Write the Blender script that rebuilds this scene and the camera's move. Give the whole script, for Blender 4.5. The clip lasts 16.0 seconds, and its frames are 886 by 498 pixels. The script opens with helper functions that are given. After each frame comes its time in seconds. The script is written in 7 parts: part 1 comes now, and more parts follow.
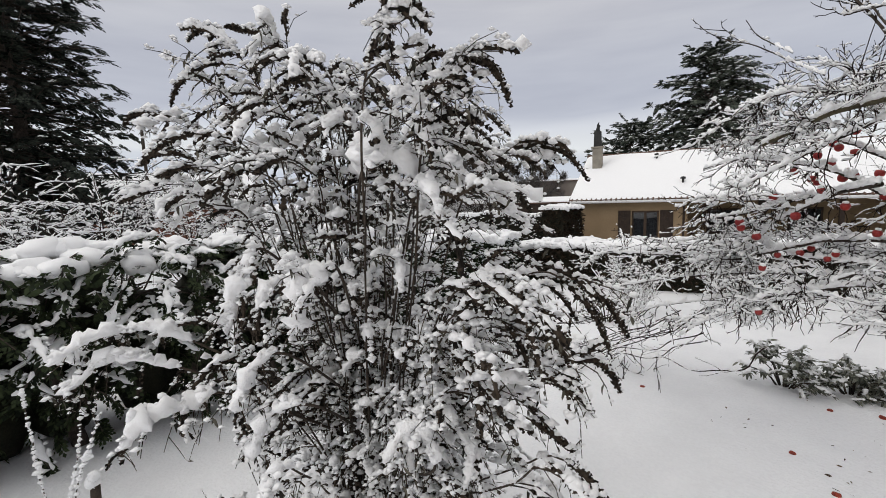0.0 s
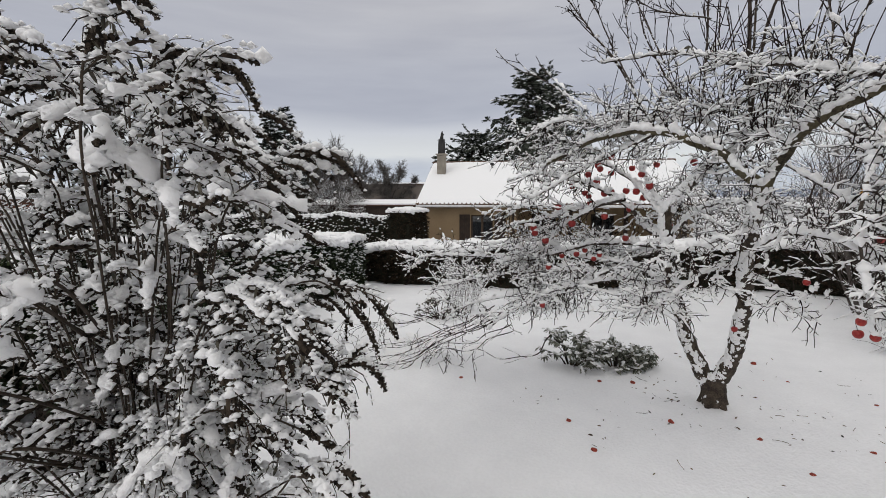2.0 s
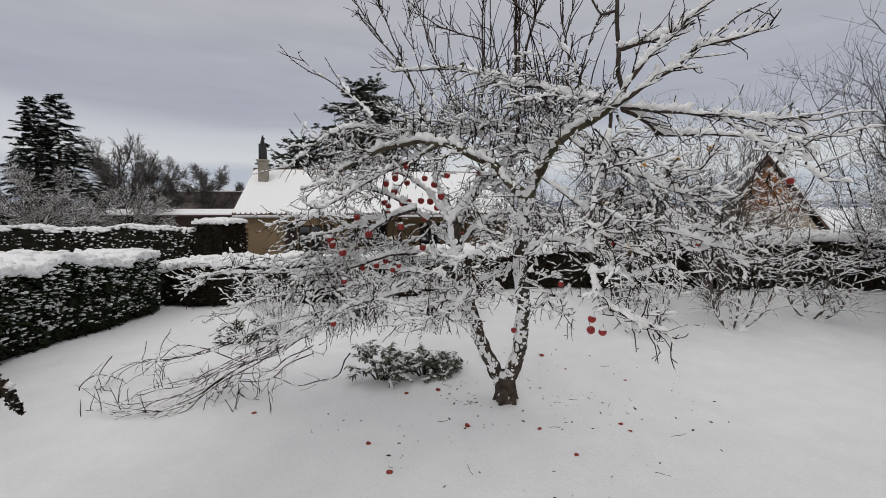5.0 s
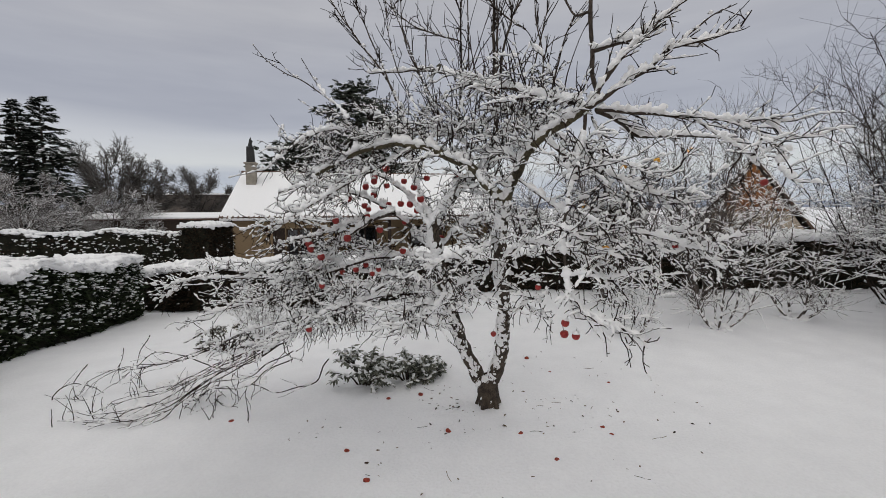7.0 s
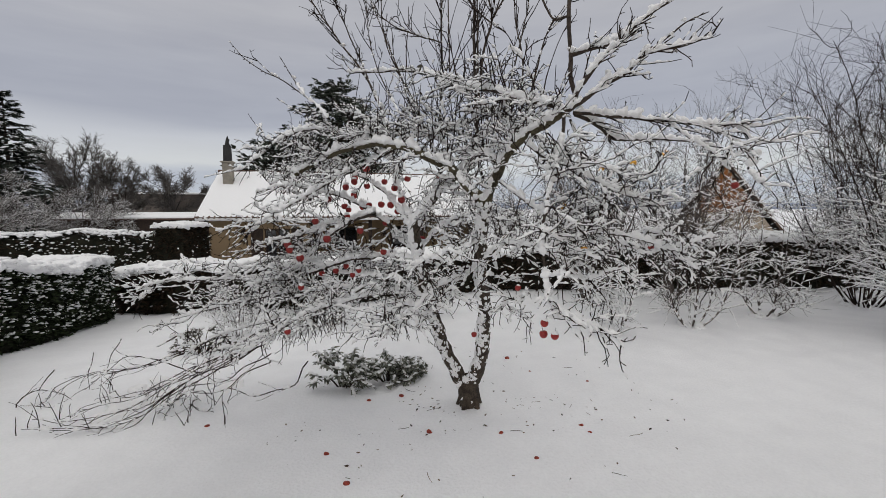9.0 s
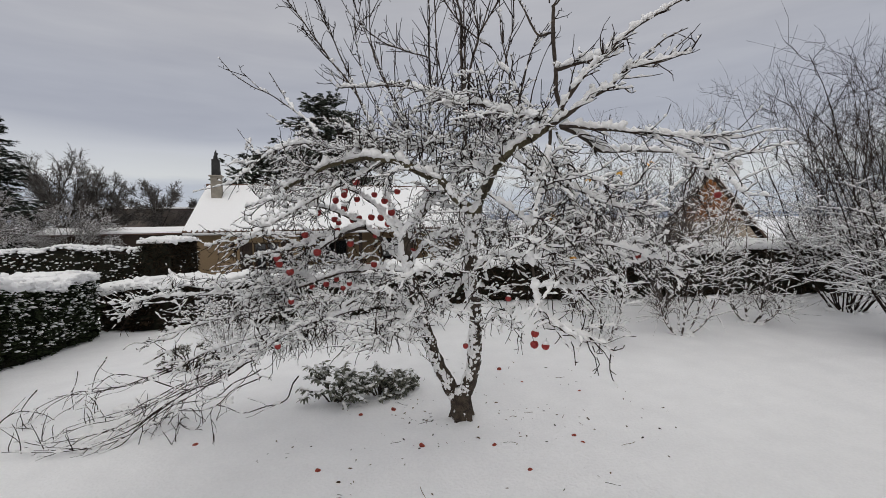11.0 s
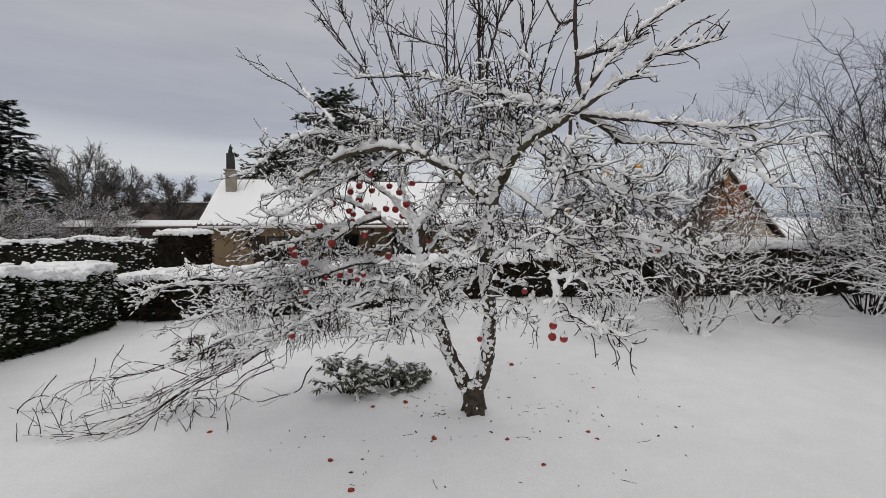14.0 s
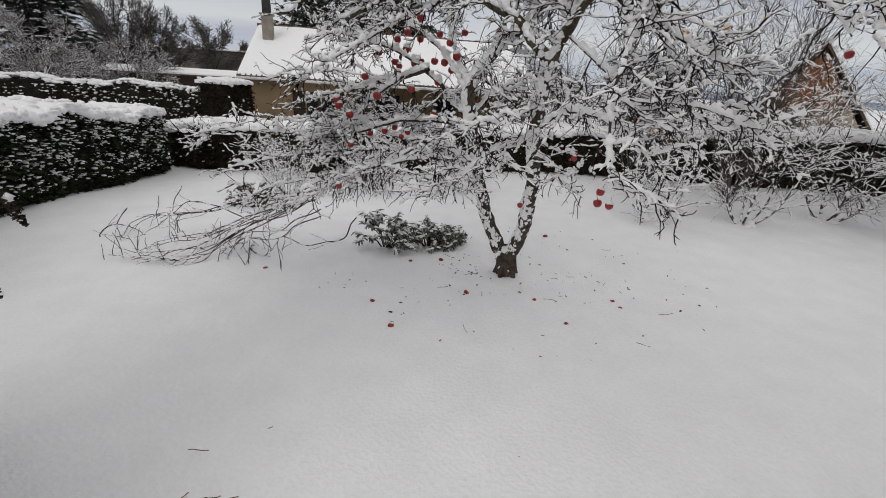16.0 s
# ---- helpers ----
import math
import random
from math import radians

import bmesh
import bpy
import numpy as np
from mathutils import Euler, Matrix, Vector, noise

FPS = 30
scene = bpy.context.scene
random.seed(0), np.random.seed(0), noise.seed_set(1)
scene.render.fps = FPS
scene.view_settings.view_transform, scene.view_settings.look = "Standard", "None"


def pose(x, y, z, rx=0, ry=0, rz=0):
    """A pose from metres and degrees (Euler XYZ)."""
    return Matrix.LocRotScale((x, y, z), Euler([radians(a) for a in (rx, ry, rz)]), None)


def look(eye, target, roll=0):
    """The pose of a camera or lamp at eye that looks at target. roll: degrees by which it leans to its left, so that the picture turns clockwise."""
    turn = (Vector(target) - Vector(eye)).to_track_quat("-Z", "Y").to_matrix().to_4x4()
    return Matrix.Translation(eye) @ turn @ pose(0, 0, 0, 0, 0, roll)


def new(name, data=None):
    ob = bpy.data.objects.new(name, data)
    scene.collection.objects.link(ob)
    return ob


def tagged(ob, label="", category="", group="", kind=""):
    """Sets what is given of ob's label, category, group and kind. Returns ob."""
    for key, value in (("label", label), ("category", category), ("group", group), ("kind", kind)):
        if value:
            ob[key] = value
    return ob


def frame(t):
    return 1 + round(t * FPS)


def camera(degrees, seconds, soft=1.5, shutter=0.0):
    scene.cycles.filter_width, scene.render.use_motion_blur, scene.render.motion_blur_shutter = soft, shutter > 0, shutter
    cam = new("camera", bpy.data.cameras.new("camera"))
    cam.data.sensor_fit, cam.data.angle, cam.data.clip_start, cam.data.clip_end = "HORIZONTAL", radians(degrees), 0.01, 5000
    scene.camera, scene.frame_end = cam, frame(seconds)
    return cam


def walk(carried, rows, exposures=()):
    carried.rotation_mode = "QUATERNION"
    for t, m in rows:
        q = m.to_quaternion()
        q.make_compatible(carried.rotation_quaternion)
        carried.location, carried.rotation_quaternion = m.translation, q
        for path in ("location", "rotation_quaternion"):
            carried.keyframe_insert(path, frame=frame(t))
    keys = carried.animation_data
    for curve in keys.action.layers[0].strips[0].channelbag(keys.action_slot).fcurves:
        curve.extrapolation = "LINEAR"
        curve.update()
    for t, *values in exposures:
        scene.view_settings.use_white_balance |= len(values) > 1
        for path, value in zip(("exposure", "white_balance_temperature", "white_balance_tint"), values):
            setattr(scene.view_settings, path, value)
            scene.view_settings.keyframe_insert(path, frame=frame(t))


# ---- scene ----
cam = camera(91.5, 16.0, 0.75)
PATH = [
    (0, (-1.062, 0.472, 2.238), (-2.428, 1.913, 2.004), -1.8),
    (0.5, (-1.061, 0.489, 2.237), (-2.303, 2.039, 1.999), -1.1),
    (1, (-0.991, 0.538, 2.252), (-2.113, 2.176, 2.017), -0.8),
    (1.5, (-0.885, 0.588, 2.258), (-1.848, 2.325, 2.02), -0.3),
    (2, (-0.754, 0.624, 2.27), (-1.573, 2.433, 2.031), -0.1),
    (2.5, (-0.652, 0.661, 2.254), (-1.262, 2.55, 2.013), 0.3),
    (3, (-0.592, 0.725, 2.255), (-1.042, 2.659, 2.018), 0.3),
    (3.5, (-0.547, 0.88, 2.252), (-0.835, 2.846, 2.028), -0.0),
    (4, (-0.491, 0.96, 2.256), (-0.65, 2.942, 2.046), -0.2),
    (6.3, (-0.225, 1.103, 2.283), (-0.331, 3.092, 2.093), -0.0),
    (6.5, (-0.219, 1.105, 2.281), (-0.323, 3.093, 2.092), -0.1),
    (7, (-0.221, 1.102, 2.28), (-0.305, 3.091, 2.093), -0.3),
    (7.5, (-0.225, 1.107, 2.28), (-0.299, 3.096, 2.088), -0.3),
    (8, (-0.221, 1.111, 2.276), (-0.283, 3.1, 2.081), -0.3),
    (8.5, (-0.218, 1.106, 2.281), (-0.249, 3.097, 2.089), -0.2),
    (9, (-0.216, 1.101, 2.284), (-0.213, 3.092, 2.099), -0.1),
    (11.5, (-0.21, 1.081, 2.297), (-0.159, 3.078, 2.212), -0.9),
    (12, (-0.204, 1.086, 2.31), (-0.149, 3.085, 2.317), -1.0),
    (12.5, (-0.207, 1.086, 2.309), (-0.148, 3.084, 2.367), -0.9),
    (13, (-0.217, 1.1, 2.283), (-0.156, 3.099, 2.324), -0.9),
    (13.5, (-0.237, 1.111, 2.262), (-0.179, 3.11, 2.24), -0.6),
    (14, (-0.256, 1.116, 2.239), (-0.259, 3.111, 2.093), -0.1),
    (14.5, (-0.268, 1.11, 2.22), (-0.315, 3.092, 1.957), 0.6),
    (15, (-0.281, 1.096, 2.18), (-0.358, 3.044, 1.731), 1.7),
    (15.5, (-0.302, 1.088, 2.156), (-0.433, 2.986, 1.537), 2.8),
    (16, (-0.32, 1.076, 2.135), (-0.46, 2.937, 1.416), 3.6),
]
EXPOSURES = [(0, 0.16), (1.5, 0.05), (2.5, -0.06), (3.5, -0.13), (8, -0.17), (12.5, -0.15), (16, -0.2)]
walk(cam, [(t, look(eye, target, roll)) for t, eye, target, roll in PATH], EXPOSURES)

# ---- world, sun ----
world = bpy.data.worlds.new("overcast_sky")
scene.world = world
world.use_nodes = True
wn, wl = world.node_tree.nodes, world.node_tree.links
wn.clear()


def wnode(kind, **inputs):
    n = wn.new(kind)
    for k, v in inputs.items():
        n.inputs[k.replace("_", " ")].default_value = v
    return n


def ramp(nodes, stops, ease="LINEAR"):
    n = nodes.new("ShaderNodeValToRGB")
    n.color_ramp.interpolation = ease
    el = n.color_ramp.elements
    while len(el) < len(stops):
        el.new(0.5)
    for e, (p, c) in zip(el, stops):
        e.position = p
        e.color = (*c, 1) if len(c) == 3 else c
    return n


wc = wn.new("ShaderNodeTexCoord")
sep = wn.new("ShaderNodeSeparateXYZ")
wl.new(wc.outputs["Generated"], sep.inputs[0])
stretch = wn.new("ShaderNodeMapping")
stretch.inputs["Scale"].default_value = (1.0, 1.0, 7.0)
wl.new(wc.outputs["Generated"], stretch.inputs[0])
cloud = wnode("ShaderNodeTexNoise", Scale=1.6, Detail=5.0, Roughness=0.5)
wl.new(stretch.outputs[0], cloud.inputs["Vector"])
warp = wn.new("ShaderNodeMath")
warp.operation = "MULTIPLY_ADD"
warp.inputs[1].default_value = 0.16
wl.new(cloud.outputs[0], warp.inputs[0])
wl.new(sep.outputs[2], warp.inputs[2])
band = ramp(wn, [(0.0, (0.60, 0.63, 0.68)), (0.10, (0.53, 0.57, 0.64)), (0.145, (0.51, 0.55, 0.63)), (0.185, (0.67, 0.69, 0.71)),
                 (0.225, (0.60, 0.62, 0.67)), (0.27, (0.425, 0.445, 0.515)), (0.36, (0.44, 0.455, 0.515)), (0.48, (0.485, 0.49, 0.53)), (0.64, (0.515, 0.515, 0.548)), (0.85, (0.82, 0.80, 0.78)), (1.0, (0.97, 0.95, 0.91))])
wl.new(warp.outputs[0], band.inputs[0])
sky = wn.new("ShaderNodeTexSky")
sky.sky_type = "NISHITA"
sky.sun_disc = False
sky.sun_elevation = radians(24)
sky.sun_rotation = radians(200)
streak = wnode("ShaderNodeTexNoise", Scale=3.2, Detail=6.0, Roughness=0.55)
wl.new(stretch.outputs[0], streak.inputs["Vector"])
sr = ramp(wn, [(0.3, (0.93, 0.93, 0.94)), (0.7, (1.06, 1.06, 1.05))])
wl.new(streak.outputs[0], sr.inputs[0])
mul = wn.new("ShaderNodeMixRGB")
mul.blend_type = "MULTIPLY"
mul.inputs[0].default_value = 1.0
wl.new(band.outputs[0], mul.inputs[1])
wl.new(sr.outputs[0], mul.inputs[2])
bg = wnode("ShaderNodeBackground", Strength=1.0)
wl.new(mul.outputs[0], bg.inputs[0])
bg2 = wnode("ShaderNodeBackground", Strength=0.004)
wl.new(sky.outputs[0], bg2.inputs[0])
add = wn.new("ShaderNodeAddShader")
wl.new(bg.outputs[0], add.inputs[0])
wl.new(bg2.outputs[0], add.inputs[1])
wout = wn.new("ShaderNodeOutputWorld")
wl.new(add.outputs[0], wout.inputs[0])

sun = new("sun", bpy.data.lights.new("sun", "SUN"))
sun.data.energy, sun.data.angle, sun.data.color = 0.75, radians(40), (1.0, 0.97, 0.93)
sun.matrix_world = look((-6, -14, 12), (0, 6, 0))


# ---- materials ----
def material(name, dark, light, rough=0.8, scale=8.0, fine=60.0, bump=0.3, depth=0.01, island=0.0, spec=0.3, metal=0.0, low=0.35, high=0.65):
    """Two colours mixed by noise at two scales, with relief; island: how much each loose piece differs."""
    m = bpy.data.materials.new(name)
    m.use_nodes = True
    n, l = m.node_tree.nodes, m.node_tree.links
    b = n["Principled BSDF"]
    b.inputs["Roughness"].default_value = rough
    b.inputs["Specular IOR Level"].default_value = spec
    b.inputs["Metallic"].default_value = metal
    tc = n.new("ShaderNodeTexCoord")
    a = n.new("ShaderNodeTexNoise")
    a.inputs["Scale"].default_value, a.inputs["Detail"].default_value = scale, 4
    f = n.new("ShaderNodeTexNoise")
    f.inputs["Scale"].default_value, f.inputs["Detail"].default_value = fine, 3
    for t in (a, f):
        l.new(tc.outputs["Object"], t.inputs["Vector"])
    mix = n.new("ShaderNodeMath")
    mix.operation = "MULTIPLY_ADD"
    mix.inputs[1].default_value = 0.45
    l.new(f.outputs[0], mix.inputs[0])
    half = n.new("ShaderNodeMath")
    half.operation = "MULTIPLY"
    half.inputs[1].default_value = 0.55
    l.new(a.outputs[0], half.inputs[0])
    l.new(half.outputs[0], mix.inputs[2])
    last = mix
    if island:
        geo = n.new("ShaderNodeNewGeometry")
        isl = n.new("ShaderNodeMath")
        isl.operation = "MULTIPLY_ADD"
        isl.inputs[1].default_value = island
        l.new(geo.outputs["Random Per Island"], isl.inputs[0])
        sh = n.new("ShaderNodeMath")
        sh.operation = "SUBTRACT"
        sh.inputs[1].default_value = island / 2
        l.new(mix.outputs[0], sh.inputs[0])
        l.new(sh.outputs[0], isl.inputs[2])
        last = isl
    r = ramp(n, [(low, dark), (high, light)])
    l.new(last.outputs[0], r.inputs[0])
    l.new(r.outputs[0], b.inputs["Base Color"])
    if bump:
        bp = n.new("ShaderNodeBump")
        bp.inputs["Strength"].default_value, bp.inputs["Distance"].default_value = bump, depth
        l.new(mix.outputs[0], bp.inputs["Height"])
        l.new(bp.outputs[0], b.inputs["Normal"])
    return m


SNOW = material("snow", (0.90, 0.90, 0.905), (0.955, 0.955, 0.96), 0.7, 14, 170, 0.75, 0.010, spec=0.15)
GROUND_SNOW = material("ground_snow", (0.855, 0.86, 0.88), (0.925, 0.93, 0.947), 0.7, 2.2, 34, 0.75, 0.03, spec=0.2)
BARK = material("bark", (0.022, 0.017, 0.014), (0.085, 0.066, 0.053), 0.9, 14, 110, 0.8, 0.012)
TRUNK_BARK = material("trunk_bark", (0.016, 0.012, 0.010), (0.105, 0.082, 0.062), 0.9, 12, 75, 1.0, 0.025)
MOSS_BARK = material("moss_bark", (0.034, 0.028, 0.020), (0.125, 0.108, 0.066), 0.95, 9, 80, 0.9, 0.015)
TWIG = material("twig", (0.011, 0.008, 0.007), (0.042, 0.030, 0.025), 0.9, 12, 90, 0.4, 0.004, island=0.4, spec=0.1)
PALE_TWIG = material("frosted_twig", (0.035, 0.028, 0.025), (0.125, 0.105, 0.095), 0.85, 20, 120, 0.3, 0.004, island=0.5)
SHRUB = material("dark_shrub_bark", (0.030, 0.024, 0.021), (0.12, 0.10, 0.09), 0.9, 9, 70, 0.4, 0.006, island=0.5)
RHODO = material("grey_green_leaf", (0.06, 0.066, 0.05), (0.23, 0.235, 0.19), 0.7, 20, 120, 0.3, 0.003, island=0.6)
FROST = material("frosted_bark", (0.13, 0.12, 0.115), (0.45, 0.44, 0.43), 0.9, 1.5, 12, 0.2, 0.01, island=0.6)
STEM = material("shrub_stem", (0.018, 0.014, 0.011), (0.066, 0.050, 0.037), 0.85, 14, 100, 0.4, 0.005, island=0.5)
SEED = material("seed_head", (0.014, 0.012, 0.010), (0.065, 0.05, 0.038), 0.95, 40, 200, 0.8, 0.006, island=0.6, spec=0.1)
DRY_LEAF = material("grey_leaf", (0.025, 0.024, 0.018), (0.115, 0.105, 0.08), 0.8, 20, 120, 0.3, 0.003, island=0.6)
YEW = material("yew_leaf", (0.008, 0.012, 0.006), (0.036, 0.048, 0.022), 0.75, 4, 60, 0.3, 0.004, island=0.7, spec=0.12)
# near-black: the shade deep among the leaves, put into the colour
SHADE_CORE = material("hedge_shade", (0.006, 0.007, 0.004), (0.025, 0.024, 0.014), 0.95, 6, 60, 0.8, 0.02)
BROWN_HEDGE = material("brown_hedge", (0.012, 0.0085, 0.006), (0.052, 0.036, 0.022), 0.9, 5, 60, 0.4, 0.005, island=0.6, spec=0.12)
CEDAR = material("cedar_needles", (0.026, 0.033, 0.026), (0.10, 0.112, 0.088), 0.85, 1.2, 20, 0.3, 0.01, island=0.6, spec=0.12)
SPRUCE = material("spruce_needles", (0.008, 0.011, 0.009), (0.035, 0.042, 0.032), 0.9, 1.2, 20, 0.3, 0.01, island=0.6, spec=0.12)
APPLE = material("apple_skin", (0.20, 0.008, 0.011), (0.44, 0.036, 0.020), 0.42, 9, 60, 0.1, 0.002, spec=0.5, low=0.38, high=0.72)
ROTTEN = material("rotten_apple", (0.06, 0.009, 0.008), (0.36, 0.055, 0.030), 0.6, 18, 90, 0.6, 0.005, island=0.5)
YELLOW = material("autumn_leaf", (0.42, 0.15, 0.02), (0.72, 0.38, 0.05), 0.7, 12, 70, 0.3, 0.003, island=0.5)
RENDER = material("ochre_render", (0.235, 0.165, 0.095), (0.31, 0.225, 0.135), 0.95, 1.1, 55, 0.5, 0.006)
DARK_WOOD = material("dark_wood", (0.018, 0.012, 0.009), (0.05, 0.032, 0.022), 0.7, 5, 60, 0.3, 0.003)
FRAME_WOOD = material("frame_wood", (0.035, 0.022, 0.014), (0.075, 0.048, 0.03), 0.6, 6, 60, 0.2, 0.002)
TILE = material("roof_tile", (0.07, 0.045, 0.035), (0.16, 0.10, 0.075), 0.9, 6, 50, 0.5, 0.006, island=0.5)
STONE = material("chimney_stone", (0.19, 0.17, 0.14), (0.33, 0.30, 0.25), 0.9, 3, 40, 0.5, 0.006)
METAL = material("dark_metal", (0.012, 0.012, 0.013), (0.035, 0.034, 0.033), 0.6, 5, 40, 0.2, 0.003)
ZINC = material("pale_gutter", (0.55, 0.55, 0.55), (0.72, 0.72, 0.72), 0.5, 5, 40, 0.1, 0.002)
ORANGE = material("orange_cladding", (0.20, 0.075, 0.025), (0.33, 0.13, 0.045), 0.8, 3, 40, 0.4, 0.004, island=0.4)
GREY_WALL = material("grey_brown_wall", (0.15, 0.125, 0.11), (0.22, 0.19, 0.165), 0.9, 0.6, 12, 0.3, 0.01)
PALE_WALL = material("pale_render", (0.36, 0.30, 0.23), (0.47, 0.40, 0.32), 0.95, 1.2, 30, 0.4, 0.006)
BRICK = material("red_brown_wall", (0.14, 0.06, 0.04), (0.24, 0.11, 0.075), 0.9, 3, 30, 0.4, 0.01)
SIGN = material("pale_sign", (0.50, 0.52, 0.54), (0.62, 0.63, 0.65), 0.6, 3, 20, 0.0)
LITTER = material("leaf_litter", (0.02, 0.015, 0.012), (0.12, 0.075, 0.045), 0.9, 30, 150, 0.5, 0.003, island=0.8)
GREY_BARK = material("grey_bark", (0.05, 0.044, 0.040), (0.17, 0.155, 0.145), 0.9, 1.5, 12, 0.2, 0.01, island=0.5)
# blue-grey carries the haze of distance in the base colour
HAZED_HILL = material("hazed_hill", (0.22, 0.26, 0.34), (0.33, 0.37, 0.45), 1.0, 0.01, 0.05, 0.0)


def glass_material():
    m = bpy.data.materials.new("window_glass")
    m.use_nodes = True
    b = m.node_tree.nodes["Principled BSDF"]
    b.inputs["Base Color"].default_value = (0.02, 0.022, 0.025, 1)
    b.inputs["Roughness"].default_value = 0.04
    b.inputs["Specular IOR Level"].default_value = 0.9
    return m


GLASS = glass_material()


# ---- mesh tools ----
class Bag:
    """Collects points and faces of many loose pieces for one mesh."""

    def __init__(self):
        self.v, self.f, self.n = [], [], 0

    def put(self, v, f):
        if len(v):
            self.v.append(np.asarray(v, float))
            self.f.append(np.asarray(f, np.int64) + self.n)
            self.n += len(v)

    def mesh(self, name, mat, smooth=True):
        me = bpy.data.meshes.new(name)
        if not self.n:
            return me
        v = np.concatenate(self.v)
        me.vertices.add(len(v))
        me.vertices.foreach_set("co", v.ravel())
        tri = [f for f in self.f if f.shape[1] == 3]
        quad = [f for f in self.f if f.shape[1] == 4]
        sizes = np.concatenate([np.full(sum(map(len, tri)), 3), np.full(sum(map(len, quad)), 4)]).astype(np.int64)
        idx = np.concatenate([f.ravel() for f in tri + quad])
        me.loops.add(len(idx))
        me.loops.foreach_set("vertex_index", idx)
        me.polygons.add(len(sizes))
        me.polygons.foreach_set("loop_start", np.concatenate([[0], np.cumsum(sizes)[:-1]]))
        me.polygons.foreach_set("loop_total", sizes)
        me.polygons.foreach_set("use_smooth", np.full(len(sizes), smooth))
        me.materials.append(mat)
        me.update(calc_edges=True)
        return me


def part(name, shape, mat, parent=None, label="", smooth=True, kind=""):
    """Links a Bag or a bmesh as one mesh object under a thing or a part."""
    if isinstance(shape, Bag):
        me = shape.mesh(name, mat, smooth)
    else:
        me = bpy.data.meshes.new(name)
        bmesh.ops.recalc_face_normals(shape, faces=shape.faces)
        shape.to_mesh(me)
        shape.free()
        me.materials.append(mat)
        if smooth:
            me.polygons.foreach_set("use_smooth", np.full(len(me.polygons), True))
    ob = new(name, me)
    if parent is not None:
        ob.parent = parent
    return tagged(ob, label, kind=kind)


def thing(name, at, label, category, group="", kind=""):
    ob = new(name)
    ob.empty_display_size = 0.2
    ob.location = at
    return tagged(ob, label, category, group, kind)


def unit(v):
    v = np.asarray(v, float)
    return v / (np.linalg.norm(v) + 1e-9)


def curve(points, n):
    """n points on a smooth line through the given ones."""
    p = np.asarray(points, float)
    if len(p) == 2:
        return p[0] + (p[1] - p[0]) * np.linspace(0, 1, n)[:, None]
    q = np.vstack([2 * p[0] - p[1], p, 2 * p[-1] - p[-2]])
    u = np.linspace(0, len(p) - 1 - 1e-6, n)
    i = u.astype(int)
    t = (u - i)[:, None]
    a, b, c, d = q[i], q[i + 1], q[i + 2], q[i + 3]
    return 0.5 * (2 * b + (c - a) * t + (2 * a - 5 * b + 4 * c - d) * t ** 2 + (3 * b - a - 3 * c + d) * t ** 3)


def tube(bag, p, r, sides=5, flat=1.0, lift=0.0, rough=None):
    """A tube along p with radii r; flat squeezes its height, lift raises it."""
    p, r = np.asarray(p, float), np.asarray(r, float)
    n = len(p)
    if n < 2:
        return
    t = np.gradient(p, axis=0)
    t /= np.linalg.norm(t, axis=1)[:, None] + 1e-9
    side = np.cross(t, (0.0, 0.0, 1.0))
    ln = np.linalg.norm(side, axis=1)
    ref = side[np.argmax(ln)] if ln.max() > 1e-3 else np.array((1.0, 0.0, 0.0))
    side = np.where((ln > 0.15)[:, None], side / (ln[:, None] + 1e-9), unit(ref))
    side -= t * (side * t).sum(1)[:, None]
    side /= np.linalg.norm(side, axis=1)[:, None] + 1e-9
    for k in range(1, n):
        if side[k] @ side[k - 1] < 0:
            side[k] *= -1
    up = np.cross(side, t)
    up *= np.where(up[:, 2:3] < 0, -1, 1) if lift else 1
    a = np.linspace(0, 2 * np.pi, sides, endpoint=False)
    ring = np.cos(a)[None, :, None] * side[:, None] * r[:, None, None] + np.sin(a)[None, :, None] * up[:, None] * (r * flat)[:, None, None]
    if rough is not None:
        ring *= rough[:, :, None]
    v = (p[:, None] + ring).reshape(-1, 3)
    if lift:
        v[:, 2] += np.repeat(r * lift, sides)
    i = np.arange(n - 1)[:, None] * sides
    j = np.arange(sides)[None]
    k = (j + 1) % sides
    f = np.stack([i + j, i + k, i + sides + k, i + sides + j], -1).reshape(-1, 4)
    bag.put(v, f)


def ball(level):
    bm = bmesh.new()
    bmesh.ops.create_icosphere(bm, subdivisions=level, radius=1)
    v = np.array([x.co for x in bm.verts])
    f = np.array([[x.index for x in y.verts] for y in bm.faces])
    bm.free()
    return v, f


def lumpy(level, amount, seed):
    v, f = ball(level)
    g = np.array([noise.noise(Vector(x) * 1.7 + Vector((seed * 7.3, seed, 0))) for x in v])
    return v * (1 + amount * g)[:, None], f


def scatter(bag, shape, places, sizes, turns=None):
    """Puts many copies of one small shape into a bag: sizes (n,3), turns (n,3,3)."""
    v, f = shape
    if not len(places):
        return
    places = np.asarray(places, float)
    w = v[None] * np.asarray(sizes, float)[:, None]
    if turns is not None:
        w = np.einsum("nij,nkj->nki", turns, w)
    w = (w + places[:, None]).reshape(-1, 3)
    ff = (f[None] + (np.arange(len(places)) * len(v))[:, None, None]).reshape(-1, f.shape[1])
    bag.put(w, ff)


def turns_along(d, rng, tilt=0.3):
    """Rotations whose x axis points along d, their z roughly up, a little shaken."""
    d = np.asarray(d, float)
    d = d / (np.linalg.norm(d, axis=1)[:, None] + 1e-9)
    up = np.array([0, 0, 1.0]) + rng.normal(0, tilt, d.shape)
    y = np.cross(up, d)
    y /= np.linalg.norm(y, axis=1)[:, None] + 1e-9
    z = np.cross(d, y)
    return np.stack([d, y, z], -1)


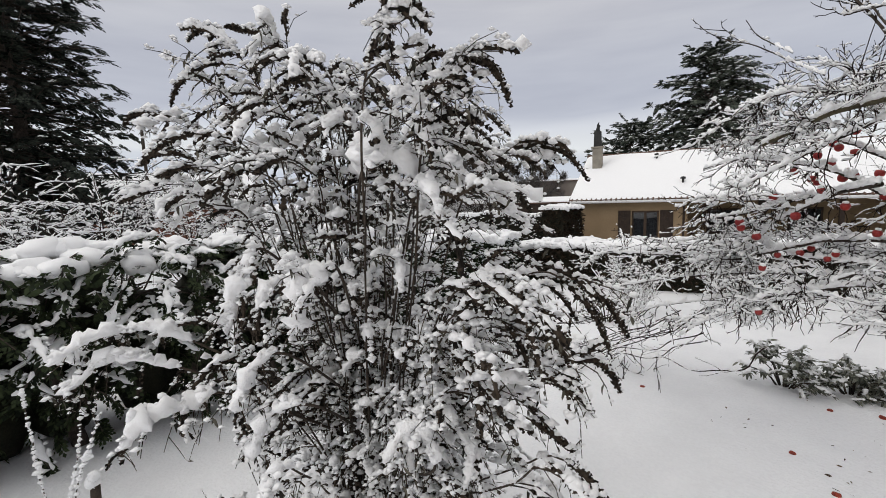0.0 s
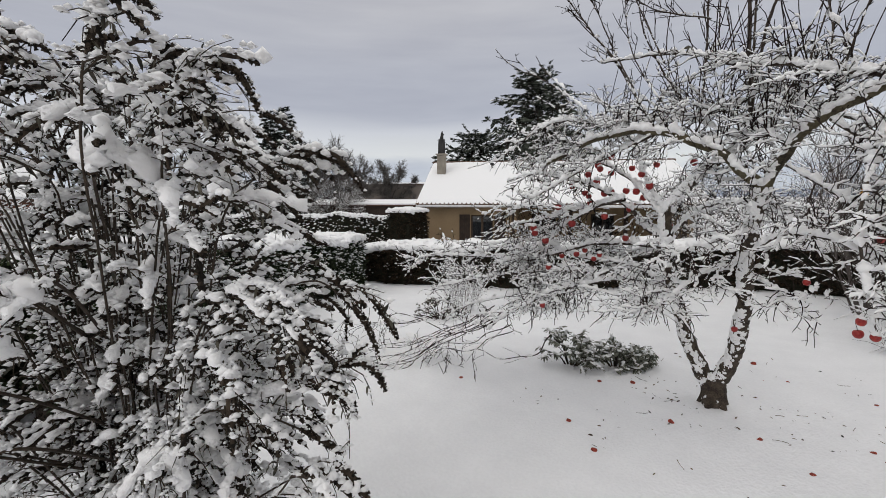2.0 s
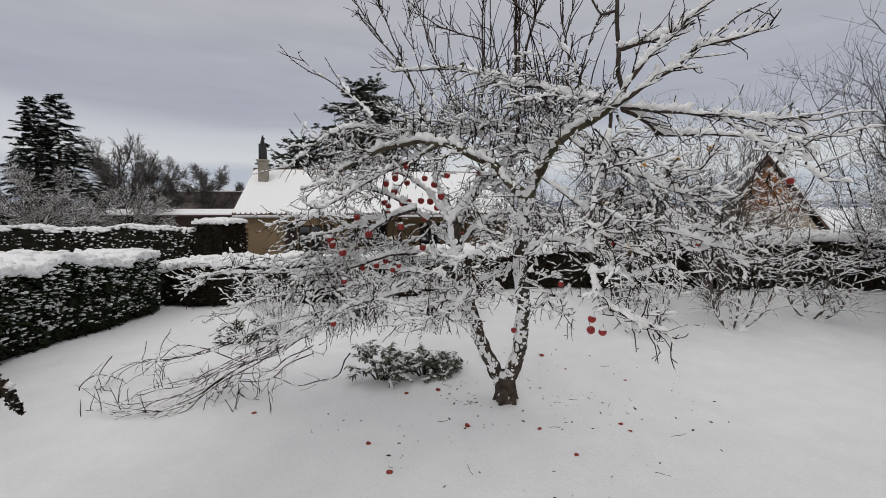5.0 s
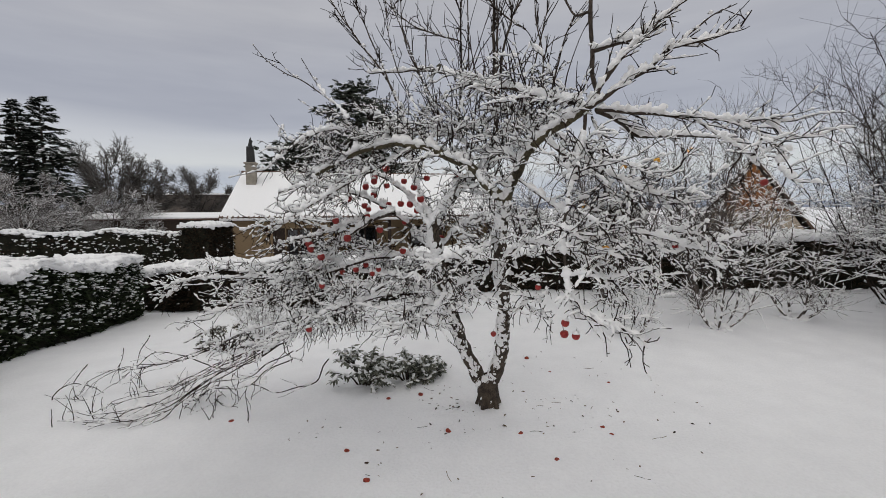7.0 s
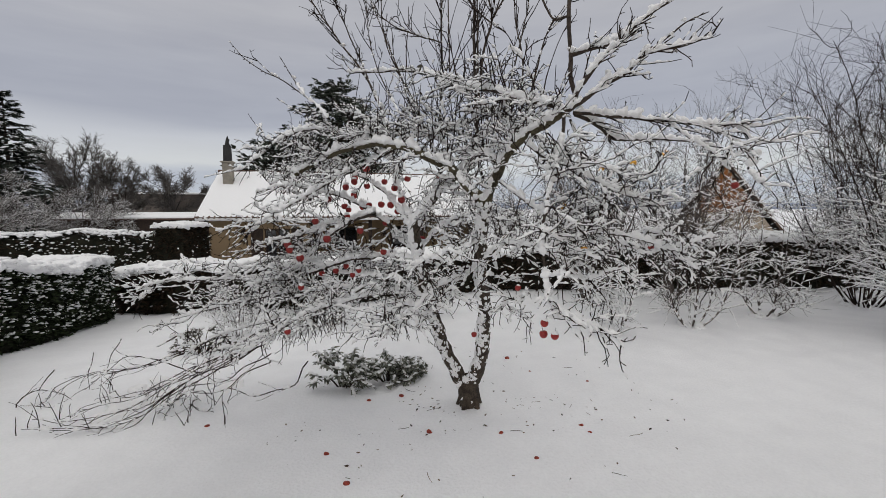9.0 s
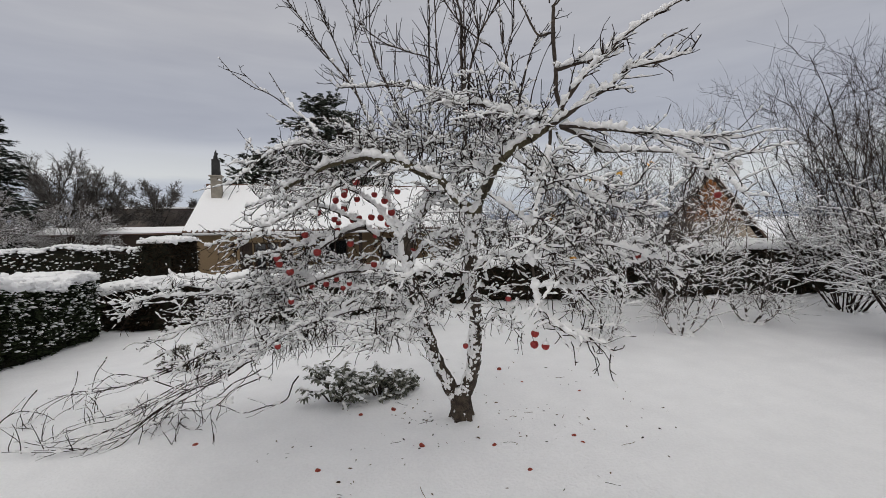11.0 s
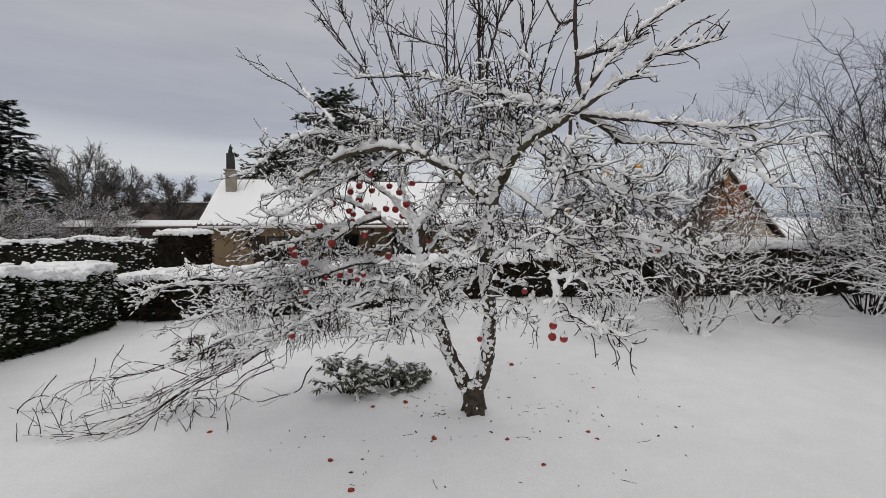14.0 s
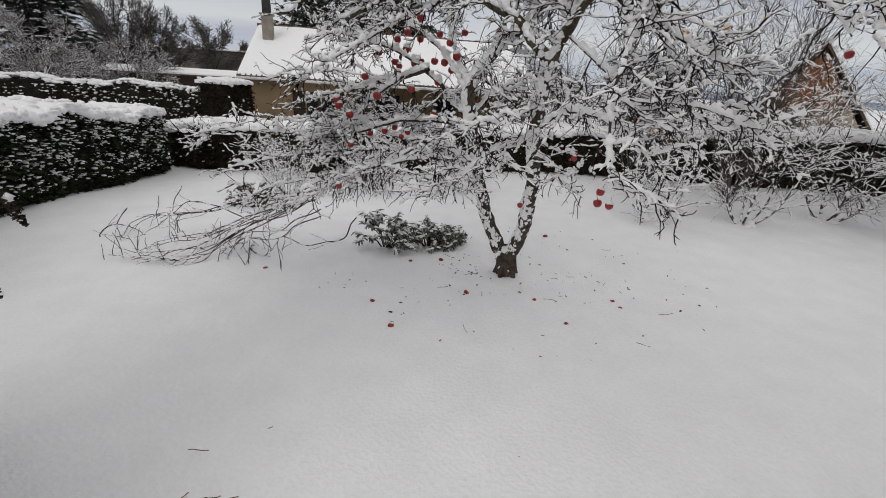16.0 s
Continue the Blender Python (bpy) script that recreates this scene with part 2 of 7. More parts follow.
LUMPS = [lumpy(2, 0.45, s) for s in range(4)]
SMALL_LUMPS = [lumpy(1, 0.55, s + 9) for s in range(4)]
SPECKS = [lumpy(0, 0.5, s + 17) for s in range(4)]


def lumps(bag, places, sizes, rng, fine=False, speck=False):
    places, sizes = np.asarray(places, float), np.asarray(sizes, float)
    if not len(places):
        return
    a = rng.uniform(0, 2 * np.pi, len(places))
    t = np.zeros((len(a), 3, 3))
    t[:, 0, 0] = t[:, 1, 1] = np.cos(a)
    t[:, 0, 1], t[:, 1, 0], t[:, 2, 2] = -np.sin(a), np.sin(a), 1
    which = rng.integers(0, 4, len(places))
    for k in range(4):
        s = which == k
        scatter(bag, (LUMPS if fine else SPECKS if speck else SMALL_LUMPS)[k], places[s], sizes[s], t[s])


TINY = (np.array([(1, 0, 0), (-1, 0, 0), (0, 1, 0), (0, -1, 0), (0, 0, 1), (0, 0, -0.7)], float), np.array([(0, 2, 4), (2, 1, 4), (1, 3, 4), (3, 0, 4), (2, 0, 5), (1, 2, 5), (3, 1, 5), (0, 3, 5)]))


def grains(bag, lines, rng, size, cover, tiny=True, lift=0.5, steep=0.9, heap=0.12):
    """Granular snow on many thin lines: small uneven lumps side by side, in clumps with gaps; lines are (points, radius)."""
    at, sz = [], []
    for p, r in lines:
        seg = np.linalg.norm(np.diff(p, axis=0), axis=1)
        s = np.concatenate([[0], np.cumsum(seg)])
        n = max(2, int(s[-1] / (size * 0.85)))
        u = np.linspace(0, s[-1], n)
        q = np.stack([np.interp(u, s, p[:, k]) for k in range(3)], 1)
        t = np.gradient(q, axis=0)
        tz = np.abs(t[:, 2]) / (np.linalg.norm(t, axis=1) + 1e-9)
        flat = np.clip((steep - tz) / steep + 0.12, 0, 1)
        w = np.sin(u * 21 + rng.uniform(0, 50)) * 0.5 + np.sin(u * 9 + rng.uniform(0, 50)) * 0.5
        keep = rng.uniform(0, 1, n) < np.clip(cover + 0.45 * w, 0, 1) * (0.25 + 0.75 * flat)
        f = size * (0.55 + 0.5 * flat) * rng.uniform(0.5, 1.25, n) * (1 + 0.5 * np.clip(w, 0, 1))
        f = np.where(rng.uniform(0, 1, n) < heap, f * 1.7, f)
        q = q + rng.normal(0, 0.25, (n, 3)) * f[:, None]
        q[:, 2] += r + f * lift
        at.append(q[keep])
        sz.append(np.column_stack([f * rng.uniform(0.8, 1.4, n), f * rng.uniform(0.8, 1.2, n), f * rng.uniform(0.55, 0.9, n)])[keep])
    at, sz = np.concatenate(at), np.concatenate(sz)
    if tiny:
        a = rng.uniform(0, 2 * np.pi, len(at))
        t = np.zeros((len(a), 3, 3))
        t[:, 0, 0] = t[:, 1, 1] = np.cos(a)
        t[:, 0, 1], t[:, 1, 0], t[:, 2, 2] = -np.sin(a), np.sin(a), 1
        scatter(bag, TINY, at, sz, t)
    else:
        lumps(bag, at, sz, rng)


def leaf_shape(width=0.32, bend=0.25):
    """A narrow, slightly folded leaf along x, one unit long."""
    v = np.array([(0, 0, 0), (0.35, width / 2, -bend * 0.12), (0.35, -width / 2, -bend * 0.12), (0.4, 0, -bend * 0.02), (0.75, width * 0.33, -bend * 0.5),
                  (0.75, -width * 0.33, -bend * 0.5), (0.78, 0, -bend * 0.38), (1, 0, -bend)])
    f = np.array([(0, 3, 1), (0, 2, 3), (1, 3, 6), (1, 6, 4), (2, 5, 6), (2, 6, 3), (4, 6, 7), (6, 5, 7)])
    return v, f


def spray_shape(rng, twigs=5, width=0.10, droop=0.3):
    """A flat feathery spray along x, one unit long, of narrow pointed leaflets with some thickness."""
    vs, fs = [], []
    for k in range(twigs):
        u = k / (twigs - 1)
        for s in ((-1, 1) if k < twigs - 1 else (0,)):
            a = s * rng.uniform(0.5, 0.85)
            b = np.array((u * 0.62, 0, -droop * (u * 0.62) ** 2))
            ln = 0.42 * (1 - 0.4 * u)
            e = b + ln * np.array((np.cos(a), np.sin(a), -0.25 + rng.uniform(-.2, .2)))
            m = (b + e) / 2
            w = np.array((-np.sin(a), np.cos(a), 0)) * width * 0.5
            n = len(vs)
            vs += [b, m + w + np.array((0, 0, 0.03)), m - w, e]
            fs += [(n, n + 2, n + 1), (n + 3, n + 1, n + 2)]
    return np.array(vs), np.array(fs)


def snow_on(bag, p, r, rng, thick, cover=0.75, sides=6, step=0.04, steep=0.8):
    """Snow that lies along a branch p of radius r: uneven runs with gaps, thinner where it is steep."""
    p = np.asarray(p, float)
    seg = np.linalg.norm(np.diff(p, axis=0), axis=1)
    s = np.concatenate([[0], np.cumsum(seg)])
    n = max(4, int(s[-1] / step))
    u = np.linspace(0, s[-1], n)
    q = np.stack([np.interp(u, s, p[:, k]) for k in range(3)], 1)
    rad = np.interp(u, s, np.asarray(r, float))
    t = np.gradient(q, axis=0)
    t /= np.linalg.norm(t, axis=1)[:, None] + 1e-9
    flatness = np.clip((steep - np.abs(t[:, 2])) / steep + 0.15, 0, 1)
    ph = rng.uniform(0, 50)
    w = np.sin(u * 19 + ph) * 0.35 + np.sin(u * 47 + ph * 2) * 0.3 + np.sin(u * 8.3 + ph * 3) * 0.35
    keep = (w + rng.uniform(-0.35, 0.35, n)) * 0.8 + (cover - 0.5) * 1.5 + (flatness - 0.5) * 1.2 > 0
    h = thick * (0.45 + 0.55 * flatness) * (0.75 + 0.75 * w + rng.uniform(-0.22, 0.30, n))
    i = 0
    while i < n:
        if not keep[i]:
            i += 1
            continue
        j = i
        while j + 1 < n and keep[j + 1]:
            j += 1
        a, b = i, j
        if b - a < 1:
            a, b = max(0, a - 1), min(n - 1, b + 1)
        m = b - a + 1
        if m >= 2:
            prof = np.sqrt(np.clip(np.sin(np.linspace(0.45 if sides > 4 else 0.10, np.pi - (0.45 if sides > 4 else 0.10), m)), 0, 1))
            hh = np.clip(h[a:b + 1], 0.22 * thick, None) * prof
            c = q[a:b + 1].copy()
            c[:, 2] += rad[a:b + 1] * 0.7
            c[:, :2] += rng.normal(0, thick * 0.16, (m, 2))
            rr = hh * 0.75 + 0.001
            if sides > 4:
                c = np.concatenate([[c[0] - t[a] * rr[0] * 0.7], c, [c[-1] + t[b] * rr[-1] * 0.7]])
                rr = np.concatenate([[rr[0] * 0.25], rr, [rr[-1] * 0.25]])
            tube(bag, c, rr, sides, 0.85, 0.45, rng.uniform(0.68, 1.36, (len(c), sides)))
        i = j + 1


def snow_pads(bag, p, r, rng, thick, cover=0.7, sides=7, step=0.016, cling=0.4, crumb=0.0):
    """Plump rounded cushions of snow along a branch p of radii r, with gaps; cling: how much stays where it is steep."""
    p = np.asarray(p, float)
    s = np.concatenate([[0], np.cumsum(np.linalg.norm(np.diff(p, axis=0), axis=1))])
    n = max(5, int(s[-1] / step))
    u = np.linspace(0, s[-1], n)
    q = np.stack([np.interp(u, s, p[:, k]) for k in range(3)], 1)
    rad = np.interp(u, s, np.asarray(r, float))
    t = np.gradient(q, axis=0)
    t /= np.linalg.norm(t, axis=1)[:, None] + 1e-9
    flat = np.sqrt(np.clip(1 - t[:, 2] ** 2, 0, 1))
    lie = cling + (1 - cling) * flat ** 2
    a, b, c, d = rng.uniform(0, 6.28, 4)
    thick = np.interp(u, s, np.broadcast_to(thick, len(s)))
    w = 0.42 * np.sin(u * 17 + a) + 0.33 * np.sin(u * 39 + b) + 0.25 * np.sin(u * 83 + c)
    keep = w * 0.62 + (cover - 0.5) * 1.5 + (lie - 0.72) * 1.3 > 0
    h = thick * (0.35 + 0.65 * lie) * (0.85 + 0.34 * np.sin(u * 58 + d) + 0.26 * np.sin(u * 131 + a) + 0.24 * np.sin(u * 23 + b))
    bits, sizes = [], []
    i = 0
    while i < n:
        if not keep[i]:
            i += 1
            continue
        j = i
        while j + 1 < n and keep[j + 1]:
            j += 1
        e = np.arange(max(0, i - 1), min(n, j + 2))
        i = j + 1
        if len(e) < 3:
            continue
        x = np.minimum(u[e] - u[e[0]], u[e[-1]] - u[e])
        prof = np.sqrt(np.clip(x / (0.55 * thick[e] + 0.004), 0, 1)) * 0.97 + 0.03
        m = max(3, int(len(e) * step / (0.45 * thick.max()))) if thick.max() > 2.2 * step else len(e)
        knob = np.interp(np.linspace(0, 1, len(e)), np.linspace(0, 1, m), rng.uniform(0.68, 1.30, m))
        sway = np.stack([np.interp(np.linspace(0, 1, len(e)), np.linspace(0, 1, m), rng.normal(0, 0.10, m)) for _ in range(2)], 1)
        hh = np.maximum(h[e], 0.35 * thick[e]) * prof * knob
        wide = (0.50 * hh + 0.6 * rad[e] * prof + 0.0015)
        mid = q[e].copy()
        mid[:, 2] += (rad[e] * 0.5 + 0.36 * hh) * (0.3 + 0.7 * flat[e])
        mid[:, :2] += rad[e][:, None] * np.array((-0.25, -0.55))
        mid[:, :2] += sway * thick[e][:, None]
        tube(bag, mid, wide, sides, np.clip(0.52 * hh / wide, 0.5, 1.2), 0.0, rng.uniform(0.76, 1.26, (len(e), sides)))
        if crumb:
            k = rng.integers(0, len(e), max(1, int(len(e) * crumb)))
            d = rng.normal(0, 1, (len(k), 3))
            d[:, 2] = np.abs(d[:, 2]) - 0.3
            d /= np.linalg.norm(d, axis=1)[:, None] + 1e-9
            bits.append(mid[k] + d * (0.85 * wide[k])[:, None])
            sizes.append((wide[k] * rng.uniform(0.22, 0.55, len(k)))[:, None] * rng.uniform(0.7, 1.2, (len(k), 3)))
    if bits:
        lumps(bag, np.concatenate(bits), np.concatenate(sizes), rng)


def shoot(start, way, length, rng, n=6, bend=0.0, wander=0.12):
    """A twig: a walk of n points from start; bend pulls it up (+) or lets it hang (-)."""
    d = unit(way)
    p = [np.asarray(start, float)]
    for k in range(n - 1):
        d = unit(d + rng.normal(0, wander, 3) + np.array((0, 0, bend)) / n)
        p.append(p[-1] + d * length / (n - 1))
    return np.array(p)


def along(p, u):
    """The point and the direction at the part u of a line."""
    k = u * (len(p) - 1)
    i = min(int(k), len(p) - 2)
    return p[i] + (p[i + 1] - p[i]) * (k - i), unit(p[i + 1] - p[i])


def outward(d, rng, spread=1.0):
    """A direction that leaves d sideways."""
    s = unit(np.cross(d, rng.normal(0, 1, 3)))
    return unit(d * rng.uniform(0.3, 0.9) + s * spread)


def box(bm, x0, x1, y0, y1, z0, z1, bevel=0.0):
    g = bmesh.ops.create_cube(bm, size=1)["verts"]
    for v in g:
        v.co = ((x0 + x1) / 2 + v.co.x * (x1 - x0), (y0 + y1) / 2 + v.co.y * (y1 - y0), (z0 + z1) / 2 + v.co.z * (z1 - z0))
    if bevel:
        e = list({e for v in g for e in v.link_edges})
        bmesh.ops.bevel(bm, geom=e, offset=bevel, segments=2, affect="EDGES", profile=0.5)
    return bm


def block(x0, x1, y0, y1, z0, z1, bevel=0.0):
    return box(bmesh.new(), x0, x1, y0, y1, z0, z1, bevel)


def ease(x):
    x = np.clip(x, 0, 1)
    return x * x * (3 - 2 * x)


def ground_z(x, y):
    """Height of the snow: level lawn, falling to the far left corner and beyond the back hedge."""
    z = -0.45 * ease((2 - x) / 7) * ease((y - 5) / 8) - 0.12 * ease((-x - 4) / 4) * ease((y - 2) / 4)
    return z - 0.5 * ease((y - 14) / 5)


# ---- the ground ----
def graded(a, b, step, far, grow):
    c = list(np.arange(a, b + step / 2, step))
    d, lo, hi = step, a, b
    while hi < far:
        d *= grow
        hi += d
        lo -= d
        c = [lo] + c + [hi]
    return np.array(c)


def build_ground():
    xs, ys = graded(-9.5, 9.5, 0.13, 3200, 1.18), graded(0.6, 13.5, 0.13, 3200, 1.18)
    gx, gy = np.meshgrid(xs, ys)
    z = ground_z(gx, gy)
    near = np.exp(-(np.hypot(gx, gy - 6) / 30) ** 2)
    bumps = np.array([noise.fractal(Vector((x * 0.55, y * 0.55, 0)), 1.0, 2.0, 4) * 0.05 + noise.noise(Vector((x * 3.1, y * 3.1, 5))) * 0.010
                      for x, y in zip(gx.ravel(), gy.ravel())]).reshape(gx.shape)
    z = z + bumps * (0.25 + 0.75 * near) * (0.4 + 0.6 * ease((np.hypot(gx, gy - 2.0) - 1) / 4))
    b = Bag()
    n = len(xs)
    i = np.arange(len(ys) - 1)[:, None] * n + np.arange(n - 1)[None]
    b.put(np.stack([gx, gy, z], -1).reshape(-1, 3), np.stack([i, i + 1, i + n + 1, i + n], -1).reshape(-1, 4))
    tagged(part("ground", b, GROUND_SNOW), "lawn and fields under smooth fresh white snow", "ground", kind="structure")


build_ground()


# unseen plain wall added behind the viewpoint: shades the near lawn, closes the garden
tagged(part("shading_wall", block(0.4, 11.0, -1.9, -1.6, -0.2, 5.6), RENDER, smooth=False), "plain rendered unseen wall added to dim the near lawn", "wall", kind="structure")


# ---- hedges ----
def hedge(name, a, b, width, top, label, leaf, seed, sprays, size, snow_depth, dabs, wobble=0.05, both=False, lean_top=0.0, cap_step=0.09, cap_lumps=16, fluffy=False, fringe=0):
    """A clipped hedge whose seen face runs from a to b; top: height of the foliage at a and b."""
    rng = np.random.default_rng(seed)
    a, b = np.array(a, float), np.array(b, float)
    ln = np.linalg.norm(b - a)
    ex = (b - a) / ln
    ey = np.array((-ex[1], ex[0]))
    root = thing(name, (*((a + b) / 2), float(ground_z(*((a + b) / 2))) - 0.05), label, "hedge")
    o = np.array(root.location)

    def place(u, v, z):
        xy = a[None] + np.outer(u, ex) + np.outer(v, ey)
        return np.column_stack([xy, z]) - o

    def gz(u):
        q = a[None] + np.outer(u, ex)
        return ground_z(q[:, 0], q[:, 1])

    def tz(u):
        return top[0] + (top[1] - top[0]) * u / ln + wobble * np.sin(u * 1.9 + seed) + wobble * 0.6 * np.sin(u * 4.7 + seed * 2)

    # inside: a body coloured dark for the shade between leaves; front, top, back and ends
    n = max(4, int(ln / 0.4))
    u = np.linspace(0, ln, n)
    prof = []
    for v, fz in ((0.10, 0.0), (0.05, 0.35), (0.06, 0.8), (0.16, 0.97), (width * 0.5, 1.0), (width - 0.16, 0.97), (width - 0.05, 0.7), (width - 0.05, 0.0)):
        z = gz(u) - 0.1 + (tz(u) - gz(u) + 0.05) * fz
        prof.append(place(u, np.full(n, v), z))
    prof = np.array(prof) + rng.normal(0, 0.025, (8, n, 3))
    bag = Bag()
    i = np.arange(7)[:, None] * n + np.arange(n - 1)[None]
    bag.put(prof.reshape(-1, 3), np.stack([i, i + 1, i + n + 1, i + n], -1).reshape(-1, 4))
    for e in (0, n - 1):
        r = [k * n + e for k in range(8)]
        bag.put(prof.reshape(-1, 3)[r], np.array([(0, 1, 6, 7), (1, 2, 5, 6), (2, 3, 4, 5)]))
    part("shade_core", bag, SHADE_CORE, root)
    # leaf sprays on the seen faces
    shapes = [spray_shape(rng, 5, 0.17, 0.3) for _ in range(3)]
    bag = Bag()
    for k, shp in enumerate(shapes):
        m = sprays // 3
        uu = rng.uniform(0, ln, m)
        f = rng.uniform(0.0, 1.0, m) ** 0.85
        z = gz(uu) + 0.02 + (tz(uu) - gz(uu)) * f
        v = np.full(m, 0.06) + rng.normal(0, 0.03, m) + 0.14 * np.clip((f - 0.9) / 0.1, 0, 1)
        d = np.outer(rng.uniform(-0.9, 0.9, m), ex) - np.outer(rng.uniform(0.5, 1.0, m), ey)
        d = np.column_stack([d, rng.uniform(-0.5, 0.55, m)])
        s = size * rng.uniform(0.6, 1.25, m)
        scatter(bag, shp, place(uu, v, z), np.repeat(s[:, None], 3, 1), turns_along(d, rng, 0.5))
        m2 = sprays // 9
        uu, v = rng.uniform(0, ln, m2), rng.uniform(0.1, width - 0.1, m2)
        d = np.column_stack([rng.normal(0, 1, (m2, 2)), rng.uniform(0.3, 1.2, m2)])
        scatter(bag, shp, place(uu, v, tz(uu) - 0.03), np.repeat((size * rng.uniform(0.6, 1.1, m2))[:, None], 3, 1), turns_along(d, rng, 0.5))
        if both:
            for end, sg in ((0, -1), (ln, 1)):
                m3 = int(sprays * width / ln / 3) + 5
                v, f = rng.uniform(0.05, width - 0.05, m3), rng.uniform(0, 1, m3)
                uu = np.full(m3, end) + rng.normal(0, 0.03, m3)
                d = np.outer(rng.uniform(0.5, 1, m3) * sg, ex) + np.outer(rng.uniform(-0.8, 0.8, m3), ey)
                scatter(bag, shp, place(uu, v, gz(uu) + (tz(uu) - gz(uu)) * f), np.repeat((size * rng.uniform(0.6, 1.2, m3))[:, None], 3, 1),
                        turns_along(np.column_stack([d, rng.uniform(-0.5, 0.5, m3)]), rng, 0.5))
    part("foliage", bag, leaf, root, kind="stuff")
    # the snow that lies on top, with an uneven, overhanging edge
    n = max(6, int(ln / cap_step))
    m = 9
    u = np.linspace(-0.05, ln + 0.05, n)
    fr = np.array([0, -0.05, -0.02, 0.12, 0.3, 0.55, 0.8, 0.98, 1.0])
    hz = np.array([-0.3, 0.05, 0.55, 0.92, 1.0, 1.0, 0.9, 0.5, -0.2])
    rows = np.zeros((m, n, 3))
    edge = np.array([noise.noise(Vector((x * 2.6, seed, 0))) + 0.6 * noise.noise(Vector((x * 6.1, seed, 3))) for x in u])
    hgt = np.array([1 + 0.35 * noise.noise(Vector((x * 1.7, seed, 7))) + 0.2 * noise.noise(Vector((x * 5.0, seed, 9))) for x in u])
    for k in range(m):
        v = fr[k] * width + (-0.07 * edge if k < 3 else 0)
        lump = np.array([noise.noise(Vector((x * 4.3, k * 0.9, seed))) for x in u])
        z = tz(u) - 0.03 + snow_depth * hz[k] * hgt + 0.025 * lump - (0.13 * np.clip(edge, 0, 1) if k < 2 else 0) + lean_top * fr[k]
        rows[k] = place(u, v + 0.02 * lump, z)
    bag = Bag()
    i = np.arange(m - 1)[:, None] * n + np.arange(n - 1)[None]
    if not fluffy:
        bag.put(rows.reshape(-1, 3), np.stack([i, i + 1, i + n + 1, i + n], -1).reshape(-1, 4))
    for e in (() if fluffy else (0, n - 1)):
        bag.put(rows[:, e], np.array([(0, 1, 7, 8), (1, 2, 6, 7), (2, 3, 5, 6), (3, 4, 5, 5)])[:3])
        bag.put(rows[3:6, e], np.array([(0, 1, 2)]))
    k = int(ln * cap_lumps)
    uu, vv = rng.uniform(0, ln, k), rng.uniform(0.0, 1.0, k) ** 1.6 * width - 0.02
    lumps(bag, place(uu, vv, tz(uu) + snow_depth * np.where(vv < 0.12, 0.35, 0.75)), np.column_stack([rng.uniform(0.05, 0.14, k), rng.uniform(0.05, 0.12, k), rng.uniform(0.03, 0.075, k)]) * (snow_depth / 0.17), rng, not fluffy and cap_lumps > 10, fluffy)
    # ragged clods along the front edge
    k = int(ln * fringe)
    uu = rng.uniform(0, ln, k)
    drop = np.array([noise.noise(Vector((x * 3.1, seed, 20))) + 0.6 * noise.noise(Vector((x * 8.3, seed, 21))) for x in uu])
    on = drop > -0.15
    f = rng.uniform(0.5, 1.3, (k, 1)) * snow_depth / 0.17
    zz = tz(uu) + snow_depth * 0.45 - np.clip(drop + 0.15, 0, 1) * rng.uniform(0, 0.42, k)
    lumps(bag, place(uu, rng.uniform(-0.08, 0.06, k), zz)[on], (f * np.column_stack([rng.uniform(0.03, 0.08, k), rng.uniform(0.03, 0.06, k), rng.uniform(0.025, 0.055, k)]))[on], rng)
    part("snow_cap", bag, SNOW, root, kind="stuff")
    # small pads of snow caught on the face
    uu, f = rng.uniform(0, ln, dabs), rng.uniform(0.05, 1, dabs) ** 0.7
    z = gz(uu) + (tz(uu) - gz(uu)) * f
    p = place(uu, rng.uniform(-0.06, 0.04, dabs), z)
    s = np.column_stack([rng.uniform(0.4, 0.9, dabs), rng.uniform(0.25, 0.6, dabs), rng.uniform(0.14, 0.34, dabs)]) * size * rng.uniform(0.10, 0.55, (dabs, 1))
    thick_patch = np.array([noise.noise(Vector((a * 2.1, b * 3.3, seed))) for a, b in zip(uu, z)]) + rng.uniform(-0.5, 0.5, dabs) > -0.12
    bag = Bag()
    lumps(bag, p[thick_patch], s[thick_patch], rng, speck=True)
    part("snow_dusting", bag, SNOW, root, kind="stuff")
    return root


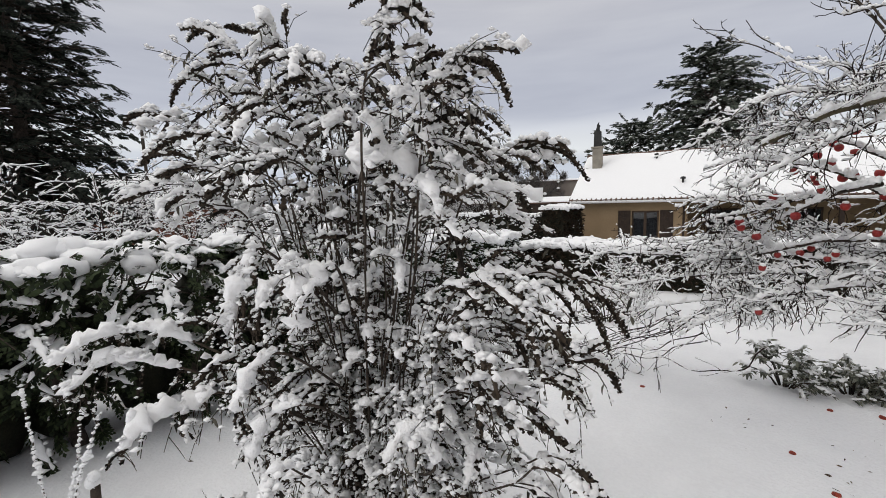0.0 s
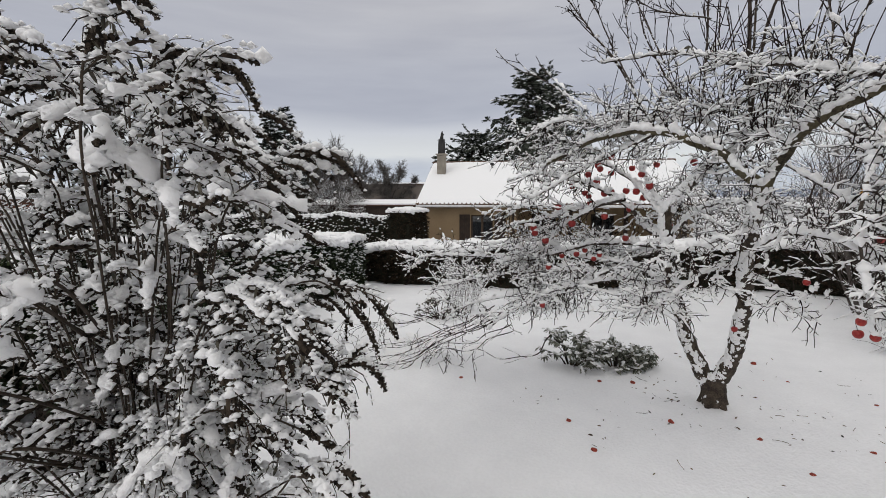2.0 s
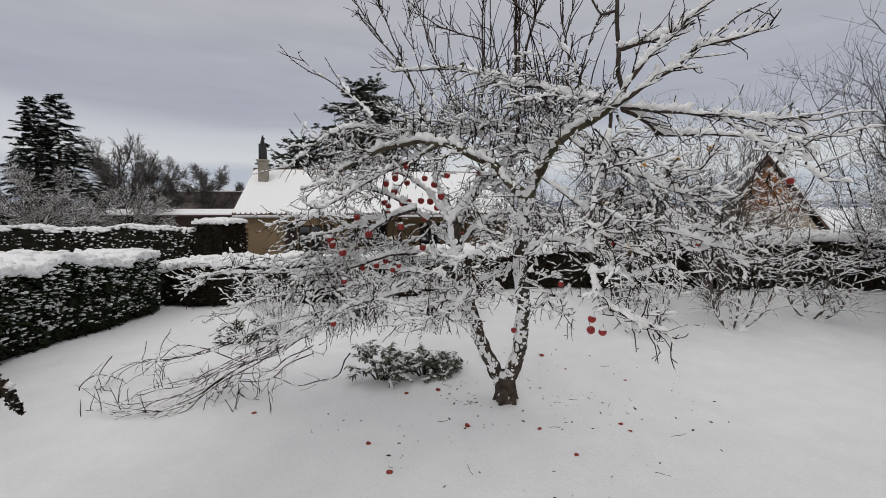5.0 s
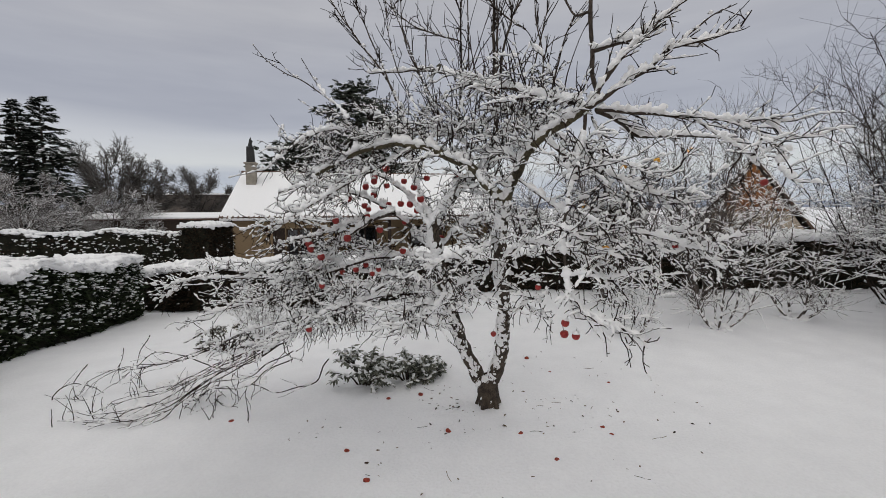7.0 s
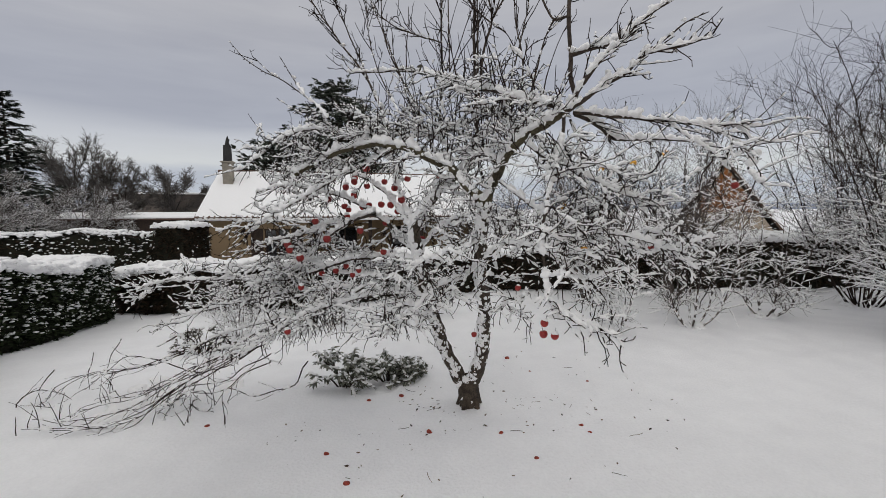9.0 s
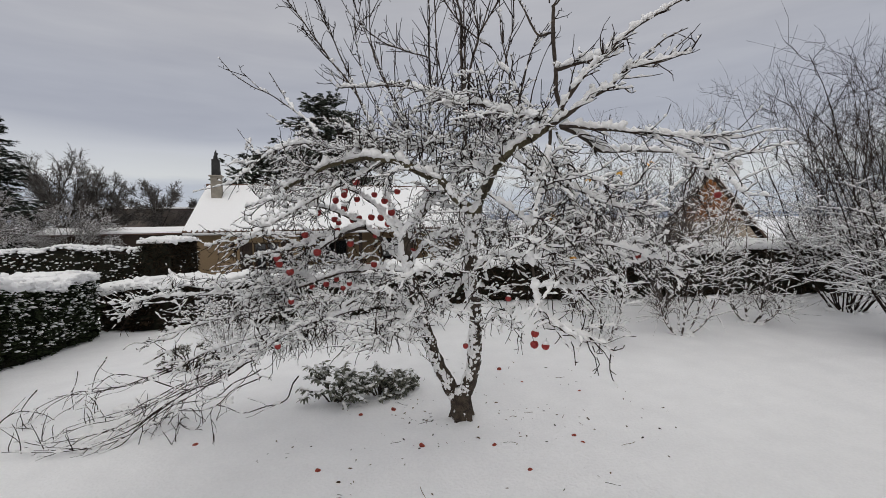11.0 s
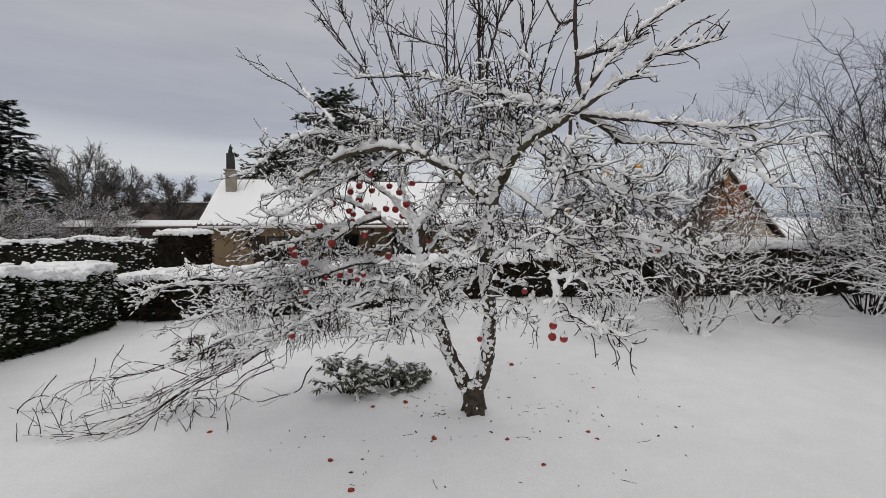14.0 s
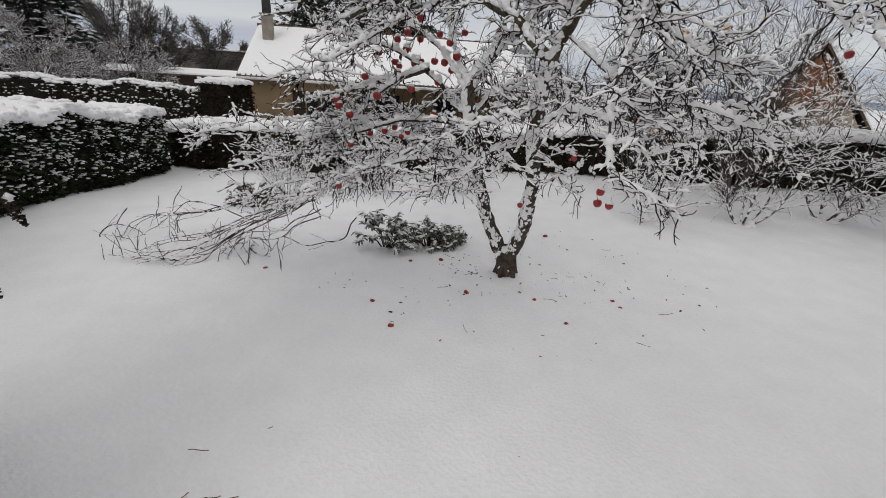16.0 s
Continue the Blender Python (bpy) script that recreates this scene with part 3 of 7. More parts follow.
def rounded_shrub(name, at, size, label, leaf, seed, leaves, leaf_size, dabs, category="shrub"):
    """A low leafy evergreen shrub: stems, drooping leaf rosettes and specks of snow."""
    rng = np.random.default_rng(seed)
    z0 = float(ground_z(*at))
    root = thing(name, (*at, z0 - 0.02), label, category)
    stems, lf, sn = Bag(), Bag(), Bag()
    shp = leaf_shape(0.34, 0.35)
    pts, dirs, sizes = [], [], []
    for k in range(int(14 + 8 * size[0])):
        az, rr = rng.uniform(0, 6.28), rng.uniform(0.1, 1) ** 0.6
        tip = np.array((np.cos(az) * size[0] * rr, np.sin(az) * size[1] * rr, size[2] * (1.05 - 0.75 * rr ** 2) * rng.uniform(0.7, 1.1)))
        p = curve([(tip[0] * 0.15, tip[1] * 0.15, -0.02), (tip[0] * 0.5, tip[1] * 0.5, tip[2] * 0.7), tip], 7)
        tube(stems, p, np.linspace(0.012, 0.005, 7), 4)
        for _ in range(3):
            c, d = along(p, rng.uniform(0.45, 1.0))
            q = shoot(c, outward(d, rng, 0.9) + np.array((0, 0, 0.3)), size[2] * rng.uniform(0.2, 0.5), rng, 4)
            tube(stems, q, np.linspace(0.006, 0.003, 4), 3)
            for j in range(leaves):
                c2, d2 = along(q, rng.uniform(0.3, 1.0))
                pts.append(c2)
                a2 = rng.uniform(0, 6.28)
                dirs.append((np.cos(a2), np.sin(a2), rng.uniform(-0.7, 0.45)))
                sizes.append(leaf_size * rng.uniform(0.6, 1.2))
    scatter(lf, shp, pts, np.repeat(np.array(sizes)[:, None], 3, 1), turns_along(dirs, rng, 0.4))
    pick = rng.choice(len(pts), min(dabs, len(pts)), replace=False)
    p = np.array(pts)[pick] + np.array((0, 0, 0.012))
    lumps(sn, p, np.column_stack([rng.uniform(0.5, 1, len(pick)), rng.uniform(0.4, 0.9, len(pick)), rng.uniform(0.2, 0.45, len(pick))]) * leaf_size * 0.36, rng, speck=True)
    part("stem_frame", stems, STEM, root, kind="stuff")
    part("foliage", lf, leaf, root, kind="stuff")
    part("snow_dusting", sn, SNOW, root, kind="stuff")
    return root


# the garden's hedges
hedge("clipped_hedge", (-6.75, 3.2), (-8.85, 12.3), 1.5, (1.55, 0.92), "clipped dark green yew hedge with thick snow on top", YEW, 3, 5600, 0.17, 0.17, 3600, wobble=0.08, cap_lumps=34, fringe=70)
hedge("back_hedge", (-9.2, 12.75), (12.0, 13.3), 1.3, (0.55, 1.55), "clipped dark brown hedge under a flat layer of snow", BROWN_HEDGE, 5, 3900, 0.22, 0.20, 500, wobble=0.03, cap_lumps=9, fringe=16)


# ---- the bungalow ----
def bungalow():
    root = thing("bungalow", (-11.04, 19.98, -0.75), "low ochre bungalow with a snow-covered tiled roof", "house")
    root.rotation_euler = (0, 0, radians(15.8))
    eave, run, rise, ln = 2.75, 5.29, 2.36, 14.0
    depth = 2 * run
    slope = math.atan2(rise, run)

    # walls, each with its openings
    def wall_with(name, x0, x1, holes, y0, y1, z1):
        xs = sorted({x0, x1, *[h[0] for h in holes], *[h[1] for h in holes]})
        for xa, xb in zip(xs, xs[1:]):
            hs = [h for h in holes if h[0] <= xa and h[1] >= xb]
            if not hs:
                part(name, block(xa, xb, y0, y1, 0, z1), RENDER, root, smooth=False)
            else:
                _, _, za, zb = hs[0]
                if za > 0:
                    part(name, block(xa, xb, y0, y1, 0, za), RENDER, root, smooth=False)
                part(name, block(xa, xb, y0, y1, zb, z1), RENDER, root, smooth=False)

    holes = [(2.77, 3.90, 0.02, 2.12)]
    wall_with("wall", 0.45, 5.05, holes, 0.5, 0.8, eave - 0.05)
    # sheltered porch: a set-back wall, a low parapet and posts
    wall_with("porch_wall", 5.05, ln - 0.85, [], 2.6, 2.9, eave)
    part("porch_side", block(4.78, 5.05, 0.8, 2.9, 0, eave), RENDER, root, smooth=False)
    part("porch_ceiling", block(5.05, ln - 0.85, 0.5, 2.6, eave - 0.1, eave - 0.04), DARK_WOOD, root, smooth=False)
    part("parapet", block(5.05, ln - 0.85, 0.52, 0.72, 0, 0.95, 0.01), BRICK, root, smooth=False)
    for px in (7.6, 10.2, 12.9):
        part("porch_post", block(px, px + 0.16, 0.54, 0.70, 0.95, eave - 0.1, 0.01), DARK_WOOD, root, smooth=False)
    for xa, xb in ((5.9, 7.2), (9.0, 10.2)):
        w = part("window", block(xa, xb, 2.56, 2.6, 0.9, 2.1, 0.01), FRAME_WOOD, root, smooth=False)
        part("pane", block(xa + 0.08, (xa + xb) / 2 - 0.04, 2.545, 2.556, 0.98, 2.02), GLASS, w, smooth=False)
        part("pane", block((xa + xb) / 2 + 0.04, xb - 0.08, 2.545, 2.556, 0.98, 2.02), GLASS, w, smooth=False)
    for nm, xa in (("gable_wall", 0.45), ("gable_wall", ln - 0.85)):
        bm = bmesh.new()
        v = [bm.verts.new(c) for c in ((xa, 0.8, 0), (xa, depth - 0.5, 0), (xa, depth - 0.5, eave), (xa, run, eave + rise - 0.3), (xa, 0.8, eave))]
        g = bmesh.ops.extrude_face_region(bm, geom=[bm.faces.new(v)])
        bmesh.ops.translate(bm, verts=[e for e in g["geom"] if isinstance(e, bmesh.types.BMVert)], vec=(0.3, 0, 0))
        part(nm, bm, RENDER, root, smooth=False)
    part("back_wall", block(0.75, ln - 0.85, depth - 0.8, depth - 0.5, 0, eave), RENDER, root, smooth=False)
    part("soffit", block(0.1, ln - 0.1, 0.06, 0.5, eave - 0.13, eave - 0.10), DARK_WOOD, root, smooth=False)
    # roof slabs
    for side in (1, -1):
        bm = bmesh.new()
        th = 0.16
        pts = [(0, 0, eave - 0.08), (run, 0, eave - 0.08 + rise)] if side > 0 else [(depth, 0, eave - 0.08), (run, 0, eave - 0.08 + rise)]
        (ya, _, za), (yb, _, zb) = pts
        v = [bm.verts.new(c) for c in ((0.04, ya, za), (ln - 0.04, ya, za), (ln - 0.04, yb, zb), (0.04, yb, zb))]
        f = bm.faces.new(v)
        g = bmesh.ops.extrude_face_region(bm, geom=[f])
        bmesh.ops.translate(bm, verts=[e for e in g["geom"] if isinstance(e, bmesh.types.BMVert)], vec=(0, 0, -th))
        part("roof", bm, TILE, root, smooth=False)
        # snow sheet with soft edges and low ripples
        n, m = 120, 26
        u = np.linspace(0.02, ln - 0.02, n)
        w = np.linspace(0, 1, m)
        gx, gw = np.meshgrid(u, w)
        edge = np.minimum(np.minimum(gx - 0.0, ln - gx) / 0.12, np.clip(gw * run / 0.10, 0, 1))
        h = 0.02 + 0.11 * np.sqrt(np.clip(edge, 0, 1))
        h += np.array([noise.noise(Vector((x * 0.7, y * 4, side))) * 0.022 + noise.noise(Vector((x * 3.3, y * 20, side))) * 0.006 for x, y in zip(gx.ravel(), gw.ravel())]).reshape(gx.shape)
        gy = ya + (yb - ya) * gw
        gz = za + (zb - za) * gw + h
        bag = Bag()
        i = np.arange(m - 1)[:, None] * n + np.arange(n - 1)[None]
        bag.put(np.stack([gx, gy, gz], -1).reshape(-1, 3), np.stack([i, i + 1, i + n + 1, i + n], -1).reshape(-1, 4))
        part("roof_snow", bag, SNOW, root, "even sheet of snow on the roof")
    # ridge tiles, verge tiles and eave tiles
    bm = bmesh.new()
    bmesh.ops.create_cone(bm, cap_ends=True, segments=8, radius1=0.11, radius2=0.09, depth=0.42)
    me = bpy.data.meshes.new("ridge_tile")
    bm.to_mesh(me)
    bm.free()
    me.materials.append(TILE)
    for k in range(35):
        ob = new("ridge_tile", me)
        ob.parent = root
        ob.matrix_local = pose(0.2 + k * 0.4, run, eave + rise - 0.02, 0, 90, 0) @ Matrix.Diagonal((1, 1, 1, 1))
    vm = bpy.data.meshes.new("verge_tile")
    bm = block(-0.03, 0.14, -0.17, 0.17, -0.05, 0.06, 0.02)
    bm.to_mesh(vm)
    bm.free()
    vm.materials.append(TILE)
    for k in range(17):
        y = 0.15 + k * 0.31
        ob = new("verge_tile", vm)
        ob.parent = root
        ob.matrix_local = pose(0.03, y, eave - 0.10 + rise * y / run, math.degrees(slope) + 4, 0, 0)
    em = bpy.data.meshes.new("eave_tile")
    bm = bmesh.new()
    bmesh.ops.create_cone(bm, cap_ends=True, segments=8, radius1=0.045, radius2=0.04, depth=0.3)
    bm.to_mesh(em)
    bm.free()
    em.materials.append(TILE)
    for k in range(62):
        ob = new("eave_tile", em)
        ob.parent = root
        ob.matrix_local = pose(0.15 + k * 0.22, 0.03, eave - 0.06, 90 + math.degrees(slope), 0, 0)
    # gutter and downpipe
    bag = Bag()
    tube(bag, [(0.05, -0.07, eave - 0.17), (ln / 2, -0.07, eave - 0.18), (ln - 0.05, -0.07, eave - 0.19)], [0.065, 0.065, 0.065], 10)
    part("gutter", bag, ZINC, root, "pale metal gutter")
    bag = Bag()
    tube(bag, curve([(4.89, -0.05, eave - 0.2), (4.89, 0.2, eave - 0.4), (4.89, 0.44, eave - 0.55), (4.89, 0.44, 1.0), (4.89, 0.44, 0)], 14), np.full(14, 0.045), 8)
    part("downpipe", bag, DARK_WOOD, root)
    # windows with shutters
    for xa, xb, za, zb in holes:
        win = part("window", block(xa - 0.02, xb + 0.02, 0.62, 0.66, za, za + 0.07), FRAME_WOOD, root, smooth=False)
        for fa in ((xa, xa + 0.07, za, zb), (xb - 0.07, xb, za, zb), ((xa + xb) / 2 - 0.06, (xa + xb) / 2 + 0.06, za, zb), (xa, xb, zb - 0.08, zb)):
            part("window_frame", block(fa[0], fa[1], 0.605, 0.665, fa[2], fa[3], 0.008), FRAME_WOOD, win, smooth=False)
        for pa, pb in ((xa + 0.07, (xa + xb) / 2 - 0.06), ((xa + xb) / 2 + 0.06, xb - 0.07)):
            part("pane", block(pa, pb, 0.63, 0.645, za + 0.07, zb - 0.08), GLASS, win, smooth=False)
        part("window_sill", block(xa - 0.06, xb + 0.06, 0.42, 0.6, za - 0.06, za, 0.01), STONE, win, smooth=False)
        hw = (xb - xa) / 2 + 0.02
        for sx in ((xa - hw, xa - 0.05), (xb + 0.05, xb + hw)) if xa < 5 else ():
            sh = part("shutter", block(sx[0], sx[1], 0.44, 0.48, za + 0.02, zb + 0.02, 0.006), DARK_WOOD, root, smooth=False)
            for k in range(5):
                w = (sx[1] - sx[0]) / 5
                part("board", block(sx[0] + k * w + 0.006, sx[0] + (k + 1) * w - 0.006, 0.425, 0.44, za + 0.03, zb + 0.01, 0.003), DARK_WOOD, sh, smooth=False)
            for zz in (za + 0.35, zb - 0.35):
                part("brace", block(sx[0] + 0.02, sx[1] - 0.02, 0.405, 0.425, zz - 0.05, zz + 0.05, 0.004), DARK_WOOD, sh, smooth=False)
    # dark sheet added behind the panes in place of the room's shade
    part("unlit_room_sheet", block(0.8, 4.7, 3.0, 3.1, 0.0, eave - 0.1), DARK_WOOD, root, smooth=False)
    # chimney
    cz = eave + rise * 3.6 / run
    ch = part("chimney", block(0.55, 1.03, 3.4, 3.88, cz - 0.6, cz + 1.05, 0.015), STONE, root, smooth=False)
    part("chimney_ledge", block(0.48, 1.10, 3.33, 3.95, cz + 1.05, cz + 1.13, 0.015), STONE, ch, smooth=False)
    bm = block(0.60, 0.98, 3.45, 3.83, cz + 1.13, cz + 1.95, 0.02)
    for v in bm.verts:
        if v.co.z > cz + 1.6:
            v.co.x = 0.79 + (v.co.x - 0.79) * 0.88
            v.co.y = 3.64 + (v.co.y - 3.64) * 0.88
    part("flue", bm, METAL, ch, "black metal flue", smooth=False)
    bag = Bag()
    zf = cz + 1.93
    tube(bag, [(0.79, 3.64, zf), (0.79, 3.64, zf + 0.1), (0.8, 3.64, zf + 0.22), (0.83, 3.64, zf + 0.3), (0.80, 3.64, zf + 0.38), (0.84, 3.64, zf + 0.5)], [0.10, 0.11, 0.08, 0.1, 0.05, 0.012], 8)
    part("cowl", bag, METAL, ch)
    part("small_chimney", block(6.6, 6.95, run + 0.3, run + 0.65, eave + rise - 0.5, eave + rise + 0.35, 0.015), TILE, root, smooth=False)
    for vx, vy in ((4.84, 1.25), (3.66, 4.3)):
        z = eave + rise * vy / run
        bag = Bag()
        tube(bag, [(vx, vy, z), (vx, vy, z + 0.22), (vx, vy, z + 0.221), (vx, vy, z + 0.30), (vx, vy, z + 0.33)], [0.05, 0.05, 0.11, 0.11, 0.02], 10)
        part("roof_vent", bag, METAL, root)
    return root


bungalow()


# ---- the old apple tree ----
# where the apples hang
HUNG = [(-1.13, 6.30, 2.76), (-1.11, 6.30, 2.56), (-1.39, 6.40, 2.55), (-1.27, 6.40, 2.66), (-0.94, 6.20, 2.34), (-0.83, 6.20, 2.33), (-0.78, 6.20, 2.53), (-0.63, 6.20, 2.64), (-0.68, 6.10, 2.39), (-0.25, 6.20, 2.65),
        (-0.75, 6.20, 2.26), (-1.19, 6.40, 2.31), (-1.38, 6.50, 2.28), (-1.43, 6.50, 2.32), (-0.89, 6.20, 2.13), (-1.15, 6.00, 2.04), (-1.71, 6.20, 2.14), (-1.97, 6.00, 1.88), (-1.29, 6.40, 2.45), (-1.10, 6.35, 2.33)]
HUNG += [(-1.96, 6.00, 1.82), (-0.92, 6.20, 1.78), (-1.25, 6.00, 1.54), (-1.46, 6.10, 1.57), (-1.39, 6.30, 1.60), (-1.65, 6.20, 1.53), (-1.71, 5.60, 1.47), (1.81, 5.30, 1.91),
         (1.05, 5.30, 1.92), (0.40, 4.60, 1.65), (0.20, 5.40, 2.03), (0.09, 5.20, 1.08), (-1.64, 5.00, 1.17), (2.01, 4.40, 2.47), (-0.46, 6.20, 1.94), (-1.19, 6.10, 1.58)]
HUNG += [(0.43, 3.80, 1.57), (0.44, 3.82, 1.49), (0.50, 3.79, 1.49)]
HUNG += [(-1.22, 6.10, 2.60), (-0.88, 6.10, 2.60), (-1.33, 6.20, 2.20), (-1.55, 6.2, 2.40), (-1.50, 5.9, 1.95), (-1.80, 5.9, 1.74)]

HUNG = [(-0.21 + (x + 0.21) * 0.95, 1.1 + (y - 1.1) * 0.95, 2.29 + (z - 2.29) * 0.95) if x < -0.2 else (x, y, z) for x, y, z in HUNG]


def apple_tree():
    rng = np.random.default_rng(11)
    root = thing("apple_tree", (0.08, 6.0, -0.03), "old forked apple tree, bare, snow-laden, with red apples", "tree")
    o = np.array(root.location)
    twigs, snow = Bag(), Bag()
    boughs = []  # (points, radii, kind)

    def limb(pts, r0, r1, mat, kind):
        n = 7 * len(pts)
        p = curve(pts, n)
        p[1:-1] += np.array([noise.noise_vector(Vector(q) * 6.0) for q in p[1:-1]]) * min(0.020, 0.35 * r0 + 0.004)
        r = np.linspace(r0, r1, n) * (1 + 0.13 * np.array([noise.noise(Vector(q) * 9) for q in p]))
        bag = Bag()
        sides = 10 if r0 > 0.03 else 7 if r0 > 0.012 else 5
        tube(bag, p - o, r, sides, rough=rng.uniform(0.90, 1.10, (n, sides)))
        part({"stem": "stem", "laden": "limb", "bare": "limb"}.get(kind, "sprout"), bag, mat, root)
        boughs.append((p, r, kind))
        return p

    # trunk with a flared, rough foot
    tp = curve([(0.10, 6.0, -0.12), (0.10, 6.0, 0.02), (0.085, 6.0, 0.18), (0.075, 6.0, 0.34)], 16)
    bag = Bag()
    tube(bag, tp - o, np.interp(np.linspace(0, 1, 16), [0, 0.15, 0.4, 0.75, 1], [0.165, 0.135, 0.118, 0.125, 0.085]), 14, rough=rng.uniform(0.93, 1.07, (16, 14)))
    for k in range(5):
        a = k * 1.25 + 0.4
        q = curve([(0.10 + 0.06 * np.cos(a), 6.0 + 0.06 * np.sin(a), 0.22), (0.10 + 0.10 * np.cos(a), 6.0 + 0.10 * np.sin(a), 0.06), (0.10 + 0.15 * np.cos(a), 6 + 0.15 * np.sin(a), -0.06)], 7)
        tube(bag, q - o, np.linspace(0.05, 0.03, 7), 6)
    part("trunk", bag, TRUNK_BARK, root)
    left = limb([(0.02, 6.00, 0.23), (-0.12, 5.97, 0.53), (-0.26, 5.90, 0.88), (-0.37, 5.80, 1.29), (-0.47, 5.65, 1.74), (-0.49, 5.55, 2.09), (-0.39, 5.50, 2.31), (-0.19, 5.45, 2.53), (0.03, 5.45, 2.71), (0.13, 5.45, 2.98)], 0.080, 0.036, TRUNK_BARK, "stem")
    right = limb([(0.12, 6.00, 0.23), (0.21, 5.86, 0.59), (0.23, 5.72, 0.94), (0.22, 5.55, 1.30), (0.17, 5.35, 1.65), (0.15, 5.15, 2.00), (0.17, 4.95, 2.33)], 0.084, 0.056, TRUNK_BARK, "stem")
    arch = limb([(0.17, 4.95, 2.33), (0.05, 5.00, 2.45), (-0.09, 5.05, 2.60), (-0.26, 5.10, 2.72), (-0.45, 5.15, 2.81), (-0.61, 5.18, 2.86), (-0.86, 5.25, 2.89), (-1.10, 5.35, 2.87), (-1.40, 5.45, 2.77), (-1.70, 5.50, 2.63)], 0.046, 0.018, MOSS_BARK, "laden")
    up = limb([(0.17, 4.95, 2.33), (0.23, 4.88, 2.52), (0.29, 4.80, 2.67), (0.36, 4.72, 2.80), (0.47, 4.60, 2.88), (0.60, 4.50, 2.95), (0.72, 4.45, 3.02)], 0.044, 0.030, MOSS_BARK, "laden")
    longr = limb([(0.72, 4.45, 3.02), (0.79, 4.40, 3.15), (0.86, 4.35, 3.26), (0.96, 4.30, 3.39), (1.07, 4.25, 3.48), (1.18, 4.20, 3.59), (1.37, 4.15, 3.70), (1.56, 4.10, 3.79), (1.81, 4.05, 3.87)], 0.022, 0.005, BARK, "laden")
    midr = limb([(0.71, 4.45, 3.01), (0.85, 4.40, 3.10), (1.01, 4.40, 3.21), (1.13, 4.35, 3.28), (1.22, 4.30, 3.37), (1.32, 4.30, 3.41), (1.46, 4.25, 3.42), (1.65, 4.20, 3.48)], 0.020, 0.005, BARK, "laden")
    midr_tip = limb([(1.27, 4.30, 3.41), (1.41, 4.28, 3.51), (1.51, 4.25, 3.59), (1.62, 4.20, 3.63)], 0.008, 0.003, BARK, "shoot")
    stub = limb([(0.81, 4.45, 3.07), (0.76, 4.46, 3.25), (0.76, 4.50, 3.47), (0.74, 4.50, 3.72), (0.74, 4.50, 3.93)], 0.019, 0.014, BARK, "bare")
    stub_a = limb([(0.73, 4.50, 3.92), (0.83, 4.48, 4.07), (0.93, 4.45, 4.19), (1.02, 4.40, 4.27)], 0.008, 0.003, BARK, "shoot")
    stub_b = limb([(0.75, 4.50, 3.93), (0.91, 4.52, 4.12), (1.01, 4.50, 4.22)], 0.007, 0.003, BARK, "shoot")
    stub_c = limb([(0.71, 4.50, 3.95), (0.70, 4.55, 4.16), (0.70, 4.60, 4.38), (0.71, 4.60, 4.60)], 0.007, 0.003, BARK, "shoot")
    side_r = limb([(0.76, 4.50, 3.45), (0.88, 4.45, 3.47), (1.02, 4.35, 3.48), (1.10, 4.30, 3.52)], 0.018, 0.008, BARK, "laden")
    fork_l = limb([(0.74, 4.50, 3.73), (0.63, 4.55, 3.73), (0.55, 4.60, 3.92), (0.48, 4.62, 4.08), (0.46, 4.65, 4.32), (0.49, 4.70, 4.54)], 0.010, 0.003, BARK, "shoot")
    dark_r = limb([(0.78, 4.45, 3.01), (1.06, 4.47, 2.99), (1.27, 4.45, 2.96), (1.47, 4.40, 2.93), (1.67, 4.35, 2.90), (1.86, 4.30, 2.80), (2.04, 4.25, 2.66)], 0.016, 0.005, BARK, "laden")
    dark_r2 = limb([(1.47, 4.40, 2.93), (1.62, 4.35, 2.80), (1.79, 4.30, 2.67), (1.91, 4.30, 2.55)], 0.010, 0.004, BARK, "laden")
    dark_r3 = limb([(1.63, 4.35, 2.91), (1.79, 4.30, 2.89), (1.92, 4.25, 2.85), (2.00, 4.20, 2.75)], 0.007, 0.003, BARK, "laden")
    low_r = limb([(0.81, 4.50, 3.01), (1.03, 4.60, 2.94), (1.21, 4.70, 2.85), (1.50, 4.80, 2.87), (1.83, 4.90, 2.87), (2.12, 5.00, 2.86)], 0.020, 0.006, BARK, "laden")
    mid_low_r = limb([(0.45, 4.62, 2.82), (0.63, 4.60, 2.68), (0.82, 4.55, 2.61), (1.05, 4.50, 2.46), (1.23, 4.50, 2.39), (1.42, 4.50, 2.34)], 0.016, 0.005, BARK, "laden")
    hang_r = limb([(1.28, 4.50, 2.38), (1.38, 4.50, 2.25), (1.41, 4.50, 2.10), (1.44, 4.52, 1.98)], 0.010, 0.004, BARK, "laden")
    sweep_r = limb([(0.28, 4.85, 2.52), (0.59, 4.70, 2.27), (0.89, 4.60, 2.12), (1.18, 4.50, 2.08), (1.43, 4.45, 2.01), (1.67, 4.40, 1.86)], 0.014, 0.005, BARK, "laden")
    low_sweep_r = limb([(0.17, 5.25, 1.78), (0.34, 5.00, 1.96), (0.56, 4.80, 1.95), (0.77, 4.70, 1.84), (0.95, 4.65, 1.70), (1.17, 4.60, 1.77)], 0.016, 0.005, BARK, "laden")
    droop = limb([(0.71, 4.45, 3.00), (0.68, 4.40, 2.79), (0.59, 4.30, 2.57), (0.54, 4.20, 2.35), (0.48, 4.10, 2.11), (0.46, 3.95, 1.90), (0.48, 3.85, 1.70), (0.49, 3.80, 1.59)], 0.014, 0.006, BARK, "laden")
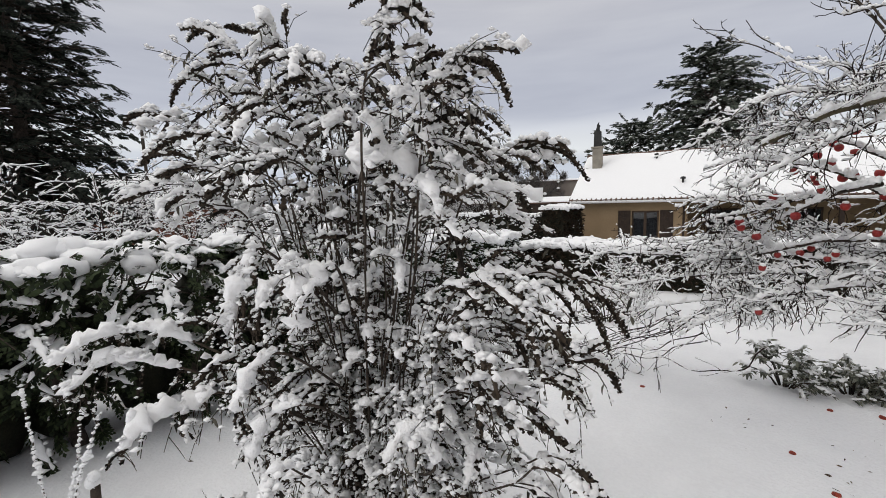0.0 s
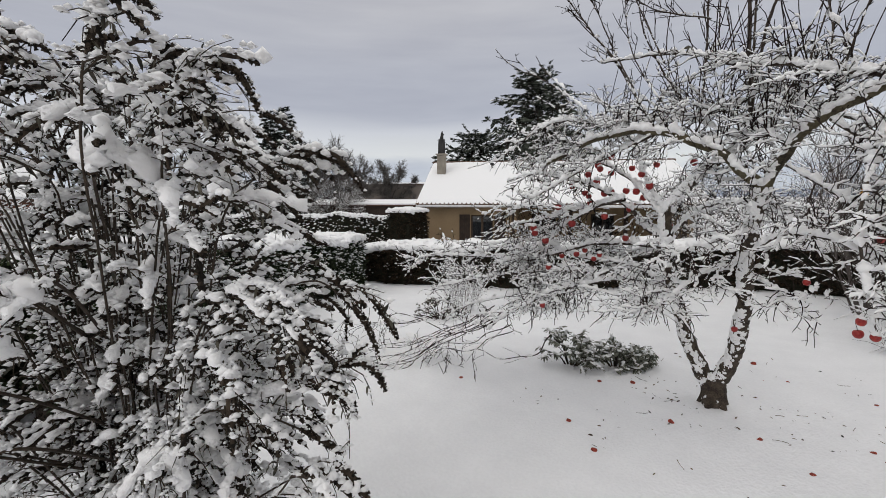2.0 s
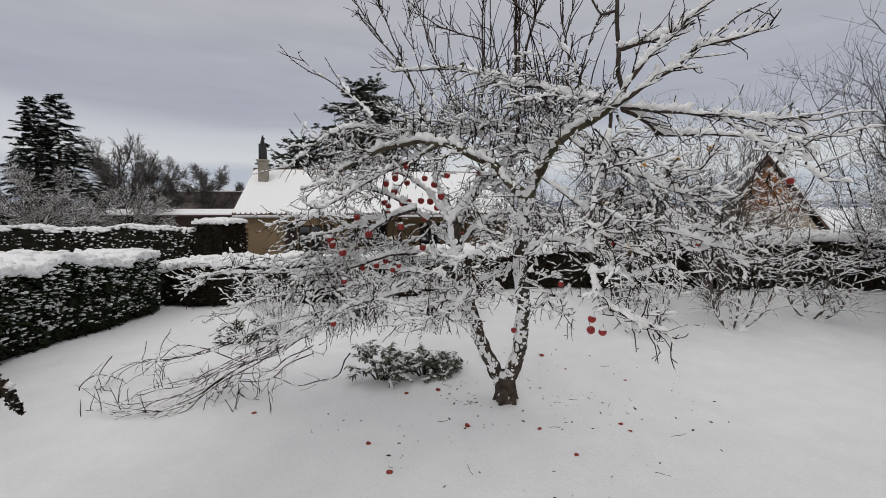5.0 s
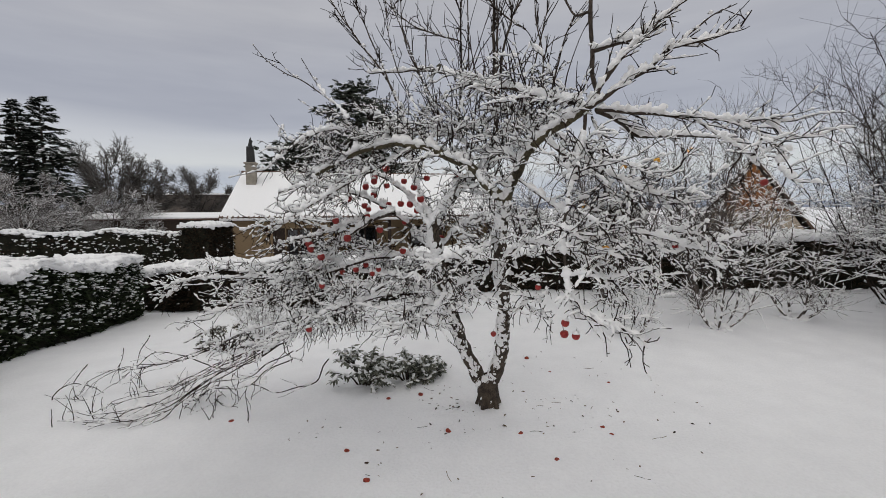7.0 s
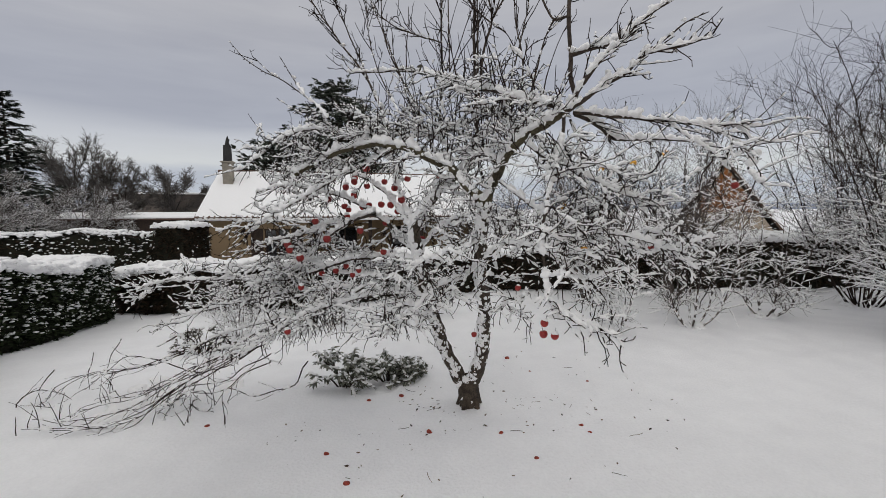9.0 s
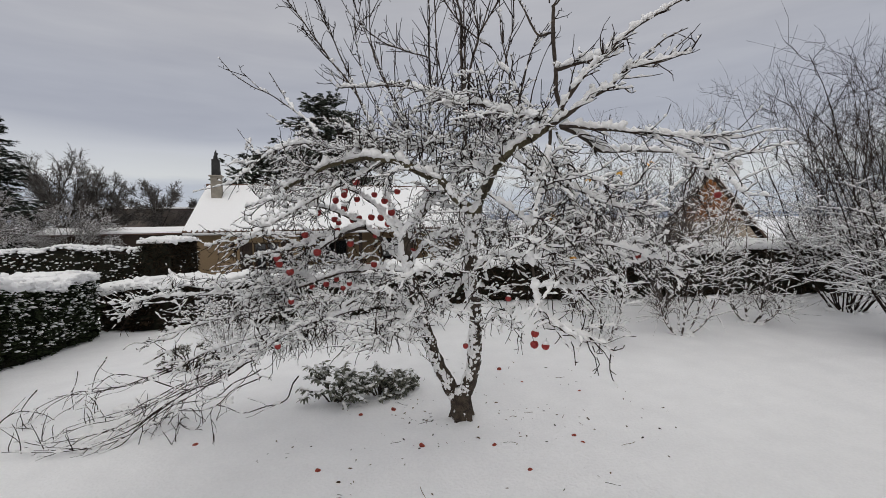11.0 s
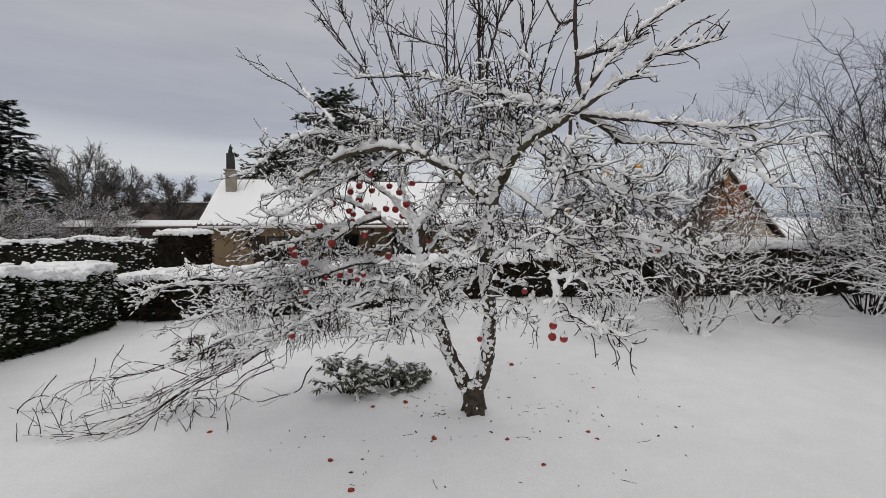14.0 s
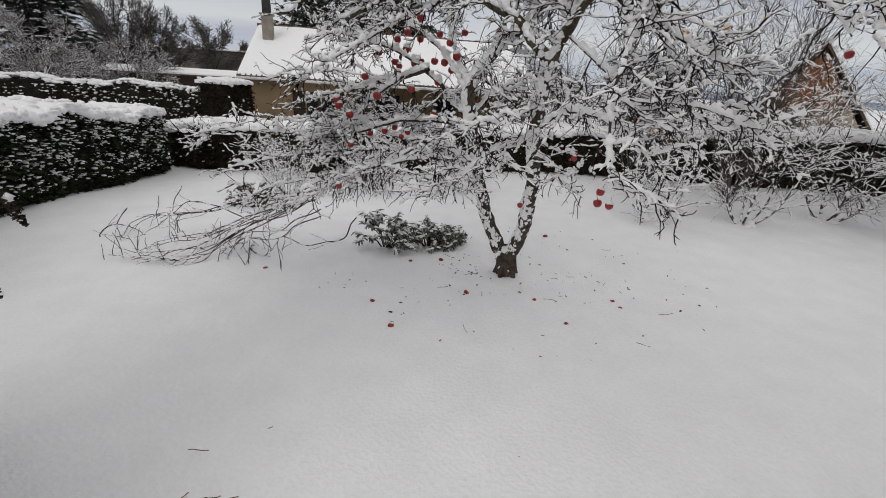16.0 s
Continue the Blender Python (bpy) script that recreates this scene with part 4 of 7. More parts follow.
    droop2 = limb([(0.77, 4.50, 2.97), (0.84, 4.50, 2.78), (0.89, 4.50, 2.53), (0.93, 4.50, 2.26), (0.94, 4.50, 2.04)], 0.010, 0.004, BARK, "laden")
    hor = limb([(0.72, 4.45, 3.03), (0.57, 4.50, 3.09), (0.40, 4.60, 3.14), (0.23, 4.75, 3.25), (0.05, 4.95, 3.33), (-0.15, 5.20, 3.43), (-0.34, 5.50, 3.61), (-0.62, 5.70, 3.70), (-0.88, 5.80, 3.72), (-1.21, 5.90, 3.74)], 0.022, 0.007, BARK, "laden")
    hor_b = limb([(0.39, 4.72, 2.79), (0.37, 5.10, 3.07), (0.20, 5.20, 3.19), (0.02, 5.30, 3.09), (-0.21, 5.30, 3.02), (-0.55, 5.40, 2.98), (-0.90, 5.50, 3.12)], 0.014, 0.005, BARK, "laden")
    hor_c = limb([(0.29, 4.80, 2.66), (0.14, 4.95, 2.78), (-0.02, 5.15, 2.79), (-0.26, 5.35, 2.95), (-0.55, 5.50, 3.09), (-0.79, 5.60, 3.29)], 0.012, 0.004, BARK, "laden")
    lead_a = limb([(0.13, 5.45, 2.98), (0.13, 5.75, 3.62), (0.12, 5.80, 4.04), (0.12, 5.85, 4.46), (0.05, 5.90, 4.76), (0.00, 5.92, 5.03), (-0.04, 5.95, 5.38)], 0.022, 0.004, BARK, "sprout")
    lead_b = limb([(0.13, 5.45, 3.07), (0.15, 5.70, 3.85), (0.15, 5.75, 4.43), (0.15, 5.80, 4.84), (0.13, 5.85, 5.35)], 0.012, 0.003, BARK, "sprout")
    lead_c = limb([(0.12, 5.40, 3.01), (0.15, 5.35, 3.56), (0.20, 5.30, 3.86), (0.25, 5.30, 4.04), (0.20, 5.32, 4.32), (0.12, 5.35, 4.57), (0.09, 5.40, 4.91)], 0.014, 0.004, BARK, "sprout")
    lead_d = limb([(0.25, 5.30, 4.04), (0.36, 5.20, 4.20), (0.46, 5.15, 4.37), (0.53, 5.10, 4.56), (0.55, 5.05, 4.84)], 0.009, 0.003, BARK, "sprout")
    lead_e = limb([(0.36, 5.20, 3.89), (0.26, 5.60, 4.14), (0.10, 5.65, 4.31), (-0.11, 5.70, 4.62), (-0.24, 5.70, 4.71), (-0.43, 5.75, 4.84), (-0.62, 5.80, 4.99), (-0.73, 5.80, 5.18)], 0.009, 0.003, BARK, "sprout")
    lead_f = limb([(-0.25, 5.60, 3.01), (-0.22, 5.80, 3.60), (-0.22, 5.85, 4.09), (-0.22, 5.90, 4.63), (-0.23, 5.95, 5.05), (-0.24, 6.00, 5.47)], 0.013, 0.004, BARK, "sprout")
    lead_g = limb([(-0.22, 5.60, 3.94), (-0.49, 5.80, 4.10), (-0.69, 5.80, 4.17), (-0.87, 5.80, 4.30), (-1.06, 5.80, 4.49), (-1.18, 5.80, 4.70)], 0.008, 0.003, BARK, "sprout")
    lead_h = limb([(-0.73, 5.40, 3.07), (-0.95, 5.85, 3.53), (-1.11, 5.90, 3.81), (-1.27, 5.90, 4.00), (-1.37, 5.90, 4.16), (-1.52, 5.90, 4.36), (-1.64, 5.90, 4.54), (-1.76, 5.90, 4.70), (-1.87, 5.90, 4.88)], 0.013, 0.003, BARK, "sprout")
    lead_i = limb([(-0.86, 5.45, 3.34), (-1.07, 5.90, 3.83), (-1.17, 5.90, 4.05), (-1.28, 5.95, 4.30), (-1.38, 6.00, 4.55), (-1.42, 6.00, 4.78), (-1.45, 6.00, 5.12)], 0.009, 0.003, BARK, "sprout")
    lead_j = limb([(-0.40, 5.40, 3.13), (-0.57, 5.80, 3.51), (-0.77, 5.85, 3.93), (-0.85, 5.90, 4.24), (-0.86, 5.90, 4.57), (-0.85, 5.90, 4.89)], 0.010, 0.003, BARK, "sprout")
    lead_k = limb([(0.42, 4.60, 3.13), (0.43, 4.70, 3.49), (0.39, 4.75, 3.73), (0.37, 4.80, 4.07), (0.41, 4.80, 4.30)], 0.008, 0.003, BARK, "sprout")
    lead_l = limb([(0.45, 4.50, 3.11), (0.55, 4.50, 3.52), (0.63, 4.55, 3.72)], 0.008, 0.003, BARK, "sprout")
    lead_m = limb([(0.32, 4.70, 3.23), (0.44, 4.80, 3.70), (0.49, 4.80, 3.95), (0.50, 4.85, 4.28)], 0.007, 0.003, BARK, "sprout")
    lead_n = limb([(0.27, 5.30, 4.06), (0.39, 5.30, 4.45), (0.47, 5.30, 4.74), (0.52, 5.30, 4.97)], 0.007, 0.003, BARK, "sprout")
    lead_o = limb([(-0.14, 5.60, 3.58), (-0.17, 5.70, 4.66), (-0.27, 5.75, 5.00), (-0.33, 5.80, 5.31)], 0.007, 0.003, BARK, "sprout")
    lead_p = limb([(-0.60, 5.40, 3.53), (-0.92, 5.70, 4.35), (-1.01, 5.70, 4.60)], 0.007, 0.003, BARK, "sprout")
    lead_q = limb([(-0.54, 5.30, 3.05), (-0.86, 5.70, 3.67), (-0.97, 5.70, 4.10), (-0.99, 5.70, 4.47)], 0.007, 0.003, BARK, "sprout")
    wand = limb([(-1.28, 5.20, 3.12), (-1.47, 5.60, 3.32), (-1.67, 5.60, 3.47), (-1.85, 5.60, 3.59), (-2.02, 5.60, 3.67), (-2.20, 5.60, 3.79), (-2.34, 5.60, 3.95)], 0.008, 0.003, BARK, "shoot")
    wand_b = limb([(-1.49, 5.20, 3.34), (-1.82, 5.80, 3.71), (-1.92, 5.80, 3.88)], 0.006, 0.003, BARK, "shoot")
    left_a = limb([(-0.48, 5.62, 1.83), (-0.67, 6.00, 1.92), (-0.80, 5.95, 2.09), (-0.97, 5.90, 2.23), (-1.21, 5.85, 2.38), (-1.51, 5.85, 2.47), (-1.88, 5.85, 2.54), (-2.25, 5.85, 2.46)], 0.030, 0.007, BARK, "laden")
    left_b = limb([(-0.90, 5.45, 2.24), (-1.24, 6.00, 2.16), (-1.59, 6.10, 2.09), (-1.91, 6.10, 1.97), (-2.19, 6.00, 1.92), (-2.39, 5.90, 1.84)], 0.022, 0.006, BARK, "laden")
    left_c = limb([(-0.50, 5.55, 2.04), (-0.86, 6.05, 2.47), (-1.22, 6.25, 2.69), (-1.58, 6.35, 2.80), (-1.92, 6.35, 2.77), (-2.25, 6.25, 2.57)], 0.022, 0.006, BARK, "laden")
    left_d = limb([(-0.48, 5.60, 1.75), (-0.87, 6.05, 1.73), (-1.23, 5.95, 1.72), (-1.61, 5.95, 1.60), (-1.97, 5.90, 1.50), (-2.43, 5.85, 1.51), (-2.97, 5.85, 1.50), (-3.30, 5.85, 1.47), (-3.60, 5.85, 1.27)], 0.022, 0.005, BARK, "laden")
    left_e = limb([(-0.38, 5.75, 1.30), (-0.75, 6.05, 1.44), (-1.11, 5.95, 1.40), (-1.46, 5.85, 1.40), (-1.91, 5.75, 1.37), (-2.34, 5.65, 1.31), (-2.68, 5.55, 1.23), (-3.06, 5.55, 1.13)], 0.018, 0.005, BARK, "laden")
    left_f = limb([(-0.31, 5.80, 1.11), (-0.67, 5.90, 1.34), (-0.93, 5.60, 1.38), (-1.26, 5.50, 1.32), (-1.56, 5.40, 1.24), (-1.80, 5.30, 1.11), (-2.05, 5.25, 0.95), (-2.28, 5.20, 0.76)], 0.018, 0.005, BARK, "laden")
    left_g = limb([(-0.63, 5.50, 1.53), (-0.98, 5.90, 1.53), (-1.40, 6.10, 1.54), (-1.88, 6.20, 1.70), (-2.33, 6.20, 1.67), (-2.74, 6.10, 1.60)], 0.014, 0.005, BARK, "laden")
    left_h = limb([(-0.86, 5.25, 2.89), (-1.26, 5.55, 3.04), (-1.63, 5.65, 3.10), (-1.93, 5.65, 2.98), (-2.16, 5.65, 2.80)], 0.015, 0.005, BARK, "laden")
    left_i = limb([(-0.61, 5.18, 2.86), (-0.96, 5.50, 2.74), (-1.28, 5.40, 2.57), (-1.60, 5.35, 2.38), (-1.91, 5.30, 2.19), (-2.12, 5.30, 2.03)], 0.014, 0.005, BARK, "laden")
    left_j = limb([(-1.16, 5.60, 2.17), (-1.59, 6.00, 1.91), (-1.84, 5.90, 1.64), (-2.11, 5.80, 1.51), (-2.41, 5.80, 1.43)], 0.014, 0.005, BARK, "laden")
    left_k = limb([(-1.01, 5.40, 1.50), (-1.45, 5.80, 1.20), (-1.89, 5.70, 1.14), (-2.31, 5.60, 1.03), (-2.68, 5.55, 0.92), (-2.93, 5.50, 0.75)], 0.012, 0.004, BARK, "laden")
    front_a = limb([(0.17, 5.25, 1.78), (-0.02, 5.00, 1.65), (-0.20, 4.90, 1.62), (-0.42, 4.80, 1.46), (-0.57, 4.80, 1.27), (-0.70, 4.80, 1.18)], 0.014, 0.004, BARK, "laden")
    front_b = limb([(0.20, 5.40, 1.53), (0.32, 5.20, 1.50), (0.40, 5.10, 1.44), (0.51, 5.00, 1.45)], 0.012, 0.004, BARK, "laden")
    front_c = limb([(0.15, 5.15, 2.00), (-0.02, 4.90, 1.93), (-0.17, 4.80, 1.84), (-0.34, 4.70, 1.86), (-0.51, 4.70, 1.77)], 0.014, 0.004, BARK, "laden")
    front_d = limb([(-0.24, 5.85, 0.97), (-0.41, 5.60, 1.22), (-0.57, 5.40, 1.33), (-0.78, 5.30, 1.25), (-0.94, 5.30, 1.09)], 0.012, 0.004, BARK, "laden")
    back_a = limb([(-0.49, 5.65, 1.83), (-0.22, 6.10, 2.07), (0.06, 6.50, 2.19), (0.54, 6.90, 2.17), (1.06, 7.20, 2.00)], 0.022, 0.006, BARK, "laden")
    back_b = limb([(0.14, 5.45, 2.98), (0.49, 5.90, 3.15), (0.96, 6.30, 3.11), (1.44, 6.50, 2.95), (1.91, 6.60, 2.74)], 0.022, 0.006, BARK, "laden")
    back_c = limb([(-0.49, 5.55, 2.09), (-0.67, 6.00, 2.40), (-0.84, 6.40, 2.90), (-1.09, 6.70, 3.30), (-1.42, 6.90, 3.65)], 0.020, 0.006, BARK, "laden")
    back_d = limb([(-0.47, 5.65, 1.74), (-0.69, 6.20, 1.58), (-1.12, 6.80, 1.61), (-1.63, 7.10, 1.66), (-2.13, 7.20, 1.54)], 0.020, 0.006, BARK, "laden")

    fruit = np.array(HUNG) + np.array((0, -0.10, 0))

    def near_apple(t, wide=1.0):
        """Twigs leave small clear spaces about the fruit."""
        d = (t[:, None] - fruit[None]) / np.array((0.085 * wide, 0.35, 0.095 * wide))
        return (d * d).sum(-1).min() < 1

    # twigs: crooked and hanging low down, straight and rising at the top
    second = []
    for p, r, kind in boughs:
        ln = np.linalg.norm(np.diff(p, axis=0), axis=1).sum()
        if kind in ("laden", "stem"):
            for _ in range(int(ln * (14 if kind == "laden" else 5))):
                u = rng.uniform(0.62 if kind == "stem" else 0.10, 1.0)
                c, d = along(p, u)
                w = outward(d, rng, 1.0)
                low = c[2] < 2.5
                if w[2] < -0.2:
                    w[2] *= 0.4
                if c[2] < 1.35 and abs(c[0]) < 0.9:
                    w[2] = abs(w[2])
                if c[0] < -2.1 and rng.uniform() < 0.6:
                    continue
                top = c[0] > 0.62 and c[2] > 2.75
                if top:
                    w = unit(d * 0.9 + w * 0.7)
                size = rng.uniform(0.06, 0.26) * (1.25 - 0.7 * u) if top else rng.uniform(0.14, 0.50)
                q = shoot(c, w, size, rng, 8, -0.35 if low else 0.1 if top else 0.2, 0.07 if top else 0.25)
                if q[:, 2].min() < 0.25:
                    continue
                if near_apple(q, 0.75):
                    continue
                second.append((q, np.linspace(0.0068, 0.0032, 8), "high" if top or c[2] > 3.4 else "low"))
        else:
            for _ in range(int(ln * (7.0 if kind == "sprout" else 1.0))):
                c, d = along(p, rng.uniform(0.12, 0.92))
                q = shoot(c, d * 0.8 + outward(d, rng, 0.55) + np.array((0, 0, 0.15)), rng.uniform(0.08, 0.42), rng, 7, 0.12, 0.05)
                second.append((q, np.linspace(0.0050, 0.0024, 7), "high"))
    # straight young shoots along the upper limbs
    for p in (hor, hor_b, hor_c, arch):
        for _ in range(13):
            c, d = along(p, rng.uniform(0.1, 0.8))
            q = shoot(c, np.array((rng.normal(-0.1, 0.30), rng.normal(0, 0.30), 1.0)), rng.uniform(0.35, 0.85), rng, 9, 0.1, 0.06)
            second.append((q, np.linspace(0.0058, 0.0026, 9), "high"))
    third = []
    for q, r, zone in second:
        tube(twigs, q - o, r, 4)
        for _ in range(rng.integers(6, 12) if zone == "low" else rng.integers(0, 3)):
            c, d = along(q, rng.uniform(0.15, 1.0))
            t = shoot(c, outward(d, rng, 0.9) + d * 0.3, rng.uniform(0.06, 0.30), rng, 5, -0.2 if zone == "low" else 0.3, 0.24)
            if zone == "low" and near_apple(t):
                continue
            third.append((t, zone))
            tube(twigs, t - o, np.linspace(0.0048, 0.0026, 5), 3)
    # fruiting spurs: short knobbly stubs on every shoot
    for p, r, kind in boughs:
        if kind in ("sprout", "shoot"):
            for u in np.arange(0.08, 0.98, 0.085 / np.linalg.norm(np.diff(p, axis=0), axis=1).sum()):
                c, d = along(p, u + rng.uniform(-0.02, 0.02))
                e = shoot(c, outward(d, rng, 1.0) + d * 0.3, rng.uniform(0.012, 0.05), rng, 3, 0.1, 0.2)
                tube(twigs, e - o, np.array((0.0036, 0.0032, 0.0040)), 4)
    for t, zone in third:
        c, d = along(t, rng.uniform(0.2, 1))
        e = shoot(c, outward(d, rng, 1.0), rng.uniform(0.02, 0.06), rng, 3, 0.1, 0.2)
        tube(twigs, e - o, np.array((0.003, 0.0028, 0.0026)), 3)
    part("twig_tangle", twigs, TWIG, root, kind="stuff")

    # plump snow on all that is not steep, thinning out towards the top
    for p, r, kind in boughs:
        if kind in ("laden", "bare", "stem"):
            thick = (0.062 if r[0] > 0.024 else 0.046 if r[0] > 0.013 else 0.036) * np.clip(0.45 + r / r[0], 0, 1.1)
            snow_pads(snow, p - o, r, rng, thick, {"laden": 0.66, "bare": 0.30, "stem": 0.60}[kind], 8, 0.019, 0.55 if kind == "laden" else 0.2, 0.5)
        else:
            low = p[:, 2] < 3.5
            if low.sum() > 4:
                snow_pads(snow, p[low] - o, r[low], rng, 0.030, 0.62, 6, 0.021, 0.3)
    for q, r, zone in second:
        if zone == "low":
            snow_pads(snow, q - o, r, rng, rng.uniform(0.016, 0.040), 0.50, 6, 0.018, 0.3, 0.35)
        elif q[:, 2].mean() < 3.85 or q[:, 0].mean() > 0.6:
            snow_pads(snow, q - o, r, rng, rng.uniform(0.014, 0.026), 0.40, 6, 0.019, 0.25)
    for t, zone in third:
        if zone == "low" and rng.uniform() < 0.30:
            snow_pads(snow, t - o, np.full(5, 0.003), rng, rng.uniform(0.012, 0.026), 0.55, 6, 0.017, 0.3)
        elif t[:, 2].mean() < 3.6:
            snow_pads(snow, t - o, np.full(5, 0.003), rng, 0.015, 0.4, 5, 0.018, 0.2)
    grains(snow, [(p - o, 0.003) for p, r, k in boughs if k in ("sprout", "shoot")], rng, 0.013, 0.22, steep=1.2, heap=0.2)
    # rounded heaps in the forks
    pads = np.array([q[0] for q, _, zone in second if zone == "low"])[::3] - o + np.array((0, 0, 0.02))
    k = len(pads)
    f = rng.uniform(0.5, 1.15, (k, 1))
    lumps(snow, pads, f * np.column_stack([rng.uniform(0.03, 0.055, k), rng.uniform(0.03, 0.05, k), rng.uniform(0.02, 0.035, k)]), rng, True)
    # snow blown into the bark of the trunk and stems
    at, sz = [], []
    for p, r0, n in ((tp, 0.122, 1500), (left, 0.072, 3000), (right, 0.078, 2400)):
        for f in rng.uniform(0.0, 1.0, n):
            c, d = along(p, f)
            a = rng.normal(3.9, 0.75)
            w = np.array((np.cos(a), np.sin(a), 0))
            q = c + w * 0.1
            if noise.noise(Vector((q[0] * 9, q[1] * 9, q[2] * 4.5))) + 0.5 * noise.noise(Vector(q * 25)) < -0.05 - 0.2 * f:
                continue
            at.append(c + w * r0 * 0.92 * (1 - 0.3 * f) - o)
            sz.append(np.array((1, 1, rng.uniform(1.0, 1.8))) * rng.uniform(0.009, 0.023))
    lumps(snow, at, sz, rng, speck=True)
    part("snow", snow, SNOW, root, "plump pads of snow along the branches", kind="stuff")
    return root, o


TREE, TREE_AT = apple_tree()


def lathe(profile, seg=16):
    """A round body from (radius, height) pairs."""
    bag = Bag()
    p = np.array([(0, 0, z) for _, z in profile], float)
    a = np.linspace(0, 2 * np.pi, seg, endpoint=False)
    v = np.array([(r * np.cos(t), r * np.sin(t), z) for r, z in profile for t in a])
    i = np.arange(len(p) - 1)[:, None] * seg
    j = np.arange(seg)[None]
    k = (j + 1) % seg
    bag.put(v, np.stack([i + j, i + k, i + seg + k, i + seg + j], -1).reshape(-1, 4))
    return bag


APPLE_PROFILE = [(0.0005, 0.010), (0.008, 0.001), (0.018, 0.0), (0.029, 0.010), (0.036, 0.026), (0.0375, 0.040), (0.034, 0.054), (0.025, 0.063), (0.013, 0.064), (0.005, 0.058), (0.0005, 0.055)]
apple_mesh = lathe(APPLE_PROFILE).mesh("apple", APPLE)
cap = Bag()
cv, cf = lumpy(2, 0.35, 3)
cap.put(cv * np.array((0.031, 0.030, 0.022)) + np.array((0, 0, 0.072)), cf)
cap_mesh = cap.mesh("snow_cap", SNOW)
stalk = Bag()
tube(stalk, curve([(0, 0, 0.056), (0.003, 0, 0.085), (0.008, 0.002, 0.125)], 6), np.full(6, 0.0022), 4)
stalk_mesh = stalk.mesh("stalk", TWIG)

rng = np.random.default_rng(4)
for k, (x, y, z) in enumerate(HUNG):
    ap = new("apple", apple_mesh)
    ap.parent = TREE
    s = rng.uniform(0.66, 0.74) if z < 1.70 and x > 0 or y < 5 else rng.uniform(0.90, 1.15) if x < -0.2 and z > 1.7 else rng.uniform(0.75, 0.9)
    ap.matrix_local = Matrix.Translation(Vector((x, y, z - 0.035)) - Vector(TREE_AT)) @ pose(0, 0, 0, rng.uniform(-14, 14), rng.uniform(-14, 14), rng.uniform(0, 360)) @ Matrix.Diagonal((s, s, s * rng.uniform(0.9, 1.0), 1))
    st = new("stalk", stalk_mesh)
    st.parent = ap
    if k % 3 != 1:
        sc = new("snow_cap", cap_mesh)
        sc.parent = ap
        f = rng.uniform(0.75, 1.15)
        sc.matrix_local = pose(0, 0, 0.064 * (1 - f), 0, 0, rng.uniform(0, 360)) @ Matrix.Diagonal((f, f, f, 1))

# last withered leaves on the tree
shp = leaf_shape(0.55, 0.4)
for k, (x, y, z) in enumerate([(1.19, 5.45, 1.90), (1.23, 5.43, 1.87), (1.62, 6.1, 2.75), (2.02, 6.2, 2.85), (2.4, 6.3, 2.95), (1.14, 5.9, 2.33), (-0.40, 5.3, 3.62), (0.56, 5.2, 4.35), (0.52, 5.2, 4.42), (-0.62, 6.15, 2.50), (-1.33, 6.35, 2.40), (0.21, 5.42, 2.06)]):
    bag = Bag()
    m = 3
    a = rng.uniform(0, 6.28, m)
    scatter(bag, shp, rng.normal(0, 0.008, (m, 3)), np.repeat(rng.uniform(0.05, 0.085, m)[:, None], 3, 1), turns_along(np.column_stack([np.cos(a), np.sin(a), rng.uniform(-1.2, 0.1, m)]), rng, 0.4))
    lf = part("leaf", bag, YELLOW if k < 6 else DRY_LEAF, TREE, "withered orange leaf" if k < 6 else "")
    lf.location = Vector((x, y, z)) - Vector(TREE_AT)

# apples that lie in the snow, half sunk in small melted hollows
fall_bag = lathe([(r * (1 + 0.06 * math.sin(k * 2.1)), z * 0.85) for k, (r, z) in enumerate(APPLE_PROFILE)])
fall_mesh = fall_bag.mesh("fallen_apple", ROTTEN)
first = None
for k, (x, y) in enumerate([(-1.02, 4.50), (-1.31, 4.94), (0.39, 5.30), (0.64, 4.86), (-0.37, 5.34), (-1.10, 6.09), (1.25, 5.46), (1.29, 5.31), (-2.69, 5.45), (0.74, 6.90), (1.00, 6.97), (1.69, 6.60), (-0.73, 6.22), (0.78, 7.55)]):
    ob = new("fallen_apple", fall_mesh)
    s = rng.uniform(0.70, 0.95)
    ob.matrix_world = pose(x, y, float(ground_z(x, y)) - 0.016, rng.uniform(-50, 50), rng.uniform(-50, 50), rng.uniform(0, 360)) @ Matrix.Diagonal((s, s, s * 0.9, 1))
    tagged(ob, "rotting red apple sunk into the snow", "apple", "fallen apples under the tree")

# bits of twig, bud scales and leaf on the snow
bag = Bag()
m = 260
rad, ang = rng.uniform(0.3, 1.9, m), rng.uniform(0, 6.28, m)
x, y = 0.1 + rad * np.cos(ang) * 1.3, 6.1 + rad * np.sin(ang)
xy = np.column_stack([x, y, ground_z(x, y) + 0.006])
d = np.column_stack([rng.normal(0, 1, (m, 2)), rng.uniform(-0.1, 0.25, m)])
scatter(bag, leaf_shape(0.4, 0.2), xy, np.repeat((rng.uniform(0.012, 0.05, m) ** 1.0)[:, None], 3, 1), turns_along(d, rng, 0.6))
for px, py in ((-1.75, 2.55), (-1.62, 2.62), (-1.45, 2.65), (-1.5, 3.15), (0.08, 3.15), (-1.9, 2.9)):
    w = rng.uniform(0, 6.28)
    tube(bag, shoot((px, py, float(ground_z(px, py)) + 0.008), (np.cos(w), np.sin(w), 0.05), rng.uniform(0.06, 0.16), rng, 5, 0, 0.2), np.full(5, 0.003), 4)
